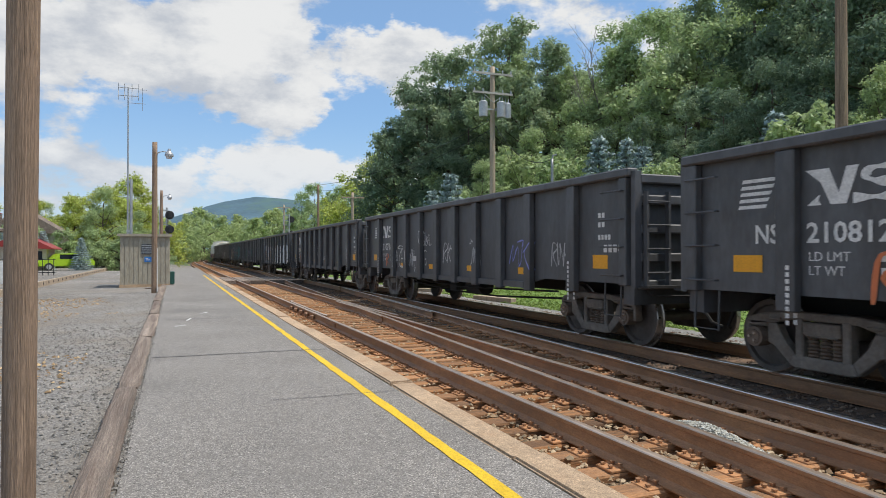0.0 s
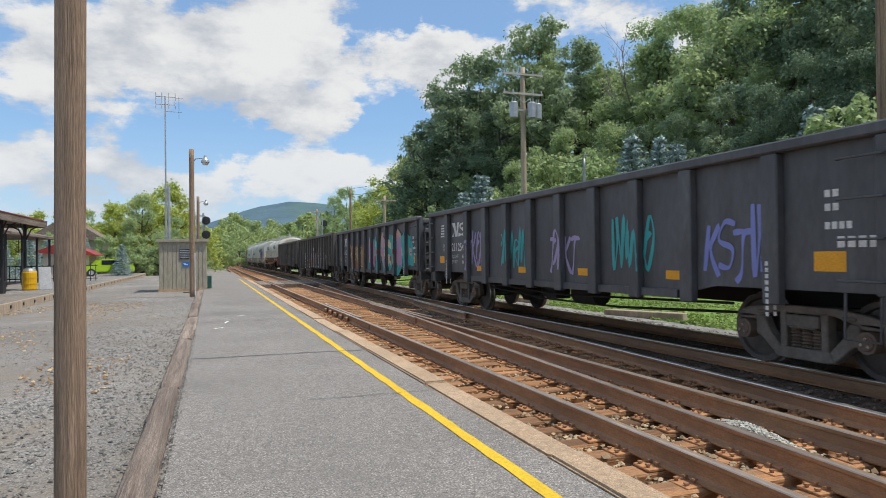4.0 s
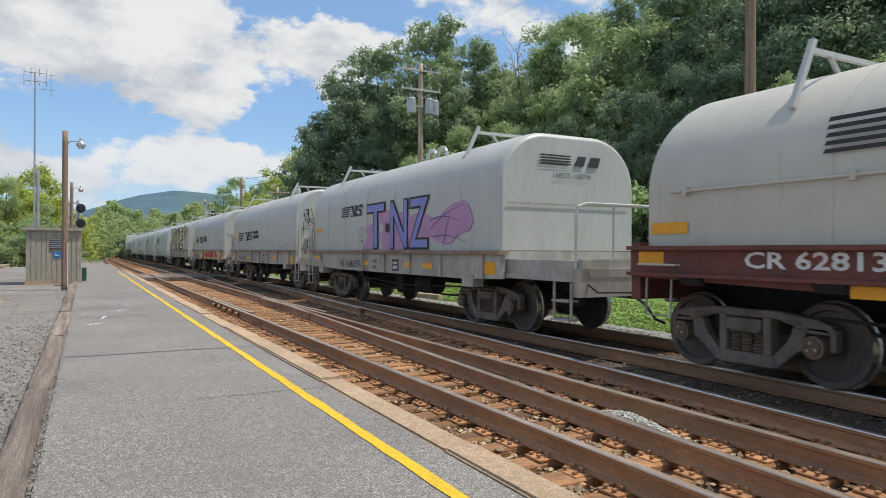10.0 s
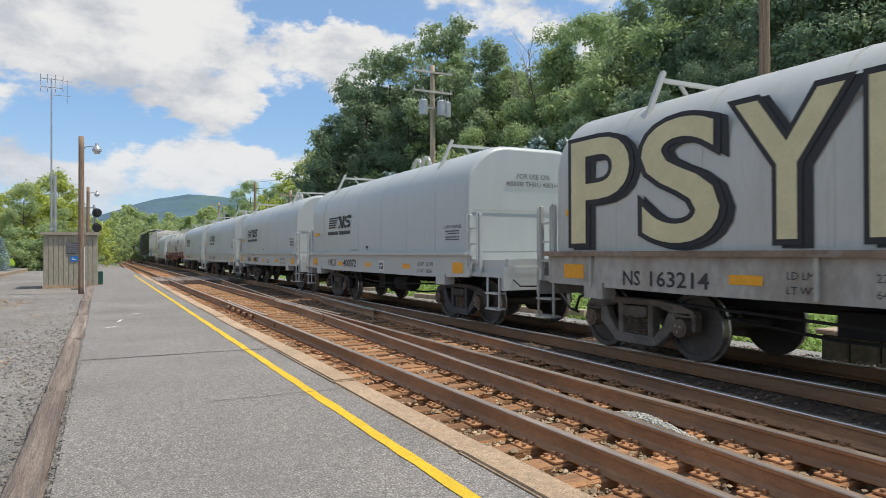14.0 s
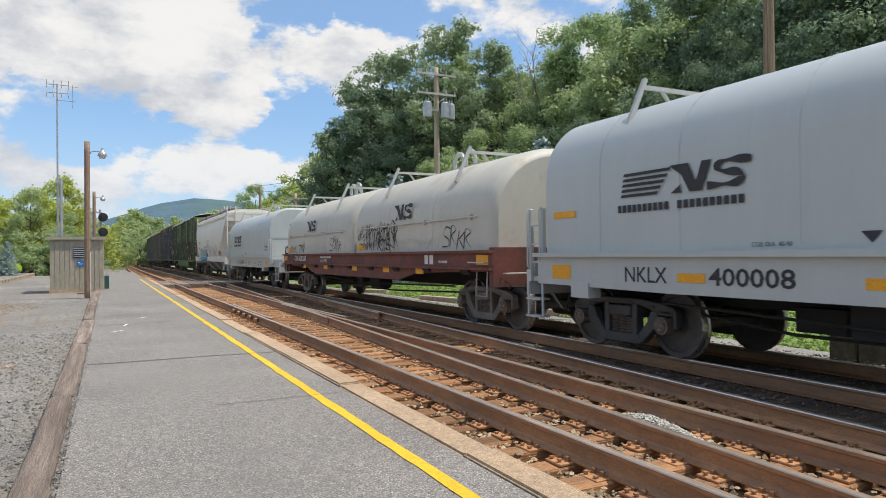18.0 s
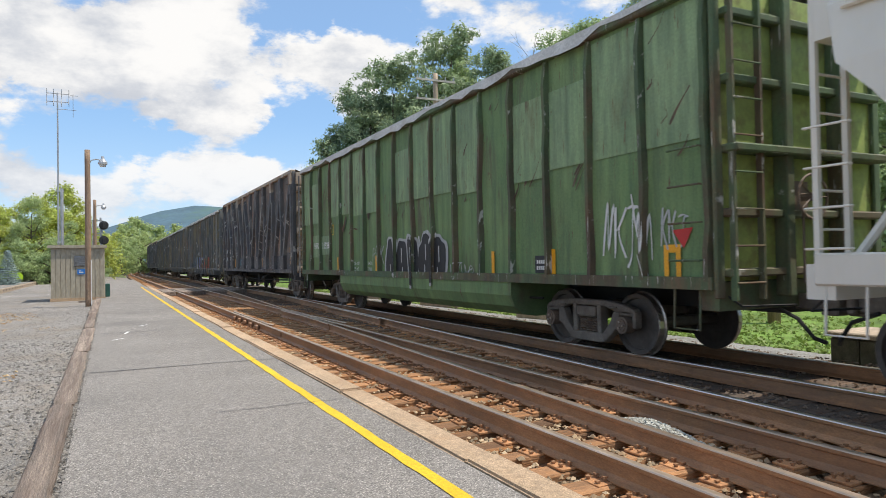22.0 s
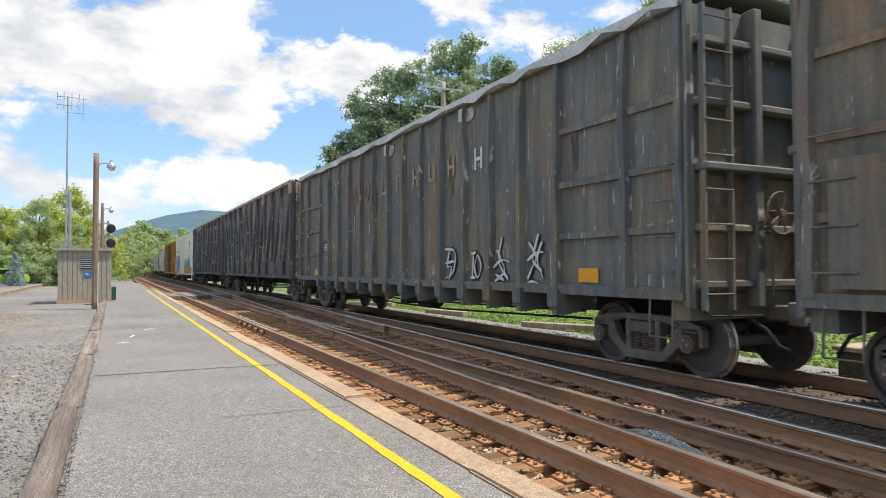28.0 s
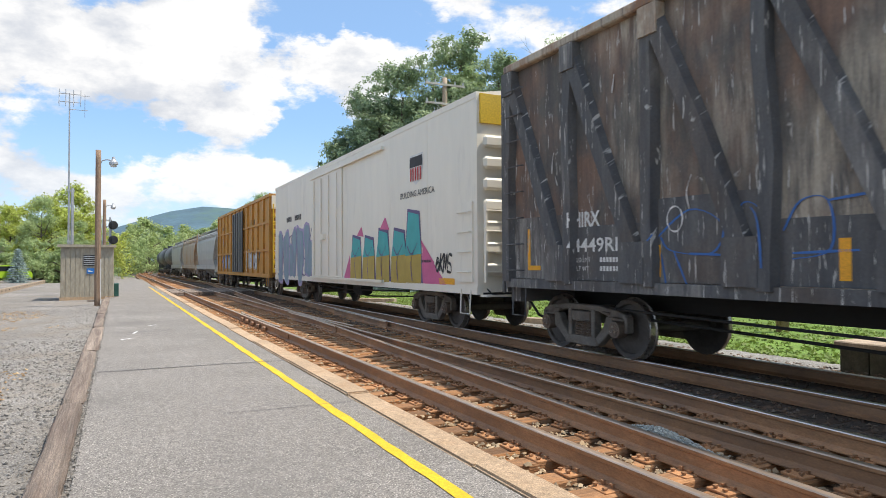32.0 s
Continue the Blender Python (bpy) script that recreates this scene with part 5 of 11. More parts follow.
part("sign_bar", boxes((1.12, 1.29, -0.026, -0.02, 1.30, 1.33)), M["white_paint"], sgn)
part("sign_bar", boxes((1.10, 1.20, -0.026, -0.02, 1.36, 1.39)), M["white_paint"], sgn)
part("side_cabinet", boxes((HW + 0.02, HW + 0.22, 0.3, 0.9, 0.15, 0.75), bevel=0.01), M["bin_green"], hut)

# antenna mast behind the hut
mast = thing("antenna_mast", "tall thin radio mast with a horizontal aerial array", "antenna", at=(-2.45, 42.0, -0.2))
bm = bmesh.new()
tube(bm, (0, 0, 0), (0, 0, 11.2), 0.06, 0.035, seg=8)
part("mast_pole", bm, M["galvanised"], mast)
bm = bmesh.new()
tube(bm, (0.17, 0, 0), (0.17, 0, 5.95), 0.085, 0.08, seg=8)
part("support_tube", bm, M["galvanised"], mast)
for z in (3.0, 5.8):
    part("clamp", boxes((-0.08, 0.27, -0.06, 0.06, z - 0.05, z + 0.05)), M["galvanised"], mast)
for z in (10.7, 11.15):
    part("aerial_boom", tubes([(-0.5, 0, z), (0.55, 0, z)], 0.02, 5), M["grey_metal"], mast)
for x in (-0.5, -0.18, 0.2, 0.55):
    part("aerial_rod", tubes([(x, -0.25, 10.55), (x, 0.25, 11.35)], 0.018, 5), M["grey_metal"], mast)
    part("aerial_rod", tubes([(x, 0, 10.45), (x, 0, 11.4)], 0.016, 5), M["grey_metal"], mast)
bm = bmesh.new()
tube(bm, (0, 0, 10.3), (0.9, 0, 10.3), 0.016, seg=5)
tube(bm, (0.75, 0, 9.9), (0.75, 0, 11.2), 0.014, seg=5)
tube(bm, (0.6, 0, 11.1), (1.0, 0, 11.1), 0.012, seg=5)
part("side_aerial", bm, M["grey_metal"], mast)


def signal(x, y, zs, label, faces=-1, white=False):
    t = thing("railway_signal", label, "signal", at=(x, y, -0.3))
    bm = bmesh.new()
    tube(bm, (0, 0, 0), (0, 0, zs[0] + 0.9), 0.07, seg=10)
    part("mast", bm, M["galvanised"], t)
    for z in zs:
        bm = bmesh.new()
        tube(bm, (0.22, faces * 0.10, z + 0.3), (0.22, faces * 0.06, z + 0.3), 0.34, seg=22)
        part("target", bm, M["dark_metal"], t, "black round signal target")
        part("lamp_case", boxes((0.08, 0.36, min(faces * 0.1, faces * 0.35), max(faces * 0.1, faces * 0.35), z + 0.06, z + 0.54), bevel=0.03), M["dark_metal"], t)
        bm = bmesh.new()
        for k in range(3):
            tube(bm, (0.22, faces * 0.35, z + 0.14 + 0.16 * k), (0.22, faces * 0.52, z + 0.14 + 0.16 * k), 0.075, seg=10)
        part("lens_hoods", bm, M["dark_metal"], t)
        fr = part("platform_frame", boxes((-0.55, 0.1, 0.12, 0.6, z - 0.32, z - 0.27)), M["galvanised"], t)
        for a in ((-0.55, 0.12), (0.1, 0.12), (-0.55, 0.6), (0.1, 0.6)):
            part("rail_post", boxes((a[0] - 0.03, a[0] + 0.03, a[1] - 0.03, a[1] + 0.03, z - 0.3, z + 0.72)), M["galvanised"], fr)
        for h in (0.2, 0.7):
            part("guard_rail", boxes((-0.58, 0.13, 0.09, 0.15, z + h - 0.03, z + h + 0.03)), M["galvanised"], fr)
            part("guard_rail", boxes((-0.58, 0.13, 0.57, 0.63, z + h - 0.03, z + h + 0.03)), M["galvanised"], fr)
    part("ladder", boxes((-0.42, -0.38, 0.28, 0.32, 0.0, zs[0] + 0.6), (-0.02, 0.02, 0.28, 0.32, 0.0, zs[0] + 0.6), *[(-0.40, 0.0, 0.285, 0.315, 0.3 + 0.35 * k, 0.33 + 0.35 * k) for k in range(int(zs[0] / 0.35))]), M["galvanised"], t)
    return t


signal(-0.55, 58.0, (4.6, 3.45), "railway signal with two black round targets and grey ladder")
signal(11.2, 71.0, (5.1, 3.6), "trackside signal with two heads seen from behind", faces=1)

# ---- poles and wires on the right
PALE = "utility poles by the track"
pole_a = round_pole("utility_pole", "pale wooden utility pole with crossarms and grey transformers", 17.55, 35.7, -0.6, 12.6, 0.20, 0.14, M["pole_pale"], group=PALE, category="utility pole")
for z in (12.75, 11.6):
    part("crossarm", boxes((-1.35, 1.25, -0.20, -0.10, z - 0.06, z + 0.06)), M["arm_grey"], pole_a)
    for x in (-1.25, -0.7, 0.6, 1.15):
        bm = bmesh.new()
        tube(bm, (x, -0.15, z + 0.06), (x, -0.15, z + 0.26), 0.05, 0.035, seg=8)
        part("insulator", bm, M["galvanised"], pole_a)
for x in (-0.5, 0.5):
    part("arm_brace", tubes([(x * 1.4, -0.15, 11.55), (0, -0.15, 11.05)], 0.02), M["galvanised"], pole_a)
for x, y in ((-0.72, -0.25), (0.36, -0.42), (0.86, -0.2)):
    bm = bmesh.new()
    tube(bm, (x, y, 10.15), (x, y, 11.0), 0.25, seg=16)
    tube(bm, (x, y, 11.0), (x, y, 11.07), 0.25, 0.17, seg=16)
    tr = part("transformer", bm, M["galvanised"], pole_a, "grey cylindrical transformer can")
    for s in (-0.09, 0.09):
        bm = bmesh.new()
        tube(bm, (x + s, y, 11.05), (x + s, y, 11.32), 0.035, 0.02, seg=7)
        part("bushing", bm, M["galvanised"], tr)
    part("hanger", boxes((min(0, x) + 0.05, max(0, x), y + 0.1, y + 0.2, 10.6, 10.68)), M["galvanised"], tr)
round_pole("utility_pole", "tall weathered wooden utility pole at the wood's edge", 16.6, 12.6, -0.6, 13.0, 0.17, 0.13, M["pole_wood"], group=PALE, category="utility pole")
for x, y, top, arms in ((13.0, 64.8, 8.2, False), (13.0, 51.3, 6.3, True), (13.5, 90.0, 8.0, True)):
    p = round_pole("utility_pole", "slim distant wooden utility pole by the bend", x, y, -0.5, top, 0.13, 0.10, M["pole_pale"] if arms else M["pole_wood"], group=PALE, category="utility pole")
    if arms:
        part("crossarm", boxes((-0.9, 0.9, -0.15, -0.07, top + 0.05, top + 0.15)), M["pole_pale"], p)
stub = round_pole("service_post", "short grey service post with a drooping cable", 20.0, 33.0, 0.0, 6.9, 0.09, 0.08, M["grey_metal"], category="post")
part("post_head", tubes([(0, 0, 6.85), (0.05, 0, 7.1), (0.3, 0, 7.15)], 0.04), M["grey_metal"], stub)


def cable(name, label, a, b, sag, r=0.016):
    a, b = Vector(a), Vector(b)
    pts = []
    for k in range(17):
        f = k / 16
        p = a.lerp(b, f)
        p.z -= sag * 4 * f * (1 - f)
        pts.append(p)
    return tagged(part(name, tubes(pts, r, 5), M["wire"]), label, "cable")


cable("power_cable", "thin black cable sagging from the utility pole", (17.7, 35.6, 9.1), (20.1, 33.0, 6.95), 1.0)
cable("power_cable", "black cable running along the wood to the far pole", (17.7, 35.6, 9.6), (13.0, 64.8, 8.2), 0.8)
cable("power_cable", "black cable running along the wood to the far pole", (17.7, 35.6, 9.0), (13.0, 64.8, 7.6), 0.9)
cable("guy_wire", "thin guy wire from the pole to the ground", (17.7, 35.7, 9.2), (20.6, 33.5, 0.3), 0.0, 0.012)

# ---- shelter across the yard
deck = thing("boarded_walk", "paved walk with a timber edge board across the yard", "pavement", kind="structure")
part("walk_surface", boxes((-40.0, -6.02, 16.0, 84.0, -0.30, 0.14)), M["gravel_grey"], deck)
for k in range(15):
    y = 16.0 + 4.5 * k
    part("edge_board", boxes((-6.02, -5.93, y + 0.01, y + 4.49, -0.25, 0.16), bevel=0.01), M["pole_pale"], deck)
    for j in range(3):
        part("bolt_head", boxes((-5.93, -5.905, y + 0.6 + 1.5 * j, y + 0.72 + 1.5 * j, -0.02, 0.08)), M["dark_metal"], deck)
shelter = thing("platform_shelter", "open station canopy with red roof and dark iron posts", "shelter", at=(-7.3, 20.0, 0.14))
bm = bmesh.new()
prism(bm, [(-9.0, 3.02), (0.0, 3.02), (0.0, 3.12), (-4.5, 4.2), (-9.0, 3.12)], 0, 15.6)
bmesh.ops.recalc_face_normals(bm, faces=bm.faces[:])
part("ceiling_boards", bm, M["timber"], shelter, "weathered timber canopy soffit")
for k in range(26):
    for s in (0, 1):
        bm = bmesh.new()
        y = 0.6 * k
        v = [(0.08, 3.13), (-4.5, 4.25), (-4.5, 4.29), (0.08, 3.17)] if s == 0 else [(-9.08, 3.13), (-4.5, 4.25), (-4.5, 4.29), (-9.08, 3.17)]
        prism(bm, v, y + 0.005, y + 0.595)
        bmesh.ops.recalc_face_normals(bm, faces=bm.faces[:])
        part("roof_panel", bm, M["roof_red"], shelter, "red metal roof panel" if k == 0 else "")
part("fascia", boxes((0.0, 0.06, -0.05, 15.65, 2.85, 3.13)), M["timber"], shelter)
part("gable_board", boxes((-9.0, 0.0, 15.6, 15.66, 2.85, 3.13)), M["timber"], shelter)
for k in range(5):
    for x in (-0.75, -4.5, -8.2):
        y = 0.8 + 3.6 * k
        bm = bmesh.new()
        tube(bm, (x, y, 0), (x, y, 3.02), 0.065, seg=10)
        tube(bm, (x, y, 0), (x, y, 0.5), 0.13, seg=10)
        post = part("iron_post", bm, M["dark_metal"], shelter)
        for s in (-1, 1):
            part("bracket", tubes([(x, y, 2.2), (x + s * 0.25, y, 2.75), (x + s * 0.7, y, 3.0)], 0.035), M["dark_metal"], post)
            part("bracket", tubes([(x, y, 2.2), (x, y + s * 0.25, 2.75), (x, y + s * 0.7, 3.0)], 0.035), M["dark_metal"], post)
shelter2 = thing("platform_shelter", "second low canopy beyond with a grey roof", "shelter", at=(-9.5, 39.0, 0.14))
bm = bmesh.new()
prism(bm, [(-6.0, 2.7), (0.0, 2.7), (0.0, 2.82), (-3.0, 3.5), (-6.0, 2.82)], 0, 11.0)
bmesh.ops.recalc_face_normals(bm, faces=bm.faces[:])
part("roof", bm, M["timber"], shelter2)
for k in range(4):
    for x in (-0.4, -5.6):
        bm = bmesh.new()
        tube(bm, (x, 0.5 + 3.3 * k, 0), (x, 0.5 + 3.3 * k, 2.7), 0.07, seg=8)
        part("post", bm, M["dark_metal"], shelter2)
barrel = thing("barrel", "yellow plastic barrel with grey lid under the canopy", "barrel", at=(-7.72, 34.5, 0.14))
bm = bmesh.new()
for z0, z1, r0, r1 in ((0, 0.06, 0.27, 0.30), (0.06, 0.28, 0.30, 0.30), (0.28, 0.31, 0.315, 0.315), (0.31, 0.56, 0.30, 0.30), (0.56, 0.59, 0.315, 0.315), (0.59, 0.80, 0.30, 0.30), (0.80, 0.86, 0.30, 0.27)):
    tube(bm, (0, 0, z0), (0, 0, z1), r0, r1, seg=20)
part("body", bm, M["barrel_yellow"], barrel)
bm = bmesh.new()
tube(bm, (0, 0, 0.86), (0, 0, 0.98), 0.28, 0.2, seg=20)
part("lid", bm, M["grey_metal"], barrel)
easel = thing("folding_board", "leaning pale folding board beside the barrel", "sign board", at=(-7.15, 34.9, 0.14))
part("panel", boxes((-0.25, 0.25, -0.02, 0.02, 0, 1.1)), M["grey_metal"], easel, at=pose(0, 0, 0, -20, 0, 20))
for x, y, w, name, label, mt in ((-9.2, 33.2, 0.5, "litter_bin", "dark green litter bin under the canopy", "bin_green"), (-10.6, 31.5, 0.55, "litter_bin", "dark maroon litter bin under the canopy", "car_red")):
    b = thing(name, label, "bin", at=(x, y, 0.14))
    bm = bmesh.new()
    tube(bm, (0, 0, 0), (0, 0, 0.85), w / 2 * 0.85, w / 2, seg=14)
    part("body", bm, M[mt], b)
    bm = bmesh.new()
    tube(bm, (0, 0, 0.85), (0, 0, 1.0), w / 2 * 1.05, w / 3, seg=14)
    part("lid", bm, M["dark_metal"], b)
for k in range(4):
    bench = thing("bench", "dark slatted bench under the canopy", "bench", at=(-8.6, 22.5 + 3.4 * k, 0.14), group="benches under the canopy")
    for j in range(4):
        part("slat", boxes((-0.25 + 0.13 * j, -0.15 + 0.13 * j, -0.8, 0.8, 0.43, 0.46)), M["timber"], bench)
    for j in range(3):
        part("back_slat", boxes((-0.30, -0.27, -0.8, 0.8, 0.55 + 0.14 * j, 0.65 + 0.14 * j)), M["timber"], bench)
    for y in (-0.7, 0.7):
        part("leg", boxes((-0.30, 0.25, y - 0.03, y + 0.03, 0, 0.43)), M["dark_metal"], bench)
        part("back_leg", boxes((-0.33, -0.28, y - 0.03, y + 0.03, 0.4, 1.0)), M["dark_metal"], bench)
fence = thing("iron_fence", "low black iron railing beyond the canopy", "fence", at=(-13.0, 48.0, 0.14))
for k in range(41):
    part("fence_bar", boxes((-0.02 - 0.3 * k + 6, 0.02 - 0.3 * k + 6, -0.02, 0.02, 0, 1.05)), M["dark_metal"], fence)
for z in (0.15, 0.95):
    part("fence_rail", boxes((-6.1, 6.1, -0.02, 0.02, z, z + 0.05)), M["dark_metal"], fence)

# small house with a red roof behind the yard
house = thing("small_house", "small cream building with a red metal roof", "house", at=(-10.9, 62.0, 0.1))
part("wall", boxes((-2.0, 1.35, 0, 4.0, 0, 2.1)), M["house_cream"], house)
bm = bmesh.new()
prism(bm, [(-2.5, 2.0), (1.85, 1.75), (1.85, 1.83), (-0.3, 3.0), (-2.5, 2.1)], -0.4, 4.4)
bmesh.ops.recalc_face_normals(bm, faces=bm.faces[:])
part("roof", bm, M["roof_red"], house)
part("door", boxes((-0.9, 0.0, -0.04, 0.0, 0.05, 1.95)), M["timber"], house)
part("window", boxes((0.35, 1.05, -0.03, 0.0, 0.9, 1.6)), M["glass_dark"], house)
house2 = thing("gabled_house", "grey-roofed house beyond the small building", "house", at=(-13.0, 76.0, 0.0))
part("wall", boxes((-4, 2.5, 0, 6, 0, 3.6)), M["house_cream"], house2)
bm = bmesh.new()
prism(bm, [(-4.5, 3.5), (3.0, 3.5), (-0.75, 5.9)], -0.5, 6.5)
bmesh.ops.recalc_face_normals(bm, faces=bm.faces[:])
part("roof", bm, M["timber"], house2)
part("window", boxes((-0.5, 0.6, -0.03, 0.0, 1.2, 2.4)), M["glass_dark"], house2)


def parked_car(x, y, turn, paint, label):
    c = thing("parked_car", label, "car", at=pose(x, y, 0.12, 0, 0, turn))
    bm = bmesh.new()
    prism(bm, [(-2.1, 0.35), (-2.15, 0.7), (-1.9, 0.85), (-1.1, 0.93), (-0.5, 1.38), (0.8, 1.42), (1.5, 0.98), (2.05, 0.9), (2.15, 0.6), (2.1, 0.35)], -0.82, 0.82)
    bmesh.ops.recalc_face_normals(bm, faces=bm.faces[:])
    bmesh.ops.bevel(bm, geom=bm.edges[:], offset=0.06, segments=2, affect="EDGES", clamp_overlap=True)
    part("body", bm, M[paint], c)
    for s in (-1, 1):
        bm = bmesh.new()
        box(bm, -0.55, 0.95, s * 0.825 - 0.01, s * 0.825 + 0.01, 0.95, 1.32)
        part("side_window", bm, M["glass_dark"], c)
        for wx in (-1.35, 1.3):
            bm = bmesh.new()
            tube(bm, (wx, s * 0.68, 0.32), (wx, s * 0.86, 0.32), 0.32, seg=18)
            w = part("tyre", bm, M["dark_metal"], c)
            bm = bmesh.new()
            tube(bm, (wx, s * 0.86, 0.32), (wx, s * 0.872, 0.32), 0.19, seg=14)
            part("rim", bm, M["galvanised"], w)
    for s in (-0.6, 0.6):
        part("headlight", boxes((-2.16, -2.10, s - 0.15, s + 0.15, 0.62, 0.75)), M["letter_white"], c)
    return c


parked_car(-8.4, 62.6, 25, "car_lime", "lime green small car parked by the house")
parked_car(-13.0, 44.0, 70, "car_red", "dark red car parked beyond the canopy")
parked_car(-16.5, 45.5, 75, "hood_grey", "silver car parked beyond the canopy")
part_fence = thing("rail_fence", "dark wooden fence at the edge of the lawn", "fence", at=(-5.5, 84.0, -0.1))
for k in range(7):
    part("fence_post", boxes((-0.06 + k * 0.9 - 3, 0.06 + k * 0.9 - 3, -0.06, 0.06, 0, 1.2)), M["timber"], part_fence)
for z in (0.4, 0.95):
    part("fence_rail", boxes((-3.1, 2.6, -0.03, 0.03, z, z + 0.12)), M["timber"], part_fence)
# stone-and-timber block and edging by the lawn
block = thing("timber_crib", "weathered timber and stone crib on the lawn", "crib", at=(11.6, 6.6, -0.5))
for k in range(3):
    part("beam", boxes((-0.55, 0.55, -0.75 + 0.5 * k, -0.27 + 0.5 * k, 0.0, 0.52), bevel=0.03), M["old_beam"], block)
part("capstone", boxes((-0.6, 0.6, -0.8, 0.8, 0.53, 0.62), bevel=0.02), M["pole_pale"], block)
for k, (x, y) in enumerate(((12.1, 24.5), (12.3, 17.0), (11.6, 32.0))):
    tagged(part("landscape_timber", boxes((-0.14, 0.14, -1.3, 1.3, 0.0, 0.24), bevel=0.02), M["pole_pale"], at=pose(x, y, -0.5, 0, 0, 10 + 15 * k)), "old squared timber lying on the grass", "timber")

# ---------------------------------------------------------------- the freight train
# a car's own space: y along the car (the end that leads is at -y), x = -1.6 the side that faces the platform, z = 0 the rail top
CACHE = {}
NEAR = -1.62


def pbox(parent, name, x0, x1, y0, y1, z0, z1, material, label="", bevel=0.0):
    """A box-shaped part; alike boxes share one mesh."""
    d = (round(x1 - x0, 4), round(y1 - y0, 4), round(z1 - z0, 4))
    key = (d, material.name, bevel)
    if key not in CACHE:
        CACHE[key] = mesh_of(boxes((-d[0] / 2, d[0] / 2, -d[1] / 2, d[1] / 2, -d[2] / 2, d[2] / 2), bevel=bevel), name, material)
    return part(name, CACHE[key], material, parent, label, at=((x0 + x1) / 2, (y0 + y1) / 2, (z0 + z1) / 2))


def pbar(parent, name, a, b, r, material, label=""):
    """A round bar as a part."""
    bm = bmesh.new()
    tube(bm, a, b, r, seg=7)
    return part(name, bm, material, parent, label, smooth=False)


def pbent(parent, name, points, r, material, label=""):
    return part(name, tubes(points, r), material, parent, label)


def lathe(bm, profile, cx, seg=28, mi=0):
    """A profile of (x, radius) pairs turned about the x axis."""
    rings = [[bm.verts.new((cx + x, r * math.cos(k * math.tau / seg), r * math.sin(k * math.tau / seg))) for k in range(seg)] for x, r in profile]
    for a, b in zip(rings, rings[1:]):
        for k in range(seg):
            bm.faces.new((a[k], a[(k + 1) % seg], b[(k + 1) % seg], b[k])).material_index = mi
    bm.faces.new(rings[0]).material_index = mi
    bm.faces.new(rings[-1][::-1]).material_index = mi


WHEEL_R = 0.457


def wheelset_mesh():
    bm = bmesh.new()
    tube(bm, (-1.12, 0, 0), (1.12, 0, 0), 0.085, seg=12)
    for s in (-1, 1):
        c = s * GAUGE / 2
        prof = [(s * 0.05, 0.10), (s * 0.055, 0.2), (s * 0.03, 0.37), (s * 0.075, 0.385), (s * 0.075, WHEEL_R - 0.01), (s * 0.06, WHEEL_R), (-s * 0.03, WHEEL_R + 0.002), (-s * 0.04, WHEEL_R + 0.028), (-s * 0.062, WHEEL_R + 0.028), (-s * 0.065, 0.37),
                (-s * 0.01, 0.2), (-s * 0.02, 0.10)]
        first = len(bm.faces)
        bm.faces.ensure_lookup_table()
        lathe(bm, prof, c)
        bm.faces.ensure_lookup_table()
        for f in bm.faces[first + 28 * 4:first + 28 * 7]:
            f.material_index = 1
        tube(bm, (s * 0.98, 0, 0), (s * 1.15, 0, 0), 0.125, seg=14, mi=2)
        tube(bm, (s * 1.14, 0, 0), (s * 1.165, 0, 0), 0.095, 0.085, seg=14, mi=2)
        for k in range(3):
            a = k * math.tau / 3
            tube(bm, (s * 1.16, 0.05 * math.cos(a), 0.05 * math.sin(a)), (s * 1.185, 0.05 * math.cos(a), 0.05 * math.sin(a)), 0.018, seg=6, mi=1)
    bmesh.ops.recalc_face_normals(bm, faces=bm.faces[:])
    return mesh_of(bm, "wheelset", M["wheel_steel"], M["wheel_rim"], M["bearing"])


def side_frame_mesh(material):
    """Cast side frame: bowed top member, columns, slanted tension members down to the spring seat, jaws over the bearings."""
    bm = bmesh.new()
    t0, t1 = -0.075, 0.065
    plate(bm, [(-1.05, 0.60), (-1.05, 0.69), (-0.86, 0.745), (-0.42, 0.80), (0.42, 0.80), (0.86, 0.745), (1.05, 0.69), (1.05, 0.60), (0.70, 0.625), (0.42, 0.705), (-0.42, 0.705), (-0.70, 0.625)], t0, t1)
    plate(bm, [(-0.43, 0.165), (-0.37, 0.29), (0.37, 0.29), (0.43, 0.165), (0.34, 0.145), (-0.34, 0.145)], t0 - 0.02, t1)
    for s in (-1, 1):
        plate(bm, [(s * y, z) for y, z in ((0.745, 0.64), (0.745, 0.40), (0.66, 0.37), (0.42, 0.165), (0.35, 0.28), (0.53, 0.47), (0.61, 0.64))], t0, t1)
        a, b = sorted((s * 0.245, s * 0.345))
        box(bm, t0 - 0.012, t1, a, b, 0.27, 0.73)
        box(bm, t0, t1, s * 0.88 - 0.13, s * 0.88 + 0.13, 0.585, 0.66)
        a, b = sorted((s * 1.015, s * 1.08))
        box(bm, t0, t1, a, b, 0.41, 0.66)
        box(bm, t0 - 0.03, t0 + 0.01, s * 0.62 - 0.09, s * 0.62 + 0.09, 0.675, 0.715)
    bmesh.ops.bevel(bm, geom=bm.edges[:], offset=0.014, segments=1, affect="EDGES", clamp_overlap=True)
    return mesh_of(bm, "side_frame", material)


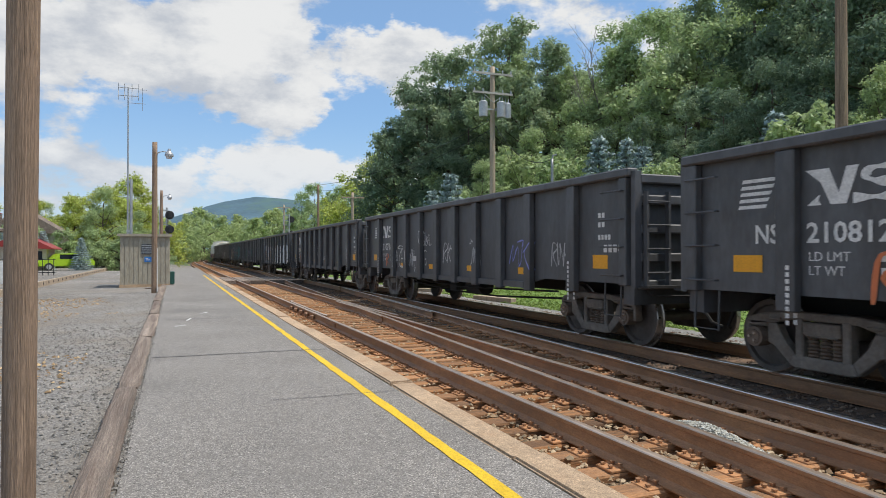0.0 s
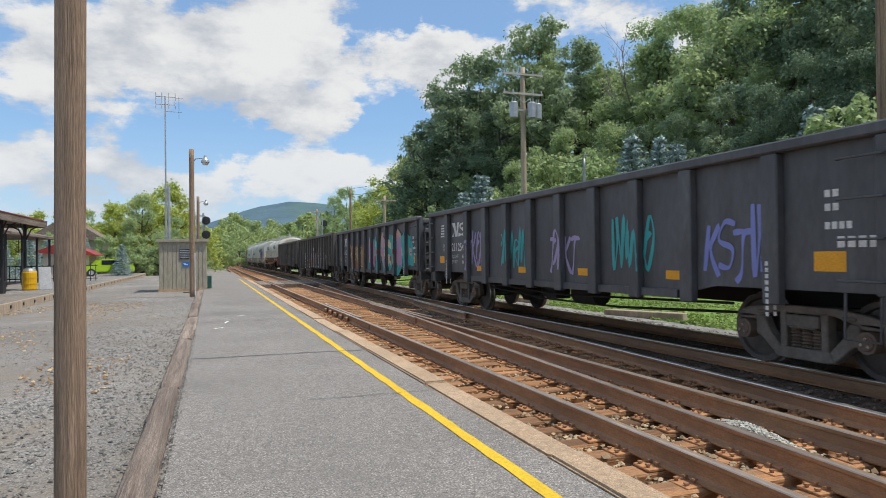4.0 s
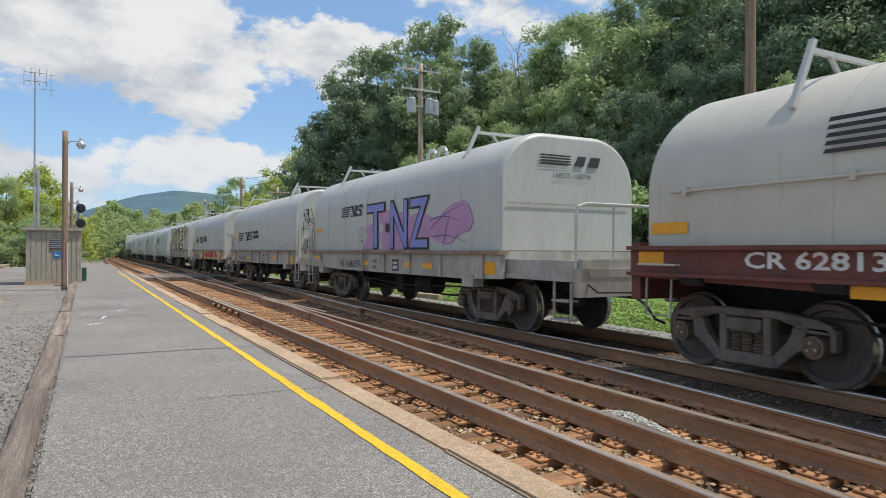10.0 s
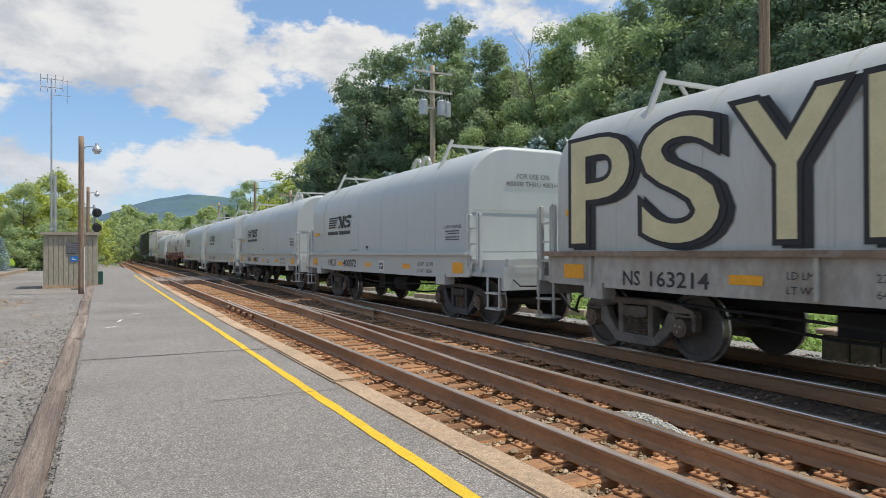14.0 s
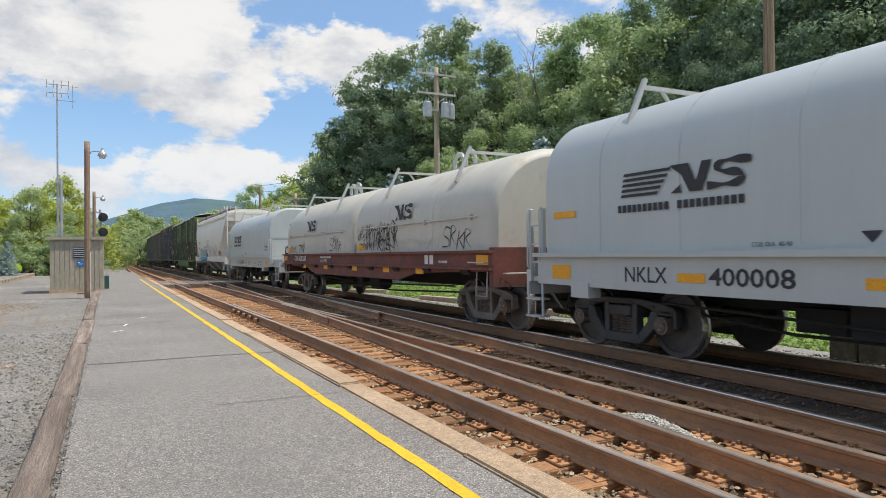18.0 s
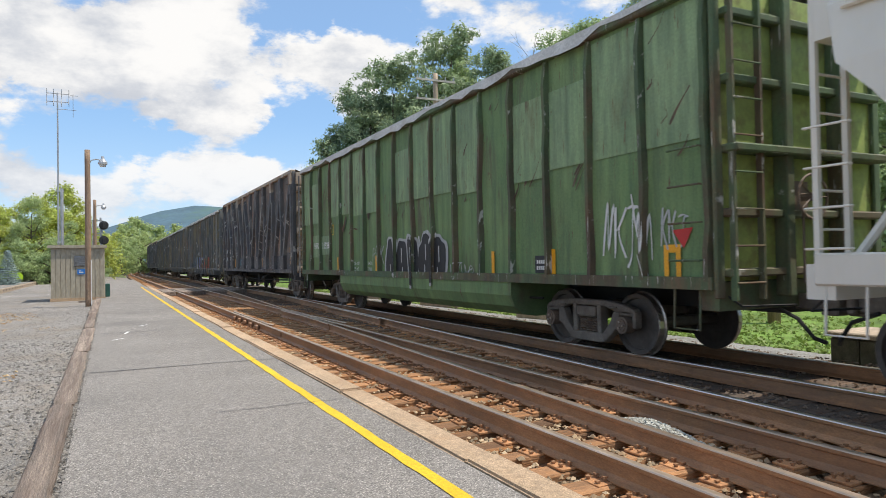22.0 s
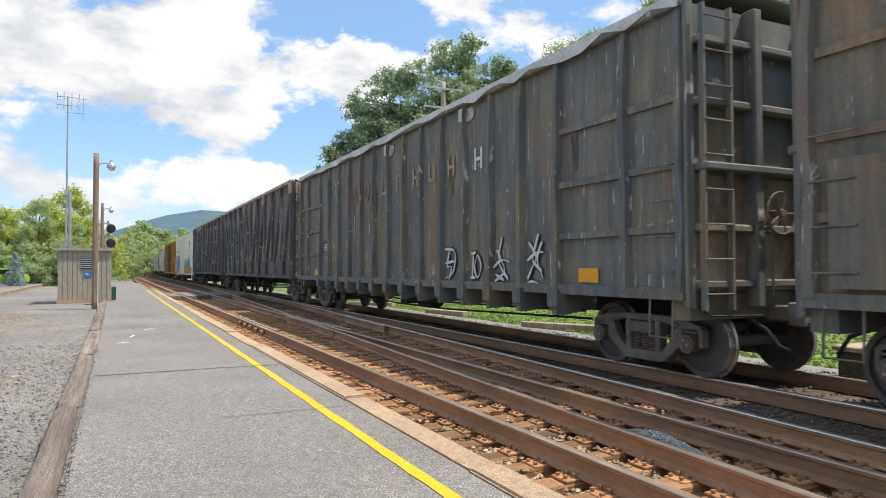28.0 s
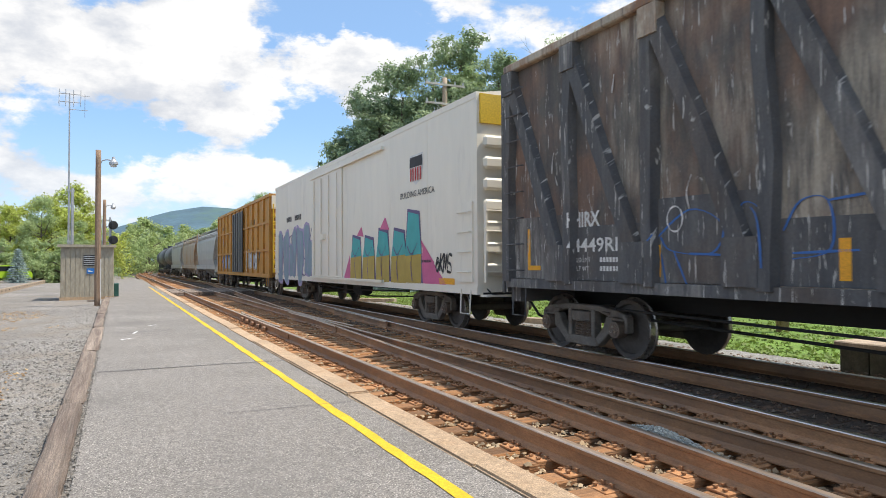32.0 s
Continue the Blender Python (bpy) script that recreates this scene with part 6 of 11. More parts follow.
def spring_mesh():
    """One coil spring, as a rippled sleeve."""
    bm = bmesh.new()
    rings = []
    for k in range(13):
        r = 0.078 if k % 2 else 0.052
        z = 0.285 + 0.24 * k / 12
        rings.append([bm.verts.new((r * math.cos(i * math.tau / 10), r * math.sin(i * math.tau / 10), z)) for i in range(10)])
    for a, b in zip(rings, rings[1:]):
        for i in range(10):
            bm.faces.new((a[i], a[(i + 1) % 10], b[(i + 1) % 10], b[i]))
    bm.faces.new(rings[0][::-1]), bm.faces.new(rings[-1])
    return mesh_of(bm, "spring", M["bearing"])


WHEELSET, SPRINGS = wheelset_mesh(), spring_mesh()
FRAMES = {k: side_frame_mesh(M[k]) for k in ("truck_steel", "truck_new")}
BOLSTER_END = {k: mesh_of(boxes((-0.10, 0.10, -0.235, 0.235, 0.545, 0.69), (-0.105, 0.105, -0.20, 0.20, 0.525, 0.55), bevel=0.012), "bolster_end", M[k]) for k in ("truck_steel", "truck_new")}
WHEELSETS = []


def truck(car, y, paint="truck_steel"):
    t = pbox(car, "truck", -0.95, 0.95, y - 0.19, y + 0.19, 0.50, 0.76, M[paint])
    base = Matrix.Translation((0, 0, -0.63))
    for s in (-1, 1):
        part("side_frame", FRAMES[paint], None, t, at=base @ pose(s * 1.0, 0, 0, 0, 0, 0 if s < 0 else 180))
        part("bolster_end", BOLSTER_END[paint], None, t, at=base @ Matrix.Translation((s * 1.0, 0, 0)))
        for o in (-0.155, 0.0, 0.155):
            part("spring", SPRINGS, None, t, at=base @ Matrix.Translation((s * 1.0, o, 0)))
    for s in (-1, 1):
        w = part("wheelset", WHEELSET, None, t, at=base @ Matrix.Translation((0, s * 0.88, WHEEL_R)))
        WHEELSETS.append((w, s))
    return t


def coupler_mesh():
    bm = bmesh.new()
    box(bm, -0.09, 0.09, -0.42, 0.1, -0.10, 0.10)
    box(bm, -0.18, 0.05, -0.56, -0.34, -0.15, 0.15)
    box(bm, 0.03, 0.18, -0.50, -0.40, -0.12, 0.12)
    bmesh.ops.bevel(bm, geom=bm.edges[:], offset=0.02, segments=1, affect="EDGES", clamp_overlap=True)
    return mesh_of(bm, "coupler", M["truck_steel"])


COUPLER = coupler_mesh()


def running_gear(car, y0, y1, inset, paint="truck_steel", sill_z=(0.72, 1.05), clutter=True, lead=None):
    """Centre sill, trucks, couplers, brake rigging."""
    pbox(car, "centre_sill", -0.33, 0.33, y0 + 0.05, y1 - 0.05, sill_z[0], sill_z[1], M["under_black"])
    for s, y in ((1, y0), (-1, y1)):
        truck(car, y + s * (inset if s < 0 or lead is None else lead), paint)
        part("coupler", COUPLER, None, car, at=pose(0, y, 0.86, 0, 0, 0 if s > 0 else 180))
        pbent(car, "air_hose", [(-0.45, y + s * 0.05, 0.80), (-0.47, y - s * 0.25, 0.68), (-0.42, y - s * 0.42, 0.46), (-0.30, y - s * 0.50, 0.40)], 0.025, M["under_black"])
        pbent(car, "cut_lever", [(-1.35, y + s * 0.02, 0.98), (-1.30, y - s * 0.15, 0.86), (-0.4, y - s * 0.18, 0.84)], 0.014, M["under_black"])
    if clutter:
        m = (y0 + y1) / 2
        bm = bmesh.new()
        tube(bm, (-0.95, m - 1.1, 0.70), (-0.95, m - 0.3, 0.70), 0.20, seg=12)
        part("air_reservoir", bm, M["under_black"], car)
        pbox(car, "brake_valve", -1.1, -0.75, m + 0.4, m + 0.8, 0.55, 0.95, M["under_black"])
        pbent(car, "brake_rod", [(-0.8, y0 + inset + 1.3, 0.62), (-0.85, m - 1.5, 0.50), (-0.85, m + 1.6, 0.50), (-0.8, y1 - inset - 1.3, 0.62)], 0.022, M["under_black"])
        pbent(car, "brake_pipe", [(-1.2, y0 + inset + 1.0, 0.78), (-1.2, m, 0.66), (-1.2, y1 - inset - 1.0, 0.78)], 0.02, M["under_black"])
        pbox(car, "brake_cylinder", -0.7, -0.45, m + 1.1, m + 1.7, 0.52, 0.80, M["under_black"])


# ---- lettering and painted marks: flat shapes a hair proud of the side; u runs along the reading direction (towards -y), v is up
def flat_mesh(name, polys, material, x, ribs=(), rib_x=0.0):
    """Polygons of (y, z) at x; where a post stands proud the same paint lies on the post's face."""
    bm = bmesh.new()
    for p in polys:
        vs = [bm.verts.new((x, y, z)) for y, z in p]
        try:
            bm.faces.new(vs)
        except ValueError:
            pass
    bmesh.ops.triangulate(bm, faces=bm.faces[:])
    if ribs:
        ys = [v.co.y for v in bm.verts]
        lo, hi = min(ys), max(ys)
        src = bm.copy()
        for a, b in ribs:
            if b < lo or a > hi:
                continue
            cut = src.copy()
            for y, n in ((a, -1), (b, 1)):
                bmesh.ops.bisect_plane(cut, geom=cut.verts[:] + cut.edges[:] + cut.faces[:], plane_co=(0, y, 0), plane_no=(0, n, 0), clear_outer=True)
            for v in cut.verts:
                v.co.x = rib_x
            me = bpy.data.meshes.new("cut")
            cut.to_mesh(me)
            cut.free()
            bm.from_mesh(me)
            bpy.data.meshes.remove(me)
        src.free()
    bmesh.ops.remove_doubles(bm, verts=bm.verts[:], dist=0.0004)
    for f in bm.faces:
        f.normal_update()
        if f.normal.x > 0:
            f.normal_flip()
    return mesh_of(bm, name, material)


def text_polys(body, height, bold=0.0, slant=0.0):
    """The outline triangles of a text in (u, v), from the built-in font."""
    c = bpy.data.curves.new("words", "FONT")
    c.body, c.size, c.offset, c.shear, c.resolution_u = body, height / 0.70, bold, slant, (5 if height > 0.6 else 2)
    ob = bpy.data.objects.new("words", c)
    me = ob.to_mesh()
    polys = [[(me.vertices[i].co.x, me.vertices[i].co.y) for i in p.vertices] for p in me.polygons]
    ob.to_mesh_clear()
    bpy.data.objects.remove(ob)
    bpy.data.curves.remove(c)
    return polys


class Side:
    """The platform side of a car, on which marks are laid."""

    def __init__(self, car, x, ribs=(), rib_x=None, z_break=None):
        self.car, self.x, self.ribs, self.rib_x, self.n = car, x, list(ribs), (rib_x if rib_x is not None else x), 0

    def lay(self, name, polys, material, label="", lift=0.004, over=True):
        self.n += 1
        lift += 0.0012 * (self.n % 5)
        me = flat_mesh(name, polys, material, self.x - lift, self.ribs if over else (), self.rib_x - lift)
        return part(name, me, None, self.car, label)

    def words(self, body, y, z, height, material, bold=0.0, width=None, label="", name="lettering", slant=0.0, over=True, lift=0.004):
        polys = text_polys(body, height, bold * height, slant)
        k = 1.0
        if width:
            k = width / max(max(u for p in polys for u, v in p), 0.01)
        return self.lay(name, [[(y - u * k, z + v) for u, v in p] for p in polys], material, label, over=over, lift=lift)

    def bars(self, rows, material, name="small_lettering"):
        """Lines too small to read: rows of (y, z, width, height)."""
        polys = []
        for y, z, w, h in rows:
            n = max(1, int(w / (h * 0.95)))
            for k in range(n):
                u = k * w / n
                polys.append([(y - u, z), (y - u - w / n * 0.72, z), (y - u - w / n * 0.72, z + h), (y - u, z + h)])
        return self.lay(name, polys, material, over=False)

    def patch(self, y0, y1, z0, z1, material, name="reflector", over=False):
        return self.lay(name, [[(y0, z0), (y1, z0), (y1, z1), (y0, z1)]], material, over=over)

    def mark(self, y, z, h, material, span, lift=0.004, stripes=True):
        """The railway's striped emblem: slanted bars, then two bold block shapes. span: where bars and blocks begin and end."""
        s0, s1, n0, n1 = span
        lean = 0.30 * h
        polys = []
        for k in range(5):
            v = h * (0.04 + 0.2 * k)
            a, b = s0 + lean * v / h * 0.6, s1 - 0.55 * h * (1 - k / 4) * (s1 - s0) / (2.2 * h)
            polys.append([(y - a, z + v), (y - b, z + v), (y - b - 0.06 * h, z + v + 0.11 * h), (y - a - 0.06 * h, z + v + 0.11 * h)])
        if stripes:
            self.lay("emblem_stripes", polys, material, over=True, lift=lift)
        w = (n1 - n0) / 2.55

        def at(u, v):
            return (y - n0 - u * w, z + v * h)

        bold = [[at(-0.02, 1.0), at(0.62, 1.0), at(0.98, 0.0), at(0.66, 0.0), at(0.40, 0.62), at(0.20, 0.80)], [at(0.02, 0.0), at(0.42, 0.0), at(0.34, 0.12), at(0.38, 0.30)], [at(0.92, 0.0), at(1.06, 0.0), at(1.36, 1.0), at(1.06, 1.0), at(0.86, 0.28)]]
        curve = [at(*p) for p in ((2.50, 0.84), (2.05, 0.88), (1.66, 0.86), (1.52, 0.68), (1.75, 0.53), (2.12, 0.47), (2.28, 0.30), (2.06, 0.13), (1.66, 0.12), (1.22, 0.13))]
        bold += self.stroke(curve, 0.13 * h)
        return self.lay("emblem_letters", bold, material, over=True, lift=lift)

    def stroke(self, points, r):
        """The quads of a smooth brush line through (y, z) points."""
        pts = []
        for i in range(len(points) - 1):
            p0, p1, p2, p3 = points[max(0, i - 1)], points[i], points[i + 1], points[min(len(points) - 1, i + 2)]
            for k in range(5):
                f = k / 5
                pts.append(tuple(0.5 * (2 * b + (c - a) * f + (2 * a - 5 * b + 4 * c - d) * f * f + (3 * b - a - 3 * c + d) * f ** 3) for a, b, c, d in zip(p0, p1, p2, p3)))
        pts.append(points[-1])
        rows = []
        for i, (a, b) in enumerate(pts):
            q0, q1 = pts[max(0, i - 1)], pts[min(len(pts) - 1, i + 1)]
            d = math.hypot(q1[0] - q0[0], q1[1] - q0[1]) or 1
            w = r * (0.75 + 0.35 * math.sin(i * 0.6))
            n = (-(q1[1] - q0[1]) / d * w, (q1[0] - q0[0]) / d * w)
            rows.append(((a + n[0], b + n[1]), (a - n[0], b - n[1])))
        return [[p[0], q[0], q[1], p[1]] for p, q in zip(rows, rows[1:])]

    def lines(self, y, strokes, r, material, name="graffiti_tag", lift=0.012):
        """One hand-drawn tag: brush lines through points given as distance from the car's rear end and height."""
        polys = []
        for line in strokes:
            polys += self.stroke([(y - u, z) for u, z in line], r)
        return self.lay(name, polys, material, lift=lift)

    def fill(self, y, outline, material, lift=0.006, name="graffiti_fill"):
        """A painted shape with a rounded outline."""
        n = len(outline)
        pts = []
        for i in range(n):
            p0, p1, p2, p3 = (outline[(i + k) % n] for k in (-1, 0, 1, 2))
            for f in (0.0, 0.33, 0.67):
                pts.append(tuple(0.5 * (2 * b + (c - a) * f + (2 * a - 5 * b + 4 * c - d) * f * f + (3 * b - a - 3 * c + d) * f ** 3) for a, b, c, d in zip(p0, p1, p2, p3)))
        return self.lay(name, [[(y - u, z) for u, z in pts]], material, lift=lift)

    def scribble(self, y, z, w, h, material, seed, strokes=4, r=0.022):
        """A quick spray tag: zigzags, hooks and loops drawn in one go each."""
        rnd = random.Random(seed)
        shapes = [((0, 0.05), (0.22, 1), (0.42, 0.15), (0.68, 0.95), (1, 0)), ((0.1, 0.25), (0.45, 1), (0.95, 0.65), (0.5, 0.05), (0.12, 0.5), (0.7, 0.75)), ((0.95, 0.9), (0.3, 1.0), (0.1, 0.62), (0.8, 0.42), (0.75, 0.05), (0.0, 0.1)),
                  ((0, 1), (0.28, 0), (0.5, 0.55), (0.45, 1.0), (1, 0.05)), ((0.1, 0), (0.18, 1), (0.22, 0.5), (0.85, 0.95), (0.35, 0.48), (1.0, -0.1)), ((0.0, 0.9), (0.5, 0.95), (1.0, 0.9), (0.5, 0.85), (0.45, 0.1), (0.2, -0.15)),
                  ((0.05, 0.0), (0.1, 0.95), (0.8, 0.8), (0.25, 0.5), (0.95, 0.05))]
        for k in range(strokes):
            c = w / strokes
            lean = rnd.uniform(0.05, 0.3)
            up = rnd.uniform(0.75, 1.1)
            pts = [(y - c * (k - 0.05 + 1.12 * a + lean * b) + rnd.uniform(-0.02, 0.02), z + h * (0.06 * math.sin(k * 1.9) + up * b) + rnd.uniform(-0.02, 0.02)) for a, b in rnd.choice(shapes)]
            self.lay("graffiti_tag", self.stroke(pts, r * 0.85), material)

    def blob(self, cy, cz, ry, rz, seed, rough=0.12, n=26):
        rnd = random.Random(seed)
        ph = [rnd.uniform(0, 6.28) for _ in range(4)]
        out = []
        for k in range(n):
            a = k * math.tau / n
            m = 1 + rough * (math.sin(2 * a + ph[0]) + 0.7 * math.sin(3 * a + ph[1]) + 0.5 * math.sin(5 * a + ph[2]))
            c, s = math.cos(a), math.sin(a)
            out.append((cy + ry * m * math.copysign(abs(c) ** 0.7, c), cz + rz * m * math.copysign(abs(s) ** 0.7, s)))
        return out

    def bubbles(self, y, z, w, h, fill, line, seed, letters=4, gaps=0.06, rough=0.12, marks=True):
        """A row of fat throw-up letters: a fill, an outline behind it and a few inner strokes."""
        rnd = random.Random(seed)
        outl, body, inner = [], [], []
        step = w / letters
        for k in range(letters):
            cy, cz = y - step * (k + 0.5), z + h * (0.5 + rnd.uniform(-0.04, 0.04))
            s = rnd.randrange(9999)
            ry, rz = step * 0.5, h * 0.5
            outl.append(self.blob(cy, cz, ry * 1.10 + 0.03, rz * 1.04 + 0.03, s, rough))
            body.append(self.blob(cy, cz, ry * (1 - gaps), rz * (1 - gaps * 0.5), s, rough))
            if marks:
                a = rnd.uniform(-0.12, 0.12) * step
                inner.append([(cy + a, cz - rz * 0.1), (cy + a - 0.045, cz - rz * 0.1), (cy + a * 0.6 - 0.05, cz + rz * 0.55), (cy + a * 0.6, cz + rz * 0.55)])
                inner.append([(cy - a, cz - rz * 0.85), (cy - a - 0.045, cz - rz * 0.85), (cy - a - 0.045, cz - rz * 0.3), (cy - a, cz - rz * 0.3)])
        if line:
            self.lay("graffiti_outline", outl, line, lift=0.003)
        self.lay("graffiti_fill", body, fill, lift=0.009)
        if line and inner:
            self.lay("graffiti_strokes", inner, line, lift=0.015)

    def burst(self, y, z, w, h, colours, seed, n=9):
        """A wildstyle piece: interlocking slanted and arrowed strokes in several paints."""
        rnd = random.Random(seed)
        groups = {c: [] for c in colours}
        back = []
        for k in range(n):
            u = w * (k + 0.5) / n
            c = colours[k % len(colours)]
            t = w / n * rnd.uniform(0.30, 0.55)
            lean = rnd.uniform(-0.5, 0.5) * w / n
            v0, v1 = z + h * rnd.uniform(0.0, 0.15), z + h * rnd.uniform(0.72, 1.0)
            cy = y - u
            p = [(cy + t, v0), (cy + t * 0.2, v0 + 0.12 * h), (cy - t, v0 + 0.02 * h), (cy - t + lean, (v0 + v1) / 2), (cy - t * 1.6 + lean, v1 - 0.15 * h), (cy + lean, v1), (cy + t * 1.3 + lean, v1 - 0.2 * h), (cy + t * 0.5 + lean * 0.5, (v0 + v1) / 2)]
            groups[c].append(p)
            back.append([(cy + (a - cy) * 1.35, z + (b - z) * 1.03 - 0.015) for a, b in p])
            q = [(cy + 1.3 * t, z + h * 0.42), (cy - 1.5 * t, z + h * 0.34), (cy - 1.5 * t, z + h * 0.50), (cy + 1.3 * t, z + h * 0.58)]
            groups[colours[(k + 1) % len(colours)]].append(q)
        self.lay("graffiti_outline", back, M["spray_black"], lift=0.003)
        for i, (c, polys) in enumerate(groups.items()):
            self.lay("graffiti_fill", polys, M["spray_" + c], lift=0.007 + 0.003 * i)


def rungs(car, x, y0, y1, zs, material, stand=0.05):
    for z in zs:
        pbent(car, "ladder_rung", [(x, y0, z), (x - stand, y0, z), (x - stand, y1, z), (x, y1, z)], 0.013, material)


def end_ladder(car, y, s, x0, x1, zs, material, stand=0.08):
    """Ladder on a car's end wall; s: the way the end faces."""
    for x in (x0, x1):
        pbox(car, "ladder_rail", x - 0.02, x + 0.02, min(y, y + s * stand), max(y, y + s * stand), zs[0] - 0.2, zs[-1] + 0.15, material)
    for z in zs:
        pbar(car, "ladder_rung", (x0, y + s * stand, z), (x1, y + s * stand, z), 0.012, material)


def stirrup(car, y, z, material):
    pbent(car, "sill_step", [(NEAR + 0.04, y - 0.2, z), (NEAR + 0.02, y - 0.2, z - 0.48), (NEAR + 0.02, y + 0.2, z - 0.48), (NEAR + 0.04, y + 0.2, z)], 0.016, material)


def brake_wheel(car, y, x, z, s, material):
    bm = bmesh.new()
    n = 18
    for k in range(n):
        a, b = k * math.tau / n, (k + 1) * math.tau / n
        tube(bm, (x + 0.27 * math.cos(a), y, z + 0.27 * math.sin(a)), (x + 0.27 * math.cos(b), y, z + 0.27 * math.sin(b)), 0.018, seg=5)
    for k in range(5):
        a = k * math.tau / 5
        tube(bm, (x, y, z), (x + 0.27 * math.cos(a), y, z + 0.27 * math.sin(a)), 0.012, seg=5)
    tube(bm, (x, y - s * 0.22, z), (x, y + s * 0.04, z), 0.05, seg=8)
    w = part("brake_wheel", bm, material, car)
    pbox(car, "brake_gear", x - 0.14, x + 0.14, min(y - s * 0.3, y - s * 0.16), max(y - s * 0.3, y - s * 0.16), z - 0.25, z + 0.2, material)
    return w


TRAIN = "cars of the freight train"


def gondola(L, label, paint, posts, top=2.75, deep=0.78):
    """Open-topped car with hat-section posts."""
    p = M[paint]
    car = thing("gondola_car", label, "train car", group=TRAIN)
    y0, y1 = -L / 2, L / 2
    running_gear(car, y0, y1, 1.6)
    ribs = []
    for s in (-1, 1):
        x_in, x_out = (-1.50, -1.46) if s < 0 else (1.46, 1.50)
        bm = bmesh.new()
        plate(bm, [(y0, 1.02), (y0 + 2.6, 1.02), (y0 + 3.4, 0.86), (y1 - 3.4, 0.86), (y1 - 2.6, 1.02), (y1, 1.02), (y1, top - 0.1), (y0, top - 0.1)], x_in, x_out)
        part("side_wall", bm, [p], car)
        a, b = sorted((s * 1.64, s * 1.44))
        pbox(car, "top_chord", a, b, y0 - 0.02, y1 + 0.02, top - 0.13, top, p, bevel=0.02)
        a, b = sorted((s * 1.56, s * 1.46))
        pbox(car, "side_sill", a, b, y0 + 3.3, y1 - 3.3, deep + 0.04, deep + 0.16, p)
        for k in range(posts):
            if posts > 12:
                y = y0 + 0.14 + (L - 0.28) * k / (posts - 1)
            else:
                u = (0.14, 1.57)[k] if k < 2 else (L - 1.57, L - 0.14)[k - posts + 2] if k > posts - 3 else 3.06 + (L - 6.12) * (k - 2) / (posts - 5)
                y = y0 + u
            wide = 0.125 if posts <= 12 else 0.085
            if k in (0, posts - 1):
                wide = 0.09
            near_end = min(y - y0, y1 - y)
            low = 1.0 if near_end < 1.2 else (0.84 if k in (1, posts - 2) else deep)
            a, b = sorted((s * 1.62, s * 1.50))
            pbox(car, "side_post", a, b, y - wide, y + wide, low, top - 0.13, p, bevel=0.015)
            if s < 0:
                ribs.append((y - wide, y + wide))
    for s, y in ((-1, y0), (1, y1)):
        a, b = sorted((y, y - s * 0.05))
        pbox(car, "end_wall", -1.46, 1.46, a, b, 1.0, top - 0.08, p)
        for z in (1.02, 1.42, 1.85, 2.28, top - 0.16):
            a, b = sorted((y, y + s * 0.11))
            pbox(car, "end_rib", -1.46, 1.46, a, b, z - 0.07, z + 0.07, p, bevel=0.02)
        for x in (-1.5, 1.5):
            pbox(car, "corner_post", x - 0.06, x + 0.06, min(y, y + s * 0.1), max(y, y + s * 0.1), 0.98, top - 0.05, p)
        pbox(car, "end_sill", -1.5, 1.5, min(y, y - s * 0.25), max(y, y - s * 0.25), 0.72, 1.02, p)
        end_ladder(car, y + s * 0.11, s, -1.40, -1.0, (1.2, 1.55, 1.9, 2.25), p)
        rungs(car, -1.62, *sorted((y - s * 0.1, y - s * 0.62)), (1.15, 1.58, 2.0, 2.42), p)
        stirrup(car, y - s * 0.40, 1.02, p)
        pbox(car, "coupler_step", -1.5, -0.9, min(y + s * 0.02, y + s * 0.30), max(y + s * 0.02, y + s * 0.30), 0.98, 1.01, M["under_black"])
    pbox(car, "floor", -1.46, 1.46, y0 + 0.05, y1 - 0.05, 1.02, 1.10, M["car_inside"])
    return car, Side(car, -1.50, ribs, -1.62)


def hood_profile(w, z0, z1, round_z, n=10, square=0.55):
    """Half-round hood section as (x, z) pairs."""
    pts = [(-w, z0), (-w, z1 - round_z)]
    for k in range(1, n):
        a = math.pi / 2 * k / n
        pts.append((-w + (w * square) * (1 - math.cos(a)), z1 - round_z + round_z * math.sin(a)))
    pts.append((-w + w * square, z1))
    return pts + [(-x, z) for x, z in pts[::-1]]


def hood(car, y0, y1, w, z0, z1, round_z, material, square=0.55, bevel_end=0.14, name="hood"):
    prof = hood_profile(w, z0, z1, round_z, square=square)
    cx, cz = 0.0, z0
    bm = bmesh.new()
    stations = [(y0, 1 - bevel_end / 1.5), (y0 + bevel_end * 0.3, 1 - bevel_end * 0.25), (y0 + bevel_end, 1.0), (y1 - bevel_end, 1.0), (y1 - bevel_end * 0.3, 1 - bevel_end * 0.25), (y1, 1 - bevel_end / 1.5)]
    rings = [[bm.verts.new((x * (1 - (1 - k) * 0.6), y, z0 + (z - z0) * (1 - (1 - k) * 0.6))) for x, z in prof] for y, k in stations]
    for a, b in zip(rings, rings[1:]):
        for i in range(len(prof) - 1):
            bm.faces.new((a[i], b[i], b[i + 1], a[i + 1]))
    bm.faces.new(rings[0]), bm.faces.new(rings[-1][::-1])
    bmesh.ops.recalc_face_normals(bm, faces=bm.faces[:])
    ob = part(name, bm, material, car, smooth=True)
    for poly in ob.data.polygons:
        if len(poly.vertices) > 4:
            poly.use_smooth = False
    return ob


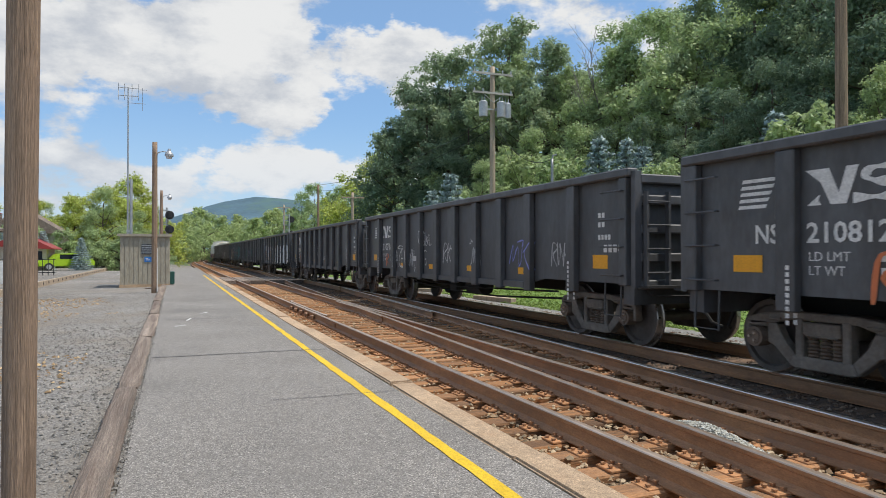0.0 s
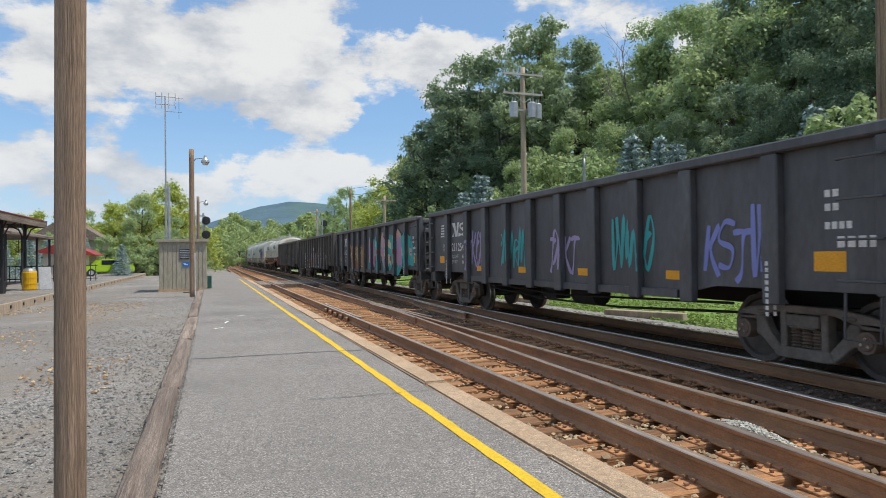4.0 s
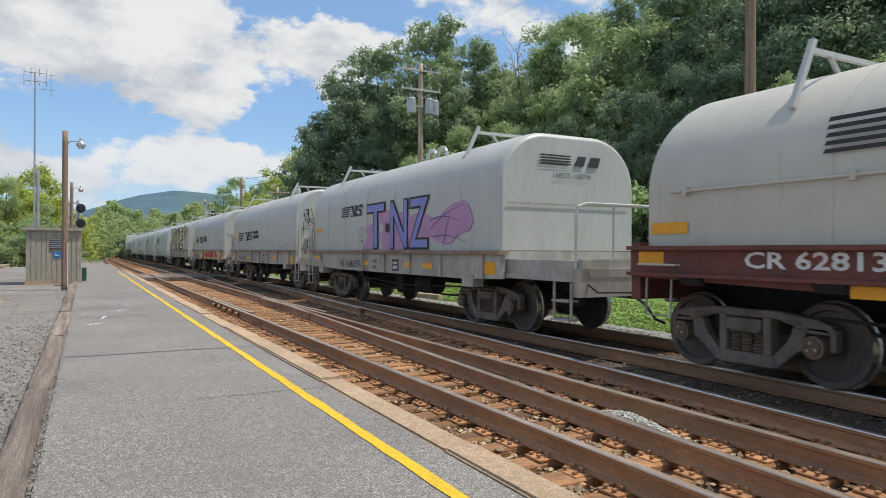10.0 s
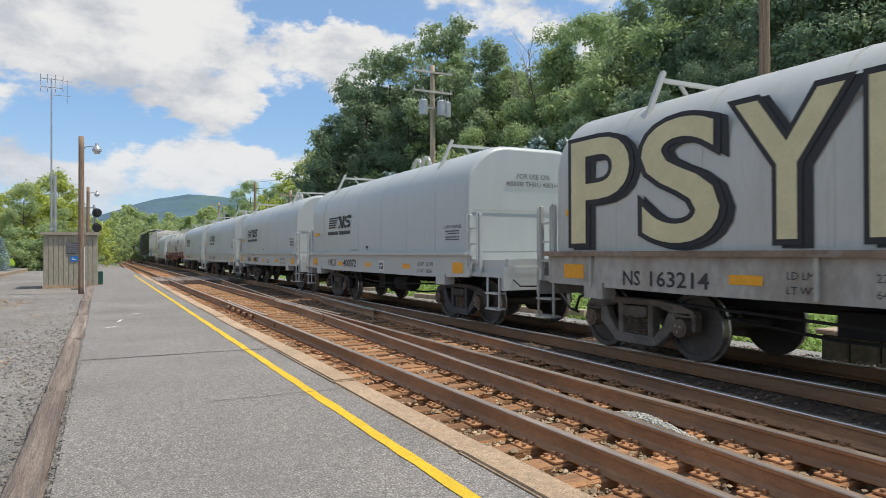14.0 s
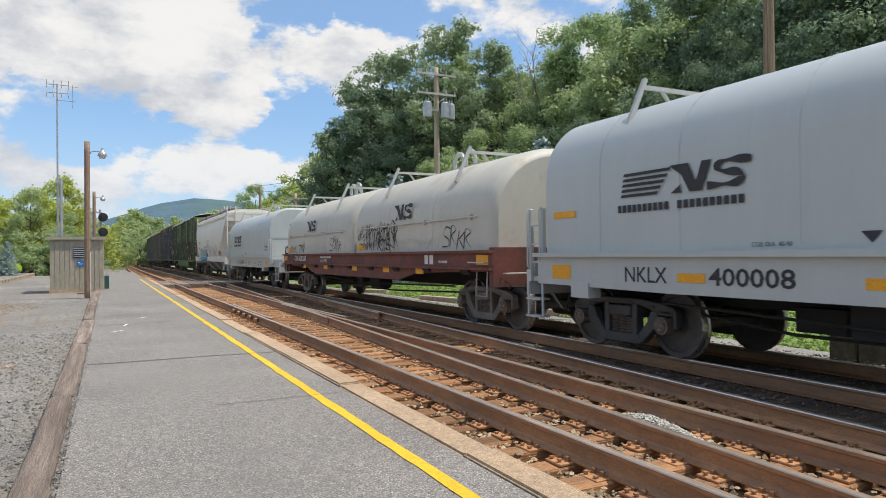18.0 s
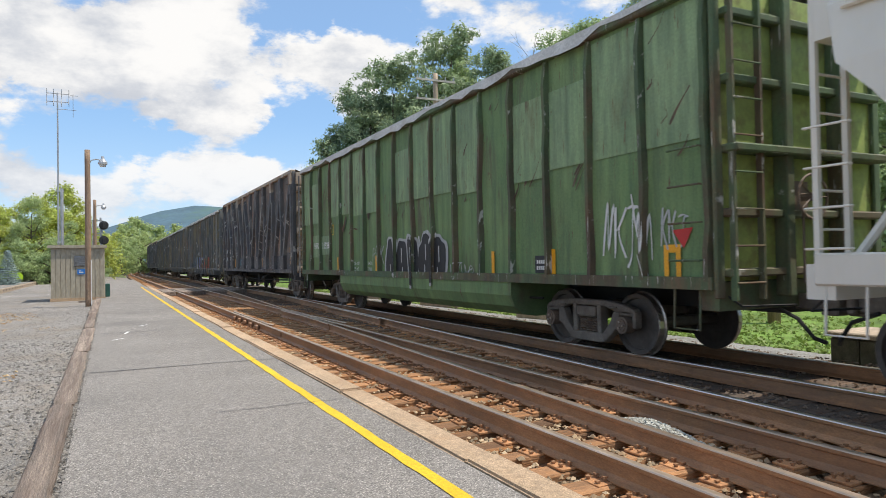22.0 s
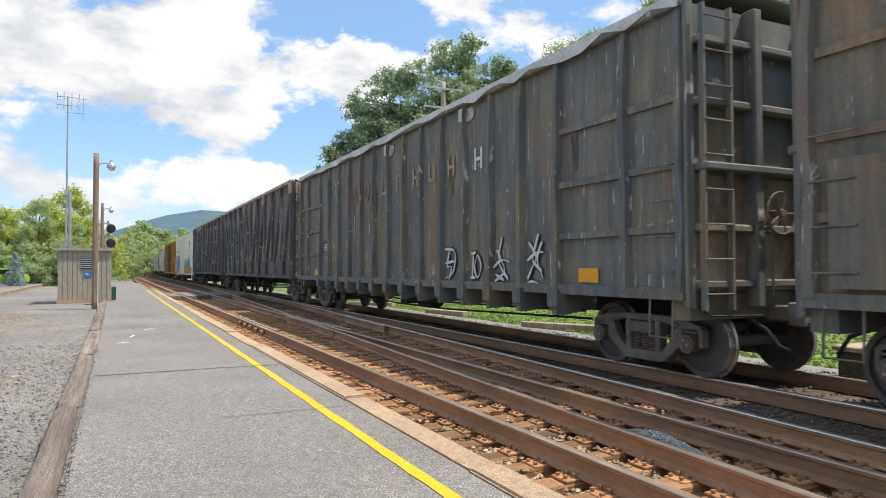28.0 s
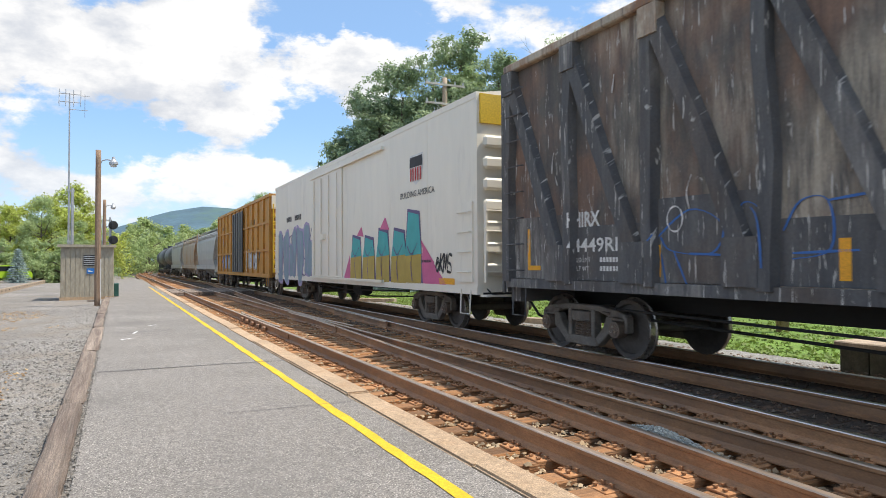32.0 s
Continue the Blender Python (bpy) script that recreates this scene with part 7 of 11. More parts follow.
def hoops(car, y, z, material, span=1.1):
    """Lifting bail: two arched loops on a bar, in the middle of a hood."""
    pbox(car, "bail_base", -0.16, 0.16, y - span, y + span, z - 0.03, z + 0.06, material)
    for s in (-0.28, 0.28):
        pts = [(0, y + s - 0.24, z)] + [(0, y + s - 0.24 * math.cos(math.pi * k / 8), z + 0.22 + 0.22 * math.sin(math.pi * k / 8)) for k in range(9)] + [(0, y + s + 0.24, z)]
        bm = bmesh.new()
        for a, b in zip(pts, pts[1:]):
            tube(bm, a, b, 0.055, seg=6)
        part("lifting_loop", bm, material, car)


def guide(car, y, z, w, material):
    """Stacking guide: slanted legs and a bar across a hood."""
    bm = bmesh.new()
    for s in (-1, 1):
        tube(bm, (s * w * 0.86, y, z - 0.42), (s * w * 0.62, y, z + 0.36), 0.045, seg=4)
        tube(bm, (s * w * 0.30, y, z + 0.02), (s * w * 0.44, y, z + 0.26), 0.03, seg=4)
    tube(bm, (-w * 0.64, y, z + 0.24), (w * 0.64, y, z + 0.24), 0.04, seg=4)
    part("stacking_guide", bm, material, car)


def coil_car(L, label, paint, bright=False, brake_leads=False, railed=False):
    """Coil car with one hood on a welded grey frame and railed end platforms."""
    p = M[paint]
    car = thing("coil_car", label, "train car", group=TRAIN)
    y0, y1 = -L / 2, L / 2
    h1 = y1 - 0.5
    h0 = h1 - 10.65
    sp = p if bright else M["sill_grimy"]
    running_gear(car, y0, y1, 1.75, "truck_new" if bright else "truck_steel", lead=h0 - y0 + 1.2)
    for s in (-1, 1):
        a, b = sorted((s * 1.60, s * 1.52))
        bm = bmesh.new()
        plate(bm, [(h0 - 0.1, 0.98), (y0 + 3.2, 0.94), (y1 - 3.2, 0.94), (h1 + 0.1, 0.98), (h1 + 0.1, 1.40), (h0 - 0.1, 1.40)], a, b)
        part("side_sill", bm, sp, car)
        a, b = sorted((s * 1.68, s * 1.48))
        pbox(car, "sill_flange", a, b, h0 - 0.15, h1 + 0.15, 1.40, 1.47, sp if bright else M["flange_rust"])
        if s < 0:
            for u in (() if bright else (0.95, 4.35, 5.75, 7.15, 8.6, 10.2)):
                pbox(car, "sill_rib", -1.65, -1.60, h1 - u - 0.025, h1 - u + 0.025, 0.96, 1.40, sp)
    hood(car, h0 + 0.02, h1 - 0.02, 1.55, 1.47, 3.60, 0.95, p, square=0.62, bevel_end=0.10)
    for f in (0.13, 0.27, 0.42, 0.58, 0.73, 0.87):
        y = h0 + (h1 - h0) * f
        bm = bmesh.new()
        prof = hood_profile(1.555, 1.49, 3.606, 0.95, square=0.62)
        prism(bm, prof, y - 0.012, y + 0.012)
        part("hood_seam", bm, p, car)
    m = (h0 + h1) / 2
    hoops(car, m, 3.60, M["hood_grey"])
    guide(car, h0 + 1.7, 3.58, 1.55, M["hood_grey"])
    guide(car, h1 - 1.7, 3.58, 1.55, M["hood_grey"])
    for s, y, h in ((-1, y0, h0), (1, y1, h1)):
        a, b = sorted((y, h))
        pbox(car, "end_platform", -1.5, 1.5, a, b, 1.0, 1.08, sp)
        a, b = sorted((y, y - s * 0.1))
        pbox(car, "end_sill", -1.55, 1.55, a, b, 0.78, 1.20, sp)
        if railed and s < 0:
            pbent(car, "end_railing", [(-1.48, y + 0.12, 1.1), (-1.48, y + 0.12, 2.0), (-1.44, y + 0.12, 2.12), (-1.3, y + 0.12, 2.17), (1.3, y + 0.12, 2.17), (1.44, y + 0.12, 2.12), (1.48, y + 0.12, 2.0), (1.48, y + 0.12, 1.1)], 0.026, p)
            for x in (-0.75, 0.75):
                pbar(car, "railing_post", (x, y + 0.12, 1.1), (x, y + 0.12, 2.16), 0.02, p)
        else:
            for x in (-1.52, 1.52):
                # pressed stanchions with a ladder between them
                for o in (0.08, 0.46) if s < 0 else (0.06, 0.40):
                    yy = h + s * o
                    pbox(car, "stanchion", x - 0.035, x + 0.035, yy - 0.03, yy + 0.03, 1.0, 2.2, p, bevel=0.008)
                    pbent(car, "handrail", [(x * 1.02, yy, 1.2), (x * 1.05, yy, 1.26), (x * 1.05, yy, 2.16), (x * 1.02, yy, 2.22)], 0.016, p)
                for z in (1.32, 1.62, 1.92):
                    pbox(car, "stanchion_rung", x - 0.02, x + 0.02, min(h + s * 0.08, h + s * 0.44), max(h + s * 0.08, h + s * 0.44), z - 0.015, z + 0.015, p)
        pbox(car, "deck_rail", -1.45, 1.45, min(y + 0.02, y - s * 0.10), max(y + 0.02, y - s * 0.10), 1.20, 1.34, sp)
        pbox(car, "end_seam", -1.40, 1.40, min(h + s * 0.0, h + s * 0.012), max(h, h + s * 0.012), 2.30, 2.325, sp)
        pbox(car, "hood_base_plate", -1.50, 1.50, min(h, h + s * 0.03), max(h, h + s * 0.03), 1.10, 1.46, sp)
        if s < 0 and h - y > 1.2:
            pbox(car, "platform_beam", -1.45, -1.30, y, h, 1.08, 1.32, sp)
        bm = bmesh.new()
        yy = y - s * 0.30
        for o in (-0.2, 0.2):
            tube(bm, (NEAR + 0.04, yy + o, 1.0), (NEAR + 0.04, yy + o, 0.42), 0.022, seg=5)
        for z in (0.44, 0.72):
            box(bm, NEAR - 0.02, NEAR + 0.18, yy - 0.2, yy + 0.2, z - 0.015, z + 0.015)
        part("side_step", bm, sp, car)
        pbox(car, "jacking_pad", NEAR - 0.01, -1.4, h - s * 1.0 - 0.2, h - s * 1.0 + 0.2, 0.80, 1.02, sp)
    if brake_leads:
        brake_wheel(car, y0 + 0.45, -0.92, 1.68, -1, M["under_black"])
        pbox(car, "brake_stand", -1.16, -0.72, y0 + 0.60, y0 + 0.70, 1.1, 1.90, sp)
        pbar(car, "brake_chain", (-1.02, y0 + 0.52, 1.55), (-1.02, y0 + 0.52, 1.02), 0.015, M["under_black"])
    else:
        brake_wheel(car, y1 + 0.02, -0.75, 1.75, 1, M["under_black"] if not bright else p)
    pbox(car, "cradle_beam", -1.4, 1.4, h0 + 0.1, y1 - 0.7, 0.98, 1.42, M["under_black"])
    return car, Side(car, -1.60), Side(car, -1.555), (h0, h1)


def twin_coil_car(L, label):
    """Older coil car: rust-red fishbelly sill under two round cream hoods."""
    red, cream = M["sill_red"], M["hood_cream"]
    car = thing("coil_car", label, "train car", group=TRAIN)
    y0, y1 = -L / 2, L / 2
    running_gear(car, y0, y1, 1.28)
    for s in (-1, 1):
        a, b = sorted((s * 1.62, s * 1.52))
        bm = bmesh.new()
        plate(bm, [(y0, 1.14), (y0 + 3.4, 1.05), (y0 + 4.4, 0.86), (y1 - 4.4, 0.86), (y1 - 3.4, 1.05), (y1, 1.14), (y1, 1.50), (y0, 1.50)], a, b)
        part("side_sill", bm, red, car)
        a, b = sorted((s * 1.70, s * 1.56))
        pbox(car, "sill_flange", a, b, y0, y1, 1.48, 1.53, red)
        pbox(car, "walkway_edge", a, b, y0, y1, 1.16, 1.20, red)
        for k in range(9):
            y = y0 + 1.0 + (L - 2.0) * k / 8
            bm = bmesh.new()
            prism(bm, [(s * 1.62, 1.16), (s * 1.70, 1.16), (s * 1.62, 1.06)], y - 0.16, y + 0.16)
            part("walkway_bracket", bm, M["under_black"], car)
    for s, y in ((-1, y0), (1, y1)):
        a, b = sorted((y, y - s * 0.15))
        pbox(car, "end_sill", -1.6, 1.6, a, b, 0.85, 1.58, red)
        stirrup(car, y - s * 0.45, 1.15, M["sill_grimy"])
        pbent(car, "hand_grab", [(NEAR, y - s * 0.2, 1.30), (NEAR - 0.07, y - s * 0.2, 1.30), (NEAR - 0.07, y - s * 0.8, 1.30), (NEAR, y - s * 0.8, 1.30)], 0.015, M["hood_grey"])
        pbent(car, "end_grab", [(-1.4, y + s * 0.02, 1.1), (-1.4, y + s * 0.1, 1.1), (-0.8, y + s * 0.1, 1.1), (-0.8, y + s * 0.02, 1.1)], 0.015, M["hood_grey"])
    m = 0.0
    for a, b in ((y0 + 0.12, m - 0.16), (m + 0.16, y1 - 0.12)):
        hood(car, a, b, 1.54, 1.53, 3.52, 1.30, cream, square=0.98, bevel_end=0.22)
        mid = (a + b) / 2
        pbent(car, "tie_rod", [(-1.58, a + 0.5, 2.18), (-1.575, mid, 2.18), (-1.58, b - 0.5, 2.18)], 0.016, cream)
        for f in (0.1, 0.37, 0.63, 0.9):
            y = a + (b - a) * f
            pbox(car, "rod_clip", -1.60, -1.53, y - 0.03, y + 0.03, 2.13, 2.23, cream)
        for f in (0.33, 0.66):
            y = a + (b - a) * f
            bm = bmesh.new()
            prism(bm, hood_profile(1.545, 1.55, 3.526, 1.30, square=0.98), y - 0.012, y + 0.012)
            part("hood_seam", bm, cream, car)
        hoops(car, mid, 3.52, M["hood_grey"], 1.0)
        guide(car, a + 1.9, 3.40, 1.5, M["hood_grey"])
        guide(car, b - 1.9, 3.40, 1.5, M["hood_grey"])
    pbox(car, "deck", -1.52, 1.52, y0 + 0.1, y1 - 0.1, 1.40, 1.50, M["under_black"])
    return car, Side(car, -1.62), Side(car, -1.545)


def hopper_car(L, label, paint, top=4.35, rounded=True, detail=True, bands=False):
    """Covered hopper with tapered ends, roof walk and outlet gates."""
    p = M[paint]
    car = thing("covered_hopper_car", label, "train car", group=TRAIN)
    y0, y1 = -L / 2, L / 2
    running_gear(car, y0, y1, 1.55, clutter=False)
    prof = [(-1.50, 1.45), (-1.58, 1.9), (-1.595, 2.25), (-1.60, 2.6), (-1.59, 2.95), (-1.57, 3.3), (-1.48, top - 0.45), (-1.30, top - 0.15), (-0.75, top), (0.75, top), (1.30, top - 0.15), (1.48, top - 0.45), (1.57, 3.3), (1.59, 2.95), (1.60, 2.6), (1.595, 2.25), (1.58, 1.9), (1.50, 1.45)]
    bm = bmesh.new()

    def shrink(z):
        f = (top - 0.95 - z) / (top - 2.5)
        return 0.22 + 1.16 * math.sin(max(0.0, min(1.0, f)) * math.pi / 2) ** 0.9

    rings = []
    for f in (0, 0.5, 1):
        rings.append([bm.verts.new((x, (y0 + shrink(z)) * (1 - f) + (y1 - shrink(z)) * f, z)) for x, z in prof])
    for a, b in zip(rings, rings[1:]):
        for i in range(len(prof) - 1):
            bm.faces.new((a[i], b[i], b[i + 1], a[i + 1]))
    k = len(prof)
    for ring in (rings[0], rings[-1]):
        for i in range(k // 2 - 1):
            bm.faces.new((ring[i], ring[i + 1], ring[k - 2 - i], ring[k - 1 - i]))
    bmesh.ops.recalc_face_normals(bm, faces=bm.faces[:])
    body = part("hopper_body", bm, p, car)
    for s in (-1, 1):
        a, b = sorted((s * 1.62, s * 1.46))
        pbox(car, "side_sill", a, b, y0 + 0.1, y1 - 0.1, 1.14, 1.46, p, bevel=0.02)
        for dz in (0.62, 0.52, 0.42):
            x = s * 1.50 if dz < 0.6 else s * 1.53
            pbar(car, "roof_moulding", (x, y0 + 0.4, top - dz + 0.1), (x, y1 - 0.4, top - dz + 0.1), 0.03, p)
        pbox(car, "roof_walk", s * 0.95 - 0.22, s * 0.95 + 0.22, y0 + 0.2, y1 - 0.2, top + 0.06, top + 0.10, M["hood_grey"])
        for k in range(9):
            y = y0 + 0.4 + (L - 0.8) * k / 8
            pbox(car, "walk_post", s * 1.15 - 0.02, s * 1.15 + 0.02, y - 0.02, y + 0.02, top - 0.05, top + 0.2, p)
    for s, y in ((-1, y0), (1, y1)):
        pbox(car, "end_sill", -1.58, 1.58, min(y, y - s * 0.3), max(y, y - s * 0.3), 1.0, 1.35, p)
        pbox(car, "end_plate", -1.45, 1.45, min(y - s * 0.05, y - s * 0.4), max(y - s * 0.05, y - s * 0.4), top - 0.75, top - 0.2, p)
        for x in (-1.42, -0.92):
            pbox(car, "ladder_rail", x - 0.03, x + 0.03, min(y, y - s * 0.06), max(y, y - s * 0.06), 1.0, top + 0.15, p)
        for k in range(8):
            z = 1.3 + k * 0.4
            pbar(car, "ladder_rung", (-1.42, y, z), (-0.92, y, z), 0.014, p)
        rungs(car, -1.60, *sorted((y - s * 0.05, y - s * 0.5)), (1.5, 1.9, 2.3, 2.7), p)
        pbar(car, "end_brace", (-1.2, y - s * 0.2, 1.3), (-0.6, y - s * 1.3, 3.2), 0.05, p)
        pbar(car, "end_brace", (1.2, y - s * 0.2, 1.3), (0.6, y - s * 1.3, 3.2), 0.05, p)
        stirrup(car, y - s * 0.4, 1.14, p)
    brake_wheel(car, y0 - 0.02, -0.5, 2.15, -1, M["under_black"])
    n = 3
    for k in range(n):
        y = y0 + 3.6 + (L - 7.2) * (k / (n - 1))
        bm = bmesh.new()
        lo = [bm.verts.new(v) for v in ((-0.55, y - 0.45, 0.42), (0.55, y - 0.45, 0.42), (0.55, y + 0.45, 0.42), (-0.55, y + 0.45, 0.42))]
        hi = [bm.verts.new(v) for v in ((-1.4, y - 1.5, 1.3), (1.4, y - 1.5, 1.3), (1.4, y + 1.5, 1.3), (-1.4, y + 1.5, 1.3))]
        for i in range(4):
            bm.faces.new((lo[i], lo[(i + 1) % 4], hi[(i + 1) % 4], hi[i]))
        bm.faces.new(lo[::-1]), bm.faces.new(hi)
        # under the white hopper grey stands in for the shade on its chutes
        part("outlet_chute", bm, M["hopper_grey"] if paint == "hopper_white" else p, car)
        pbox(car, "outlet_gate", -0.7, 0.7, y - 0.5, y + 0.5, 0.36, 0.44, M["under_black"])
        pbox(car, "roof_hatch", -0.35, 0.35, y - 0.6, y + 0.6, top, top + 0.16, p, bevel=0.03)
    return car, Side(car, -1.605)


def waste_car(L, label, paint, style, top=4.95, ribs_n=17, rib_paint="rib_dark", tarp=True, end_paint="worn_dark"):
    """High-sided waste gondola. style: 'upright' posts with feet, 'belly' with a deep skirt, 'brace' with slanted braces."""
    p, rp = M[paint], M[rib_paint]
    car = thing("waste_gondola_car", label, "train car", group=TRAIN)
    y0, y1 = -L / 2, L / 2
    running_gear(car, y0, y1, 2.95 if style == "belly" else 1.45, lead={"upright": 1.30, "belly": 2.95, "brace": 1.6}[style])
    rnd = random.Random(int(L * 1000))
    spans = []
    floor = 1.15
    ys = [y0 + 0.08 + (L - 0.16) * k / (ribs_n - 1) for k in range(ribs_n)]
    if style == "upright":
        ys = [y0 + u for u in [0.08, 1.07] + [2.65 + (L - 5.3) * k / (ribs_n - 5) for k in range(ribs_n - 4)] + [L - 1.07, L - 0.08]]
    for s in (-1, 1):
        for k in range(ribs_n - 1):
            a, b = sorted((s * (1.52 + rnd.uniform(-0.012, 0.012)), s * 1.46))
            pbox(car, "side_panel", a, b, ys[k], ys[k + 1], floor, top - 0.12, p)
        a, b = sorted((s * 1.62, s * 1.46))
        pbox(car, "side_sill", a, b, y0, y1, floor - 0.10, floor + 0.05, rp)
        a, b = sorted((s * 1.64, s * 1.45))
        pbox(car, "top_chord", a, b, y0 - 0.02, y1 + 0.02, top - 0.14, top, M["end_cream"] if style == "brace" else rp, bevel=0.02)
        for k, y in enumerate(ys):
            w = {"upright": 0.08, "belly": 0.05, "brace": 0.13}[style]
            low = floor
            if style == "upright" and 2 <= k <= ribs_n - 3:
                low = 0.72
            # dented posts: three short lengths that do not quite line up
            bm = bmesh.new()
            zs = [low, 1.5, 2.1 + rnd.uniform(-0.3, 0.3), 2.9 + rnd.uniform(-0.3, 0.3), 3.6 + rnd.uniform(-0.2, 0.2), 4.2, top - 0.14]
            offs = [0.0, rnd.uniform(-0.02, 0.02)] + [rnd.uniform(-0.055, 0.055) for _ in range(3)] + [rnd.uniform(-0.03, 0.03), 0.0]
            out = {"upright": 1.64, "belly": 1.625, "brace": 1.66}[style]
            rows = []
            for z, o in zip(zs, offs):
                x, xi = s * (out - abs(o) * 0.5 - (0.05 if z > top - 0.2 else 0)), s * 1.50
                rows.append([bm.verts.new(q) for q in ((xi, y - w + o, z), (x, y - w * 0.7 + o, z), (x, y + w * 0.7 + o, z), (xi, y + w + o, z))])
            for va, vb in zip(rows, rows[1:]):
                for i0 in range(3):
                    bm.faces.new((va[i0], va[i0 + 1], vb[i0 + 1], vb[i0]))
            bm.faces.new(rows[0])
            bmesh.ops.recalc_face_normals(bm, faces=bm.faces[:])
            part("side_post", bm, rp, car)
            if s < 0:
                spans.append((y - w, y + w))
            if style == "upright" and 2 <= k <= ribs_n - 3:
                bm = bmesh.new()
                prism(bm, [(s * 1.68, floor - 0.03), (s * 1.68, 0.86), (s * 1.55, 0.72), (s * 0.9, 0.80), (s * 0.9, floor - 0.08)], y - 0.13, y + 0.13)
                bmesh.ops.recalc_face_normals(bm, faces=bm.faces[:])
                part("post_foot", bm, rp, car)
        if style == "brace":
            # each panel has one brace from the top of its outer post to the foot of its inner post
            for k in range(ribs_n - 1):
                rear_half = (ys[k] + ys[k + 1]) / 2 > 0
                ya, yb = (ys[k + 1], ys[k]) if rear_half else (ys[k], ys[k + 1])
                yb += 0.30 if rear_half else -0.30
                ya -= 0.06 if rear_half else -0.06
                bm = bmesh.new()
                w = 0.165
                x, xi = s * 1.645, s * 1.50
                bend = rnd.uniform(-0.06, 0.06)
                rows = []
                for f in (0.0, 0.5, 1.0):
                    yy = ya + (yb - ya) * f + (bend if f == 0.5 else 0)
                    zz = (top - 0.3) + (floor + 0.45 - (top - 0.3)) * f
                    rows.append([bm.verts.new(q) for q in ((xi, yy - w, zz), (x, yy - w * 0.75, zz), (x, yy + w * 0.75, zz), (xi, yy + w, zz))])
                for va, vb in zip(rows, rows[1:]):
                    for i0 in range(3):
                        bm.faces.new((va[i0], va[i0 + 1], vb[i0 + 1], vb[i0]))
                bmesh.ops.recalc_face_normals(bm, faces=bm.faces[:])
                part("side_brace", bm, rp, car)
                a, b = sorted((s * 1.67, s * 1.50))
                pbox(car, "gusset_plate", a, b, ya - 0.17, ya + 0.17, top - 0.55, top - 0.15, M["end_cream"] if rnd.random() < 0.4 else rp)
                a, b = sorted((s * 1.667, s * 1.50))
                pbox(car, "gusset_plate", a, b, yb - 0.24, yb + 0.24, floor + 0.04, floor + 0.60, rp)
                if s < 0 and rnd.random() < 0.75:
                    # newer dark paint along the foot of the panel
                    h = rnd.uniform(0.45, 0.80) + (0.4 if rear_half and k > ribs_n - 5 else 0)
                    part("repaint_patch", flat_mesh("repaint_patch", [[(ys[k] + 0.1, floor + 0.06), (ys[k + 1] - 0.1, floor + 0.06), (ys[k + 1] - 0.1, floor + h), (ys[k] + 0.1, floor + h - 0.02)]], M["rib_dark"], -1.5345), None, car)
        if style == "belly":
            bm = bmesh.new()
            prism(bm, [(s * 1.60, floor - 0.08), (s * 1.60, 0.82), (s * 1.52, 0.62), (s * 1.36, 0.49), (s * 1.1, 0.44), (0, 0.44), (0, floor - 0.08)], y0 + 4.35, y1 - 4.35)
            bmesh.ops.recalc_face_normals(bm, faces=bm.faces[:])
            part("belly_skirt", bm, p, car)
    for s, y in ((-1, y0), (1, y1)):
        a, b = sorted((y, y - s * 0.05))
        # upright cars: sunlight on the lower bays is put into a paler lower wall
        split = 2.62 if style == "upright" else top - 0.08
        pbox(car, "end_wall", -1.46, 1.46, a, b, floor, split, M[end_paint])
        if style == "upright":
            pbox(car, "end_wall", -1.46, 1.46, a, b, split, top - 0.08, p)
        for z in (floor + 0.1, 1.95, 2.70, 3.52, 4.30):
            if style == "brace":
                # pressed ledges with pale tops
                bm = bmesh.new()
                plate(bm, [(y, z - 0.20), (y + s * 0.30, z - 0.06), (y + s * 0.32, z), (y + s * 0.30, z + 0.05), (y, z + 0.09)], -1.44, 1.44)
                part("end_ledge", bm, M[end_paint], car)
            else:
                a, b = sorted((y, y + s * (0.26 if z == 2.70 else 0.16)))
                pbox(car, "end_rib", -1.46, 1.46, a, b, z - 0.05, z + 0.05, rp, bevel=0.02)
        for x in (-1.52, -0.45, 0.6, 1.52) if style != "brace" else (-1.52, 1.52):
            deep = 0.06 if abs(x) > 1 else 0.20
            pbox(car, "end_post", x - 0.07, x + 0.07, min(y, y + s * deep), max(y, y + s * deep), 0.95, top - 0.06, rp, bevel=0.015)
        pbox(car, "end_sill", -1.5, 1.5, min(y, y - s * 0.3), max(y, y - s * 0.3), 0.80, 1.14, rp)
        end_ladder(car, y + s * (0.34 if style == "brace" else 0.12), s, -1.42, -0.95, [1.13 + 0.43 * k for k in range(9)], rp)
        rungs(car, -1.62, *sorted((y - s * 0.12, y - s * 0.6)), (1.4, 1.85, 2.3, 2.75) if style != "brace" else (1.35, 1.8, 2.25, 2.7, 3.15, 3.6, 4.05, 4.5), rp)
        stirrup(car, y - s * 0.40, 1.05, rp)
        if style == "brace":
            pbox(car, "end_top_plate", -1.46, 1.46, min(y, y + s * 0.2), max(y, y + s * 0.2), top - 0.55, top - 0.1, M["end_cream"])
    back = 0.46 if style == "brace" else 0.30
    brake_wheel(car, y0 - back, -0.20, 2.15, -1, M["bearing"])
    pbar(car, "brake_chain", (-0.30, y0 - back + 0.06, 2.05), (-0.30, y0 - back + 0.06, 1.1), 0.016, M["bearing"])
    pbox(car, "floor", -1.46, 1.46, y0 + 0.05, y1 - 0.05, floor, floor + 0.1, M["car_inside"])
    # tarpaulin over the load, sagging between bows
    bm = bmesh.new()
    nx, ny = 6, 40
    grid = []
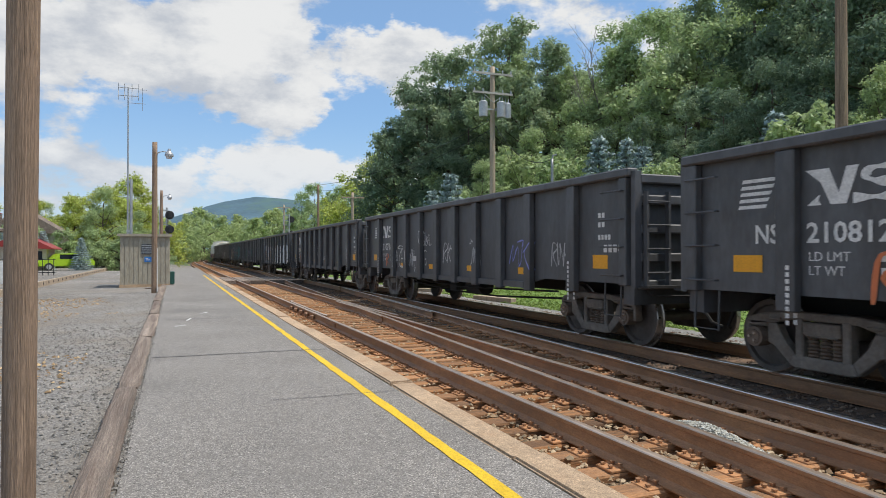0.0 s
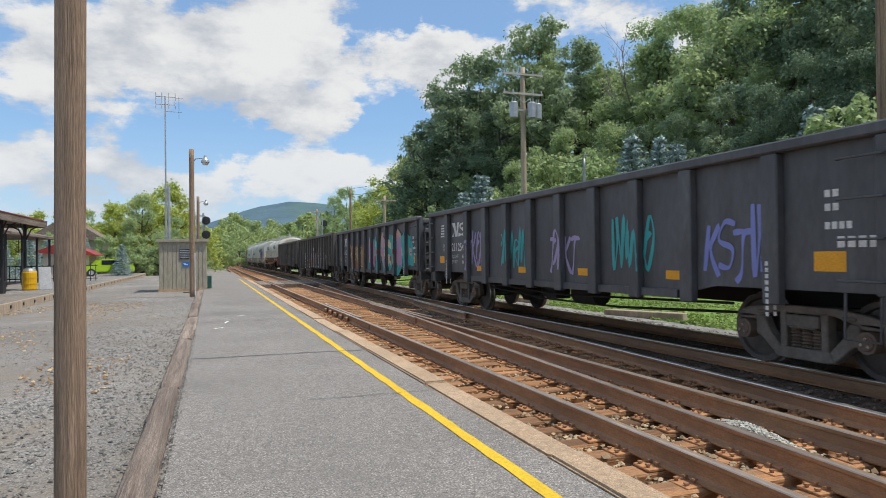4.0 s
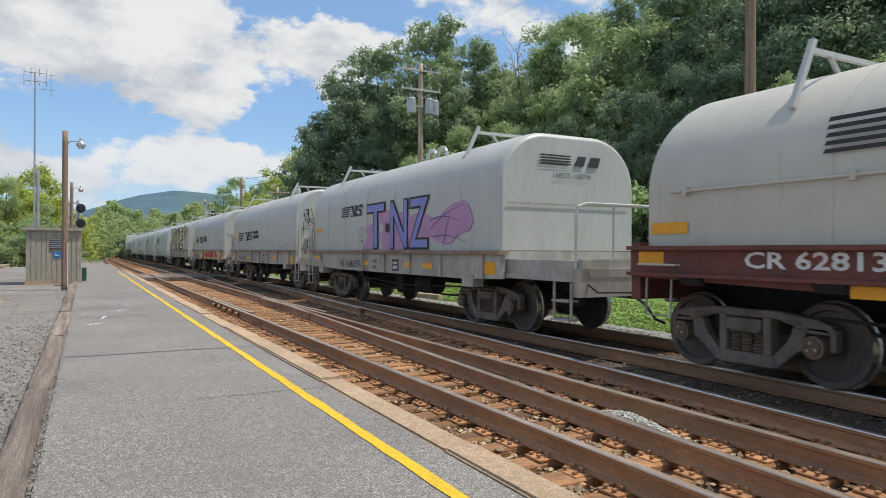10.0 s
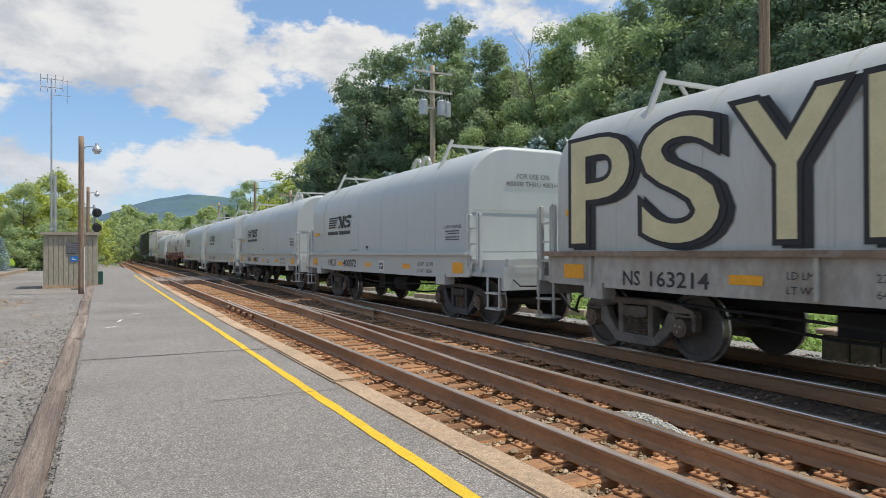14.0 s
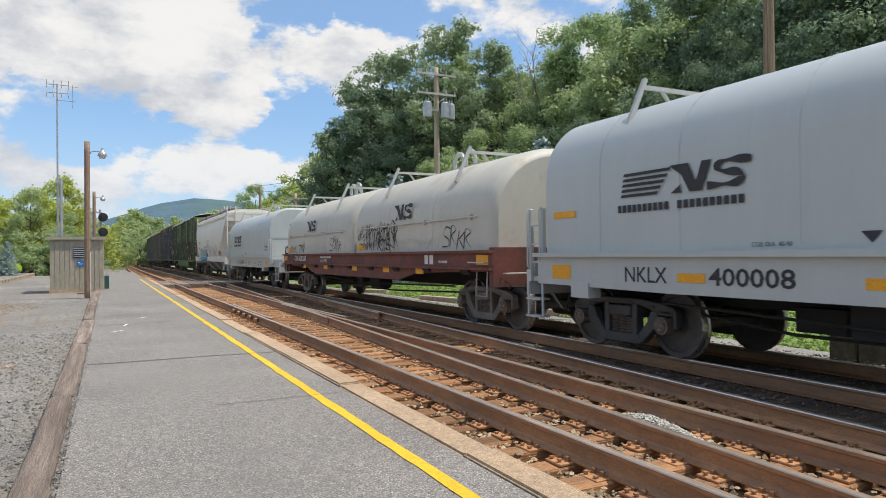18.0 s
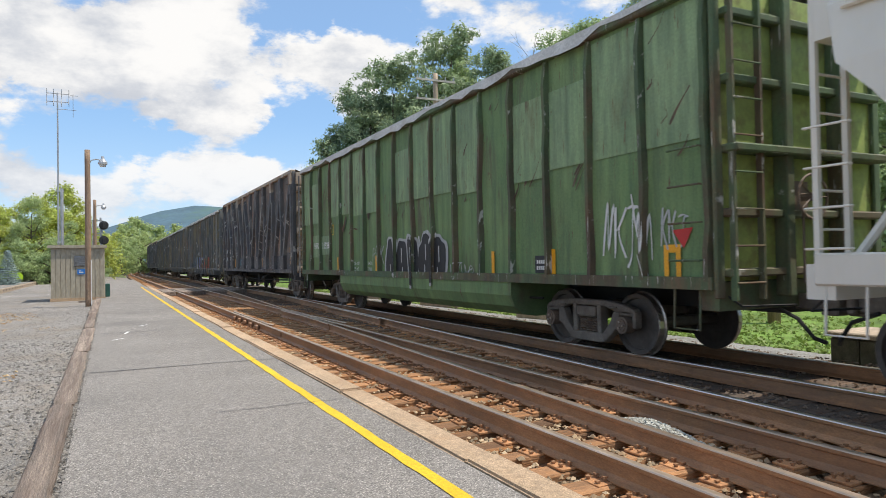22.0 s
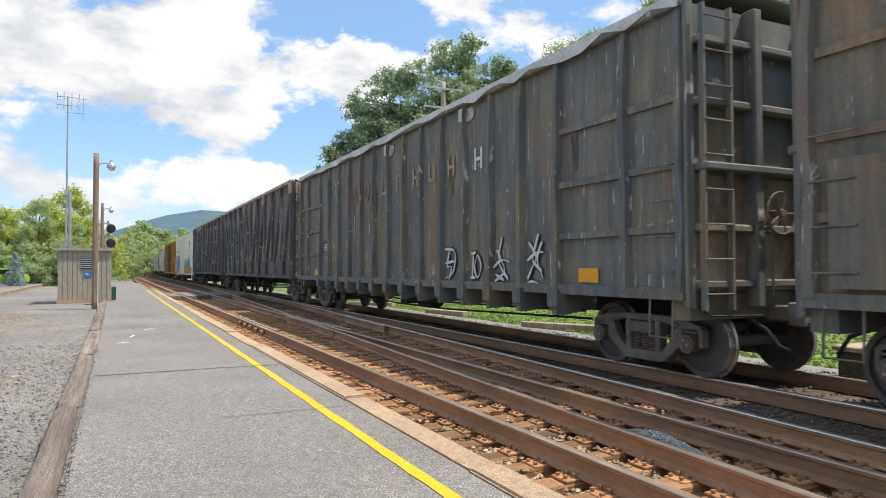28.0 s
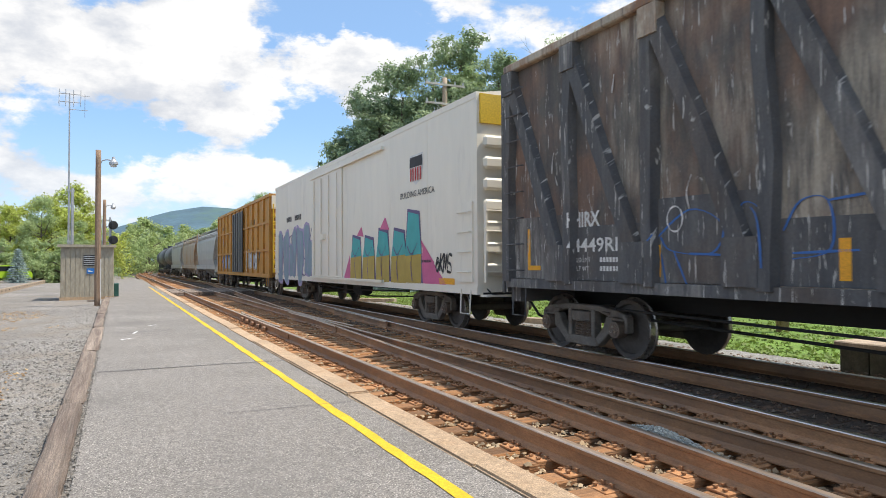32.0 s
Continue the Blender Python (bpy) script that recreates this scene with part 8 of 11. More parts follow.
    for j in range(ny + 1):
        row = []
        for i in range(nx + 1):
            x = -1.60 + 3.20 * i / nx
            y = y0 + 0.02 + (L - 0.04) * j / ny
            up = 0.02 + ((0.20 + 0.10 * abs(math.sin(j * 0.55)) * (j % 7 < 4)) if tarp else -0.35) * (1 - (x / 1.6) ** 2) + (0.04 * rnd.random() if abs(x) < 1.5 else 0)
            row.append(bm.verts.new((x * (1 if tarp else 0.9), y, top + up)))
        grid.append(row)
    for j in range(ny):
        for i in range(nx):
            bm.faces.new((grid[j][i], grid[j][i + 1], grid[j + 1][i + 1], grid[j + 1][i]))
    part("tarpaulin" if tarp else "load", bm, M["tarp"] if tarp else M["car_inside"], car, smooth=True)
    if tarp:
        for s in (-1, 1):
            bm = bmesh.new()
            lows = [rnd.uniform(0.04, 0.20) for _ in range(ny + 1)]
            up = [bm.verts.new((s * 1.645, y0 + L * j / ny, top + 0.02)) for j in range(ny + 1)]
            dn = [bm.verts.new((s * 1.652, y0 + L * j / ny, top - lows[j])) for j in range(ny + 1)]
            for j in range(ny):
                bm.faces.new((up[j], up[j + 1], dn[j + 1], dn[j]))
            part("tarpaulin_edge", bm, M["tarp"], car)
    return car, Side(car, -1.535, spans, -{"upright": 1.643, "belly": 1.628, "brace": 1.663}[style]), ys


def reefer(L, label):
    """Smooth white refrigerated box car with a plug door and ribbed yellow-topped ends."""
    p = M["reefer_white"]
    top = 4.85
    car = thing("refrigerated_box_car", label, "train car", group=TRAIN)
    y0, y1 = -L / 2, L / 2
    running_gear(car, y0, y1, 3.2)
    for s in (-1, 1):
        a, b = sorted((s * 1.56, s * 1.46))
        for k in range(8):
            pbox(car, "side_panel", a, b, y0 + L * k / 8 + 0.004, y0 + L * (k + 1) / 8 - 0.004, 1.0, top - 0.1, p)
        a, b = sorted((s * 1.57, s * 1.44))
        pbox(car, "side_sill", a, b, y0, y1, 0.86, 1.02, p)
        pbox(car, "roof_rail", a, b, y0, y1, top - 0.12, top, p)
    bm = bmesh.new()
    prism(bm, [(-1.57, top - 0.02), (-0.8, top + 0.10), (0.8, top + 0.10), (1.57, top - 0.02)], y0, y1)
    bmesh.ops.recalc_face_normals(bm, faces=bm.faces[:])
    part("roof", bm, p, car)
    pbox(car, "plug_door", -1.62, -1.56, -0.6, 2.9, 1.05, top - 0.35, p, "white plug door with latch bars", bevel=0.02)
    for y in (-0.2, 0.7, 1.6, 2.5):
        pbar(car, "latch_bar", (-1.65, y, 1.1), (-1.65, y, top - 0.45), 0.022, p)
    pbox(car, "door_track", -1.66, -1.56, -4.2, 3.0, top - 0.36, top - 0.28, p)
    pbox(car, "door_track", -1.66, -1.56, -4.2, 3.0, 0.98, 1.05, p)
    pbox(car, "door_lock", -1.70, -1.62, 1.1, 1.5, 2.3, 2.5, p)
    for s, y in ((-1, y0), (1, y1)):
        pbox(car, "end_wall", -1.56, 1.56, min(y, y - s * 0.06), max(y, y - s * 0.06), 0.9, top - 0.02, p)
        pbox(car, "end_top_panel", -1.5, 1.5, min(y, y + s * 0.05), max(y, y + s * 0.05), top - 0.62, top - 0.04, M["yellow_car"], "yellow top panel of the end")
        for k in range(7):
            z = 1.35 + k * 0.42
            pbox(car, "end_rib", -1.45, 1.45, min(y, y + s * 0.12), max(y, y + s * 0.12), z - 0.12, z + 0.12, p, bevel=0.05)
        end_ladder(car, y + s * 0.1, s, -1.45, -1.0, [1.3 + 0.4 * k for k in range(4)], p)
        pbox(car, "side_ladder_plate", -1.60, -1.56, min(y - s * 0.15, y - s * 0.75), max(y - s * 0.15, y - s * 0.75), 1.1, 2.7, p)
        rungs(car, -1.60, *sorted((y - s * 0.2, y - s * 0.7)), (1.3, 1.7, 2.1, 2.5), p)
        stirrup(car, y - s * 0.45, 0.95, p)
        pbox(car, "end_step", -1.5, -0.9, min(y, y + s * 0.25), max(y, y + s * 0.25), 0.82, 0.86, p)
    return car, Side(car, -1.56)


def box_car(L, label):
    """Orange box car with outside posts and a dark sliding door."""
    p = M["box_orange"]
    top = 4.75
    car = thing("box_car", label, "train car", group=TRAIN)
    y0, y1 = -L / 2, L / 2
    running_gear(car, y0, y1, 2.4)
    ribs = []
    for s in (-1, 1):
        a, b = sorted((s * 1.52, s * 1.46))
        pbox(car, "side_wall", a, b, y0, y1, 1.0, top - 0.1, p)
        a, b = sorted((s * 1.60, s * 1.46))
        pbox(car, "side_sill", a, b, y0, y1, 0.86, 1.04, p)
        pbox(car, "roof_rail", a, b, y0, y1, top - 0.14, top, p)
        pbox(car, "belt_rail", a, b, y0 + 0.1, y1 - 0.1, 2.1, 2.2, p)
        pbox(car, "belt_rail", a, b, y0 + 0.1, y1 - 0.1, 3.4, 3.5, p)
        for k in range(13):
            y = y0 + 0.1 + (L - 0.2) * k / 12
            pbox(car, "side_post", a, b, y - 0.06, y + 0.06, 1.04, top - 0.14, p)
            if s < 0:
                ribs.append((y - 0.06, y + 0.06))
    bm = bmesh.new()
    prism(bm, [(-1.58, top - 0.02), (-0.8, top + 0.12), (0.8, top + 0.12), (1.58, top - 0.02)], y0, y1)
    bmesh.ops.recalc_face_normals(bm, faces=bm.faces[:])
    part("roof", bm, M["reefer_white"], car, "pale galvanised roof")
    pbox(car, "sliding_door", -1.68, -1.61, -1.7, 1.7, 1.05, top - 0.3, M["car_black"], "dark sliding door", bevel=0.02)
    for y in (-1.2, -0.4, 0.4, 1.2):
        pbox(car, "door_post", -1.72, -1.68, y - 0.05, y + 0.05, 1.1, top - 0.35, M["car_black"])
    for s, y in ((-1, y0), (1, y1)):
        pbox(car, "end_wall", -1.5, 1.5, min(y, y - s * 0.06), max(y, y - s * 0.06), 0.9, top - 0.02, p)
        pbox(car, "end_top_panel", -1.5, 1.5, min(y, y + s * 0.06), max(y, y + s * 0.06), top - 0.7, top - 0.1, M["reefer_white"])
        for k in range(8):
            z = 1.2 + k * 0.36
            pbox(car, "end_rib", -1.45, 1.45, min(y, y + s * 0.12), max(y, y + s * 0.12), z - 0.1, z + 0.1, M["yellow_car"], bevel=0.04)
        end_ladder(car, y + s * 0.1, s, -1.45, -1.0, [1.3 + 0.4 * k for k in range(8)], M["yellow_car"])
        stirrup(car, y - s * 0.45, 0.95, p)
    return car, Side(car, -1.52, ribs, -1.60)


def tank_car(L, label):
    p = M["car_black"]
    car = thing("tank_car", label, "train car", group=TRAIN)
    y0, y1 = -L / 2, L / 2
    running_gear(car, y0, y1, 1.7, clutter=False)
    bm = bmesh.new()
    n, R = 24, 1.52
    rows = [(y0 + 0.6, 0.4), (y0 + 0.7, 0.8), (y0 + 1.0, 1.0), (y1 - 1.0, 1.0), (y1 - 0.7, 0.8), (y1 - 0.6, 0.4)]
    rings = [[bm.verts.new((R * k * math.cos(i * math.tau / n), y, 2.75 + R * k * math.sin(i * math.tau / n))) for i in range(n)] for y, k in rows]
    for a, b in zip(rings, rings[1:]):
        for i in range(n):
            bm.faces.new((a[i], a[(i + 1) % n], b[(i + 1) % n], b[i]))
    bm.faces.new(rings[0]), bm.faces.new(rings[-1])
    bmesh.ops.recalc_face_normals(bm, faces=bm.faces[:])
    part("tank", bm, p, car, smooth=True)
    bm = bmesh.new()
    tube(bm, (0, 0, 4.2), (0, 0, 4.6), 0.5, seg=16)
    part("dome", bm, p, car)
    for s, y in ((-1, y0), (1, y1)):
        pbox(car, "end_platform", -1.45, 1.45, min(y, y - s * 1.4), max(y, y - s * 1.4), 1.05, 1.15, p)
        pbox(car, "saddle", -1.1, 1.1, y - s * 1.8 - 0.3, y - s * 1.8 + 0.3, 1.0, 1.7, p)
        pbent(car, "end_rail", [(-1.4, y, 1.1), (-1.4, y, 2.1), (1.4, y, 2.1), (1.4, y, 1.1)], 0.025, p)
    return car, Side(car, -1.52)

# ---- the cars in their order, the leading one first: where each one's rear end stands along the track at the start
REAR = [6.97, 22.71, 38.53, 53.99, 69.75, 85.48, 101.31, 117.12, 133.48, 147.33, 160.16, 173.51, 186.83, 200.31, 213.11, 225.9, 238.91, 256.4, 270.14, 286.32, 305.75, 324.01, 345.17, 364.97, 385.45, 404.58, 423.5, 443.12, 461.84, 475.6, 490.1, 506.0, 522.0, 538.0, 554.0]
KIND = ["gon"] * 8 + ["twin"] + ["coil"] * 8 + ["twin", "coil", "hop", "waste", "waste", "waste", "waste", "waste", "waste", "waste", "reefer", "box", "hop", "hop", "hop", "tank", "tank", "tank"]
CARS = []
W, K, R = M["letter_white"], M["letter_dark"], M["reflector"]


def spray(c):
    return M["spray_" + c]


def reflectors(side, L, us, z, w=0.32, h=0.16):
    for u in us:
        side.patch(L / 2 - u, L / 2 - u - w, z, z + h, R)


def mark_gondola(side, L, number, extra=True):
    y = L / 2
    side.mark(y, 1.99, 0.38, W, (0.82, 1.36, 1.76, 2.88))
    side.words("NS", y - 1.07, 1.60, 0.21, W, bold=0.03, width=0.34)
    side.words(number, y - 1.76, 1.60, 0.21, W, bold=0.03, width=0.95, over=False)
    side.words("LD LMT", y - 1.78, 1.40, 0.10, W, over=False)
    side.words("LT WT", y - 1.78, 1.25, 0.10, W, over=False)
    side.bars([(y - 2.58, 1.40, 0.34, 0.09), (y - 2.58, 1.25, 0.34, 0.09), (y - L + 0.9, 1.7, 0.35, 0.08), (y - L + 0.9, 1.9, 0.2, 0.08), (y - L + 0.9, 2.05, 0.2, 0.08)], W)
    side.bars([(y - L + 0.75, 1.5, 0.5, 0.12)], W)
    reflectors(side, L, (0.75,), 1.26, 0.43, 0.20)
    reflectors(side, L, (L - 1.05,), 1.24, 0.40, 0.22)
    reflectors(side, L, (3.6, 6.0, 8.5, 11.0), 1.08, 0.36, 0.13)
    for u in (1.49, L - 1.73):
        side.lay("jacking_label", [[(y - u - 0.10, 0.70 + 0.075 * k), (y - u - 0.15, 0.70 + 0.075 * k), (y - u - 0.15, 0.75 + 0.075 * k), (y - u - 0.10, 0.75 + 0.075 * k)] for k in range(9)], W)


def build_car(i, L):
    y = L / 2
    kind = KIND[i]
    if kind == "gon":
        old = i >= 6
        says = {0: "black steel gondola car with white lettering and an orange scrawl", 1: "black steel gondola car with white and violet spray tags", 2: "black steel gondola car with a few faded tags",
                 3: "black steel gondola car with silver bubble-letter graffiti", 4: "black steel gondola car with pale blue and teal tags", 5: "black steel gondola car with tan and teal graffiti",
                 6: "brown-black gondola car with red and silver graffiti", 7: "brown-black gondola car with orange strips and white tags"}
        car, sd = gondola(L, says[i], "car_brown" if old else "car_black", 16 if old else 12, top=2.80 if old else 2.75)
        if not old:
            mark_gondola(sd, L, {0: "210812", 1: "210716", 2: "210896", 3: "211241", 4: "211254", 5: "211239"}[i])
            y += {1: 0.36, 2: -0.33}.get(i, 0.0)
        if i == 0:
            sd.lines(y, [((2.50, 0.98), (2.58, 1.46), (2.86, 1.40), (2.60, 1.24), (2.90, 1.0))], 0.03, spray("orange"))
        elif i == 1:
            sd.lines(y, [((3.52, 1.08), (3.62, 1.59), (3.77, 1.09)), ((3.55, 1.28), (3.73, 1.29)), ((4.03, 1.58), (3.87, 1.39), (3.90, 1.14), (4.04, 1.10)), ((4.32, 1.60), (4.08, 1.59), (4.06, 1.11), (4.23, 1.11)), ((4.06, 1.34), (4.20, 1.34)),
                         ((3.71, 1.66), (3.92, 1.72), (4.35, 1.68), (4.40, 1.64), (3.92, 1.63), (3.71, 1.66)), ((4.40, 1.64), (4.41, 1.12))], 0.018, spray("white"))
            sd.lines(y, [((4.69, 1.59), (4.79, 1.12), (4.88, 1.50), (4.95, 1.14), (5.00, 1.61)), ((5.05, 1.61), (5.09, 1.12)), ((5.19, 1.62), (5.22, 1.01), (5.32, 1.11)), ((5.05, 1.31), (5.30, 1.31))], 0.019, spray("white"))
            sd.lines(y, [((6.05, 2.02), (5.93, 2.10), (5.87, 1.95), (5.96, 1.74), (6.06, 1.72), (6.01, 1.85)), ((6.10, 2.05), (6.12, 1.75), (6.23, 1.71), (6.32, 1.86), (6.24, 1.95), (6.20, 1.80)), ((6.40, 2.0), (6.42, 1.72), (6.58, 1.74))], 0.018, spray("white"))
            sd.lines(y, [((6.00, 1.53), (6.10, 1.58), (6.21, 1.53)), ((6.08, 1.32), (6.17, 1.34), (6.19, 1.24), (6.11, 1.18), (6.21, 1.18))], 0.016, spray("white"))
            sd.lines(y, [((2.54, 1.10), (2.60, 1.46), (2.79, 1.41), (2.60, 1.27), (2.83, 1.14))], 0.022, spray("orange"))
            sd.patch(y - 5.10, y - 5.36, 1.28, 1.42, W, "placard")
            for k, (u, c, w, h) in enumerate(((7.4, "white", 0.8, 0.5), (9.0, "silver", 0.6, 0.5), (11.0, "violet", 1.0, 0.5), (12.6, "silver", 0.6, 0.4))):
                sd.scribble(y - u, 1.25, w, h, spray(c), 20 + k, 3, 0.018)
        elif i == 2:
            sd.lines(y, [((6.74, 1.96), (6.98, 1.85), (7.02, 1.62), (6.86, 1.42), (6.69, 1.38), (6.49, 1.56), (6.46, 1.80), (6.58, 1.93), (6.74, 1.96)), ((6.57, 1.80), (6.63, 1.84), (6.67, 1.77), (6.60, 1.73), (6.57, 1.80)), ((6.72, 1.80), (6.77, 1.84), (6.81, 1.80), (6.75, 1.75), (6.72, 1.80)),
                         ((6.71, 1.74), (6.69, 1.62), (6.74, 1.62)), ((6.57, 1.56), (6.69, 1.49), (6.82, 1.59))], 0.007, spray("silver"))
            sd.lines(y, [((2.54, 1.10), (2.60, 1.46), (2.79, 1.41), (2.60, 1.27), (2.83, 1.14))], 0.022, spray("orange"))
            sd.scribble(y - 3.55, 1.33, 0.45, 0.14, spray("silver"), 31, 5, 0.008)
            sd.patch(y - 4.55, y - 4.78, 1.22, 1.36, W, "placard")
            sd.bars([(y - 7.85, 1.33 - 0.06 * k, 0.40, 0.03) for k in range(3)], W)
            sd.scribble(y - 12.4, 1.2, 0.5, 0.7, spray("silver"), 32, 3, 0.012)
        elif i == 3:
            sd.fill(y, ((3.22, 1.16), (3.30, 1.55), (3.44, 1.62), (3.50, 1.30), (3.36, 1.12)), spray("silver"))
            sd.lines(y, [((3.10, 1.15), (3.16, 1.5), (3.30, 1.62), (3.36, 1.3), (3.22, 1.2)), ((3.40, 1.2), (3.46, 1.66), (3.58, 1.5), (3.52, 1.2))], 0.018, spray("white"))
            sd.fill(y, ((3.81, 1.09), (3.78, 1.56), (4.00, 1.98), (4.32, 2.06), (4.52, 1.84), (4.53, 0.95), (4.10, 0.95)), spray("white"))
            sd.fill(y, ((4.60, 1.84), (4.78, 2.02), (5.29, 2.02), (5.62, 1.81), (5.61, 0.99), (4.60, 0.93)), spray("white"), lift=0.007)
            sd.lines(y, [((4.02, 1.52), (4.39, 1.50)), ((4.10, 1.23), (4.35, 1.23)), ((5.07, 1.54), (5.28, 1.53)), ((4.55, 1.88), (4.52, 0.93)), ((4.93, 1.98), (4.94, 0.97))], 0.018, spray("black"), lift=0.018)
            sd.lines(y, [((6.06, 1.80), (6.25, 1.86), (6.36, 1.76), (6.12, 1.63), (6.09, 1.83)), ((6.18, 1.53), (6.30, 1.72), (6.42, 1.56), (6.53, 1.73), (6.59, 1.53)), ((6.65, 1.78), (6.81, 1.80), (6.67, 1.62), (6.86, 1.46), (6.91, 1.21)), ((6.06, 1.37), (6.20, 1.43), (6.24, 1.30), (6.06, 1.35)),
                         ((6.30, 1.43), (6.53, 1.27), (6.75, 1.09)), ((6.05, 1.13), (6.20, 1.24), (6.27, 1.09), (6.47, 1.21)), ((6.51, 1.97), (6.56, 1.81), (6.65, 1.94), (6.70, 1.81)), ((6.76, 1.99), (6.78, 1.80)), ((6.70, 1.90), (6.82, 1.91))], 0.013, spray("white"))
            for k, shape in enumerate((((8.55, 1.0), (8.59, 1.29), (8.90, 1.50), (8.83, 1.76), (9.12, 2.0), (9.52, 1.97), (9.61, 1.59), (9.60, 0.98), (9.0, 0.95)), ((9.66, 0.96), (9.66, 1.86), (9.94, 2.04), (10.28, 1.97), (10.38, 1.81), (10.28, 1.64), (10.50, 1.48), (10.58, 1.23), (10.46, 0.96)),
                                       ((10.56, 0.93), (10.66, 1.23), (10.50, 1.59), (10.44, 1.91), (10.68, 2.04), (11.05, 2.03), (11.29, 1.88), (11.33, 1.70), (11.22, 1.56), (11.50, 1.42), (11.52, 0.95)), ((11.60, 0.95), (11.62, 1.45), (11.36, 1.62), (11.46, 1.85), (11.80, 2.04), (12.35, 2.0), (12.55, 1.6), (12.6, 0.97)),
                                       ((12.68, 0.97), (12.66, 1.9), (13.0, 2.02), (13.5, 1.9), (13.6, 1.5), (13.5, 1.0)))):
                sd.fill(y, shape, spray("white"), lift=0.006 + 0.001 * (k % 2))
            sd.lines(y, [((9.22, 1.70), (9.25, 1.03)), ((9.97, 1.78), (10.0, 1.40), (10.06, 1.0)), ((11.03, 1.87), (10.63, 1.88), (10.57, 1.79), (11.03, 1.70), (11.04, 1.64), (10.61, 1.62)), ((10.77, 1.97), (10.79, 1.56)), ((10.84, 1.97), (10.86, 1.54)), ((10.98, 1.50), (11.0, 1.04)),
                         ((10.40, 1.83), (10.29, 1.64), (10.53, 1.50), (10.62, 1.25), (10.50, 0.97)), ((11.29, 1.90), (11.36, 1.72), (11.26, 1.58), (11.55, 1.43)), ((12.1, 1.6), (12.12, 1.05)), ((13.1, 1.7), (13.1, 1.3)), ((9.63, 1.9), (9.63, 1.0))], 0.017, spray("black"), lift=0.018)
        elif i == 4:
            for k, (u, c) in enumerate(((3.0, "lilac"), (5.2, "teal"), (7.4, "lilac"), (9.6, "teal"), (11.8, "violet"))):
                sd.scribble(y - u, 1.2, 1.1, 0.8, spray(c), 50 + k, 4, 0.045)
        elif i == 5:
            sd.fill(y, ((3.25, 2.10), (3.61, 1.91), (4.01, 1.91), (4.24, 1.99), (4.73, 1.96), (5.6, 2.0), (6.7, 1.9), (6.9, 1.4), (6.6, 1.0), (5.6, 0.95), (4.72, 1.0), (4.34, 0.94), (4.23, 1.06), (3.81, 1.08), (3.47, 1.24), (3.68, 1.35), (3.39, 1.46), (3.30, 1.54), (3.45, 1.75)), spray("rust_paint"))
            sd.fill(y, ((3.36, 1.98), (3.6, 1.86), (3.62, 1.70), (3.45, 1.72)), spray("tan"), lift=0.010)
            sd.fill(y, ((3.40, 1.52), (3.55, 1.62), (3.72, 1.56), (3.66, 1.42), (3.5, 1.44)), spray("tan"), lift=0.010)
            sd.fill(y, ((3.90, 1.66), (4.02, 1.70), (4.18, 1.56), (4.2, 1.42), (4.05, 1.36), (3.96, 1.46)), spray("tan"), lift=0.010)
            sd.fill(y, ((4.45, 1.5), (4.5, 1.62), (4.75, 1.74), (5.2, 1.7), (5.2, 1.4), (4.7, 1.5), (4.52, 1.34)), spray("tan"), lift=0.010)
            sd.fill(y, ((5.4, 1.3), (5.5, 1.8), (6.0, 1.75), (6.3, 1.4), (6.0, 1.1)), spray("tan"), lift=0.010)
            sd.lines(y, [((3.27, 2.08), (3.42, 1.91), (3.71, 1.85), (4.01, 1.87), (4.24, 1.97)), ((3.33, 1.51), (3.50, 1.65), (3.74, 1.59), (3.68, 1.42), (3.49, 1.27), (3.81, 1.25)), ((3.84, 1.69), (4.01, 1.73), (4.22, 1.58), (4.24, 1.40), (4.05, 1.31), (3.93, 1.44)), ((4.39, 1.48), (4.46, 1.65), (4.61, 1.78), (5.0, 1.80), (5.2, 1.6)),
                         ((4.39, 1.48), (4.50, 1.31), (4.72, 1.51)), ((4.19, 1.11), (4.34, 0.96), (4.45, 0.86)), ((4.33, 1.96), (4.46, 1.85), (4.73, 1.89), (5.3, 1.9)), ((5.3, 1.2), (5.5, 1.85), (6.1, 1.8), (6.5, 1.4), (6.1, 1.05), (5.6, 1.1)), ((4.8, 1.05), (5.1, 1.25), (5.4, 1.0))], 0.020, spray("cream"), lift=0.016)
            sd.lines(y, [((3.30, 2.0), (3.50, 1.86), (3.90, 1.80)), ((3.36, 1.56), (3.58, 1.68), (3.80, 1.50)), ((4.10, 1.68), (4.28, 1.5), (4.16, 1.34)), ((4.5, 1.56), (4.8, 1.68), (5.05, 1.66)), ((5.5, 1.4), (5.7, 1.7), (6.1, 1.6))], 0.011, spray("white"), lift=0.020)
            sd.lines(y, [((3.45, 1.82), (3.50, 1.70), (3.76, 1.69), (3.89, 1.52)), ((3.76, 1.35), (4.0, 1.23), (4.23, 1.23), (4.28, 1.04)), ((4.01, 1.87), (4.15, 1.70), (4.31, 1.67), (4.35, 1.44)), ((4.49, 1.20), (4.72, 1.32)), ((3.50, 1.39), (3.66, 1.49)), ((5.0, 1.6), (5.3, 1.4), (5.2, 1.15))], 0.020, spray("orange"), lift=0.018)
            sd.bubbles(y - 7.1, 1.0, 6.6, 1.3, spray("teal"), None, 62, 6, rough=0.2, marks=False)
            sd.burst(y - 7.4, 0.95, 6.0, 1.55, ("peach", "pink", "cream", "teal"), 63, 12)
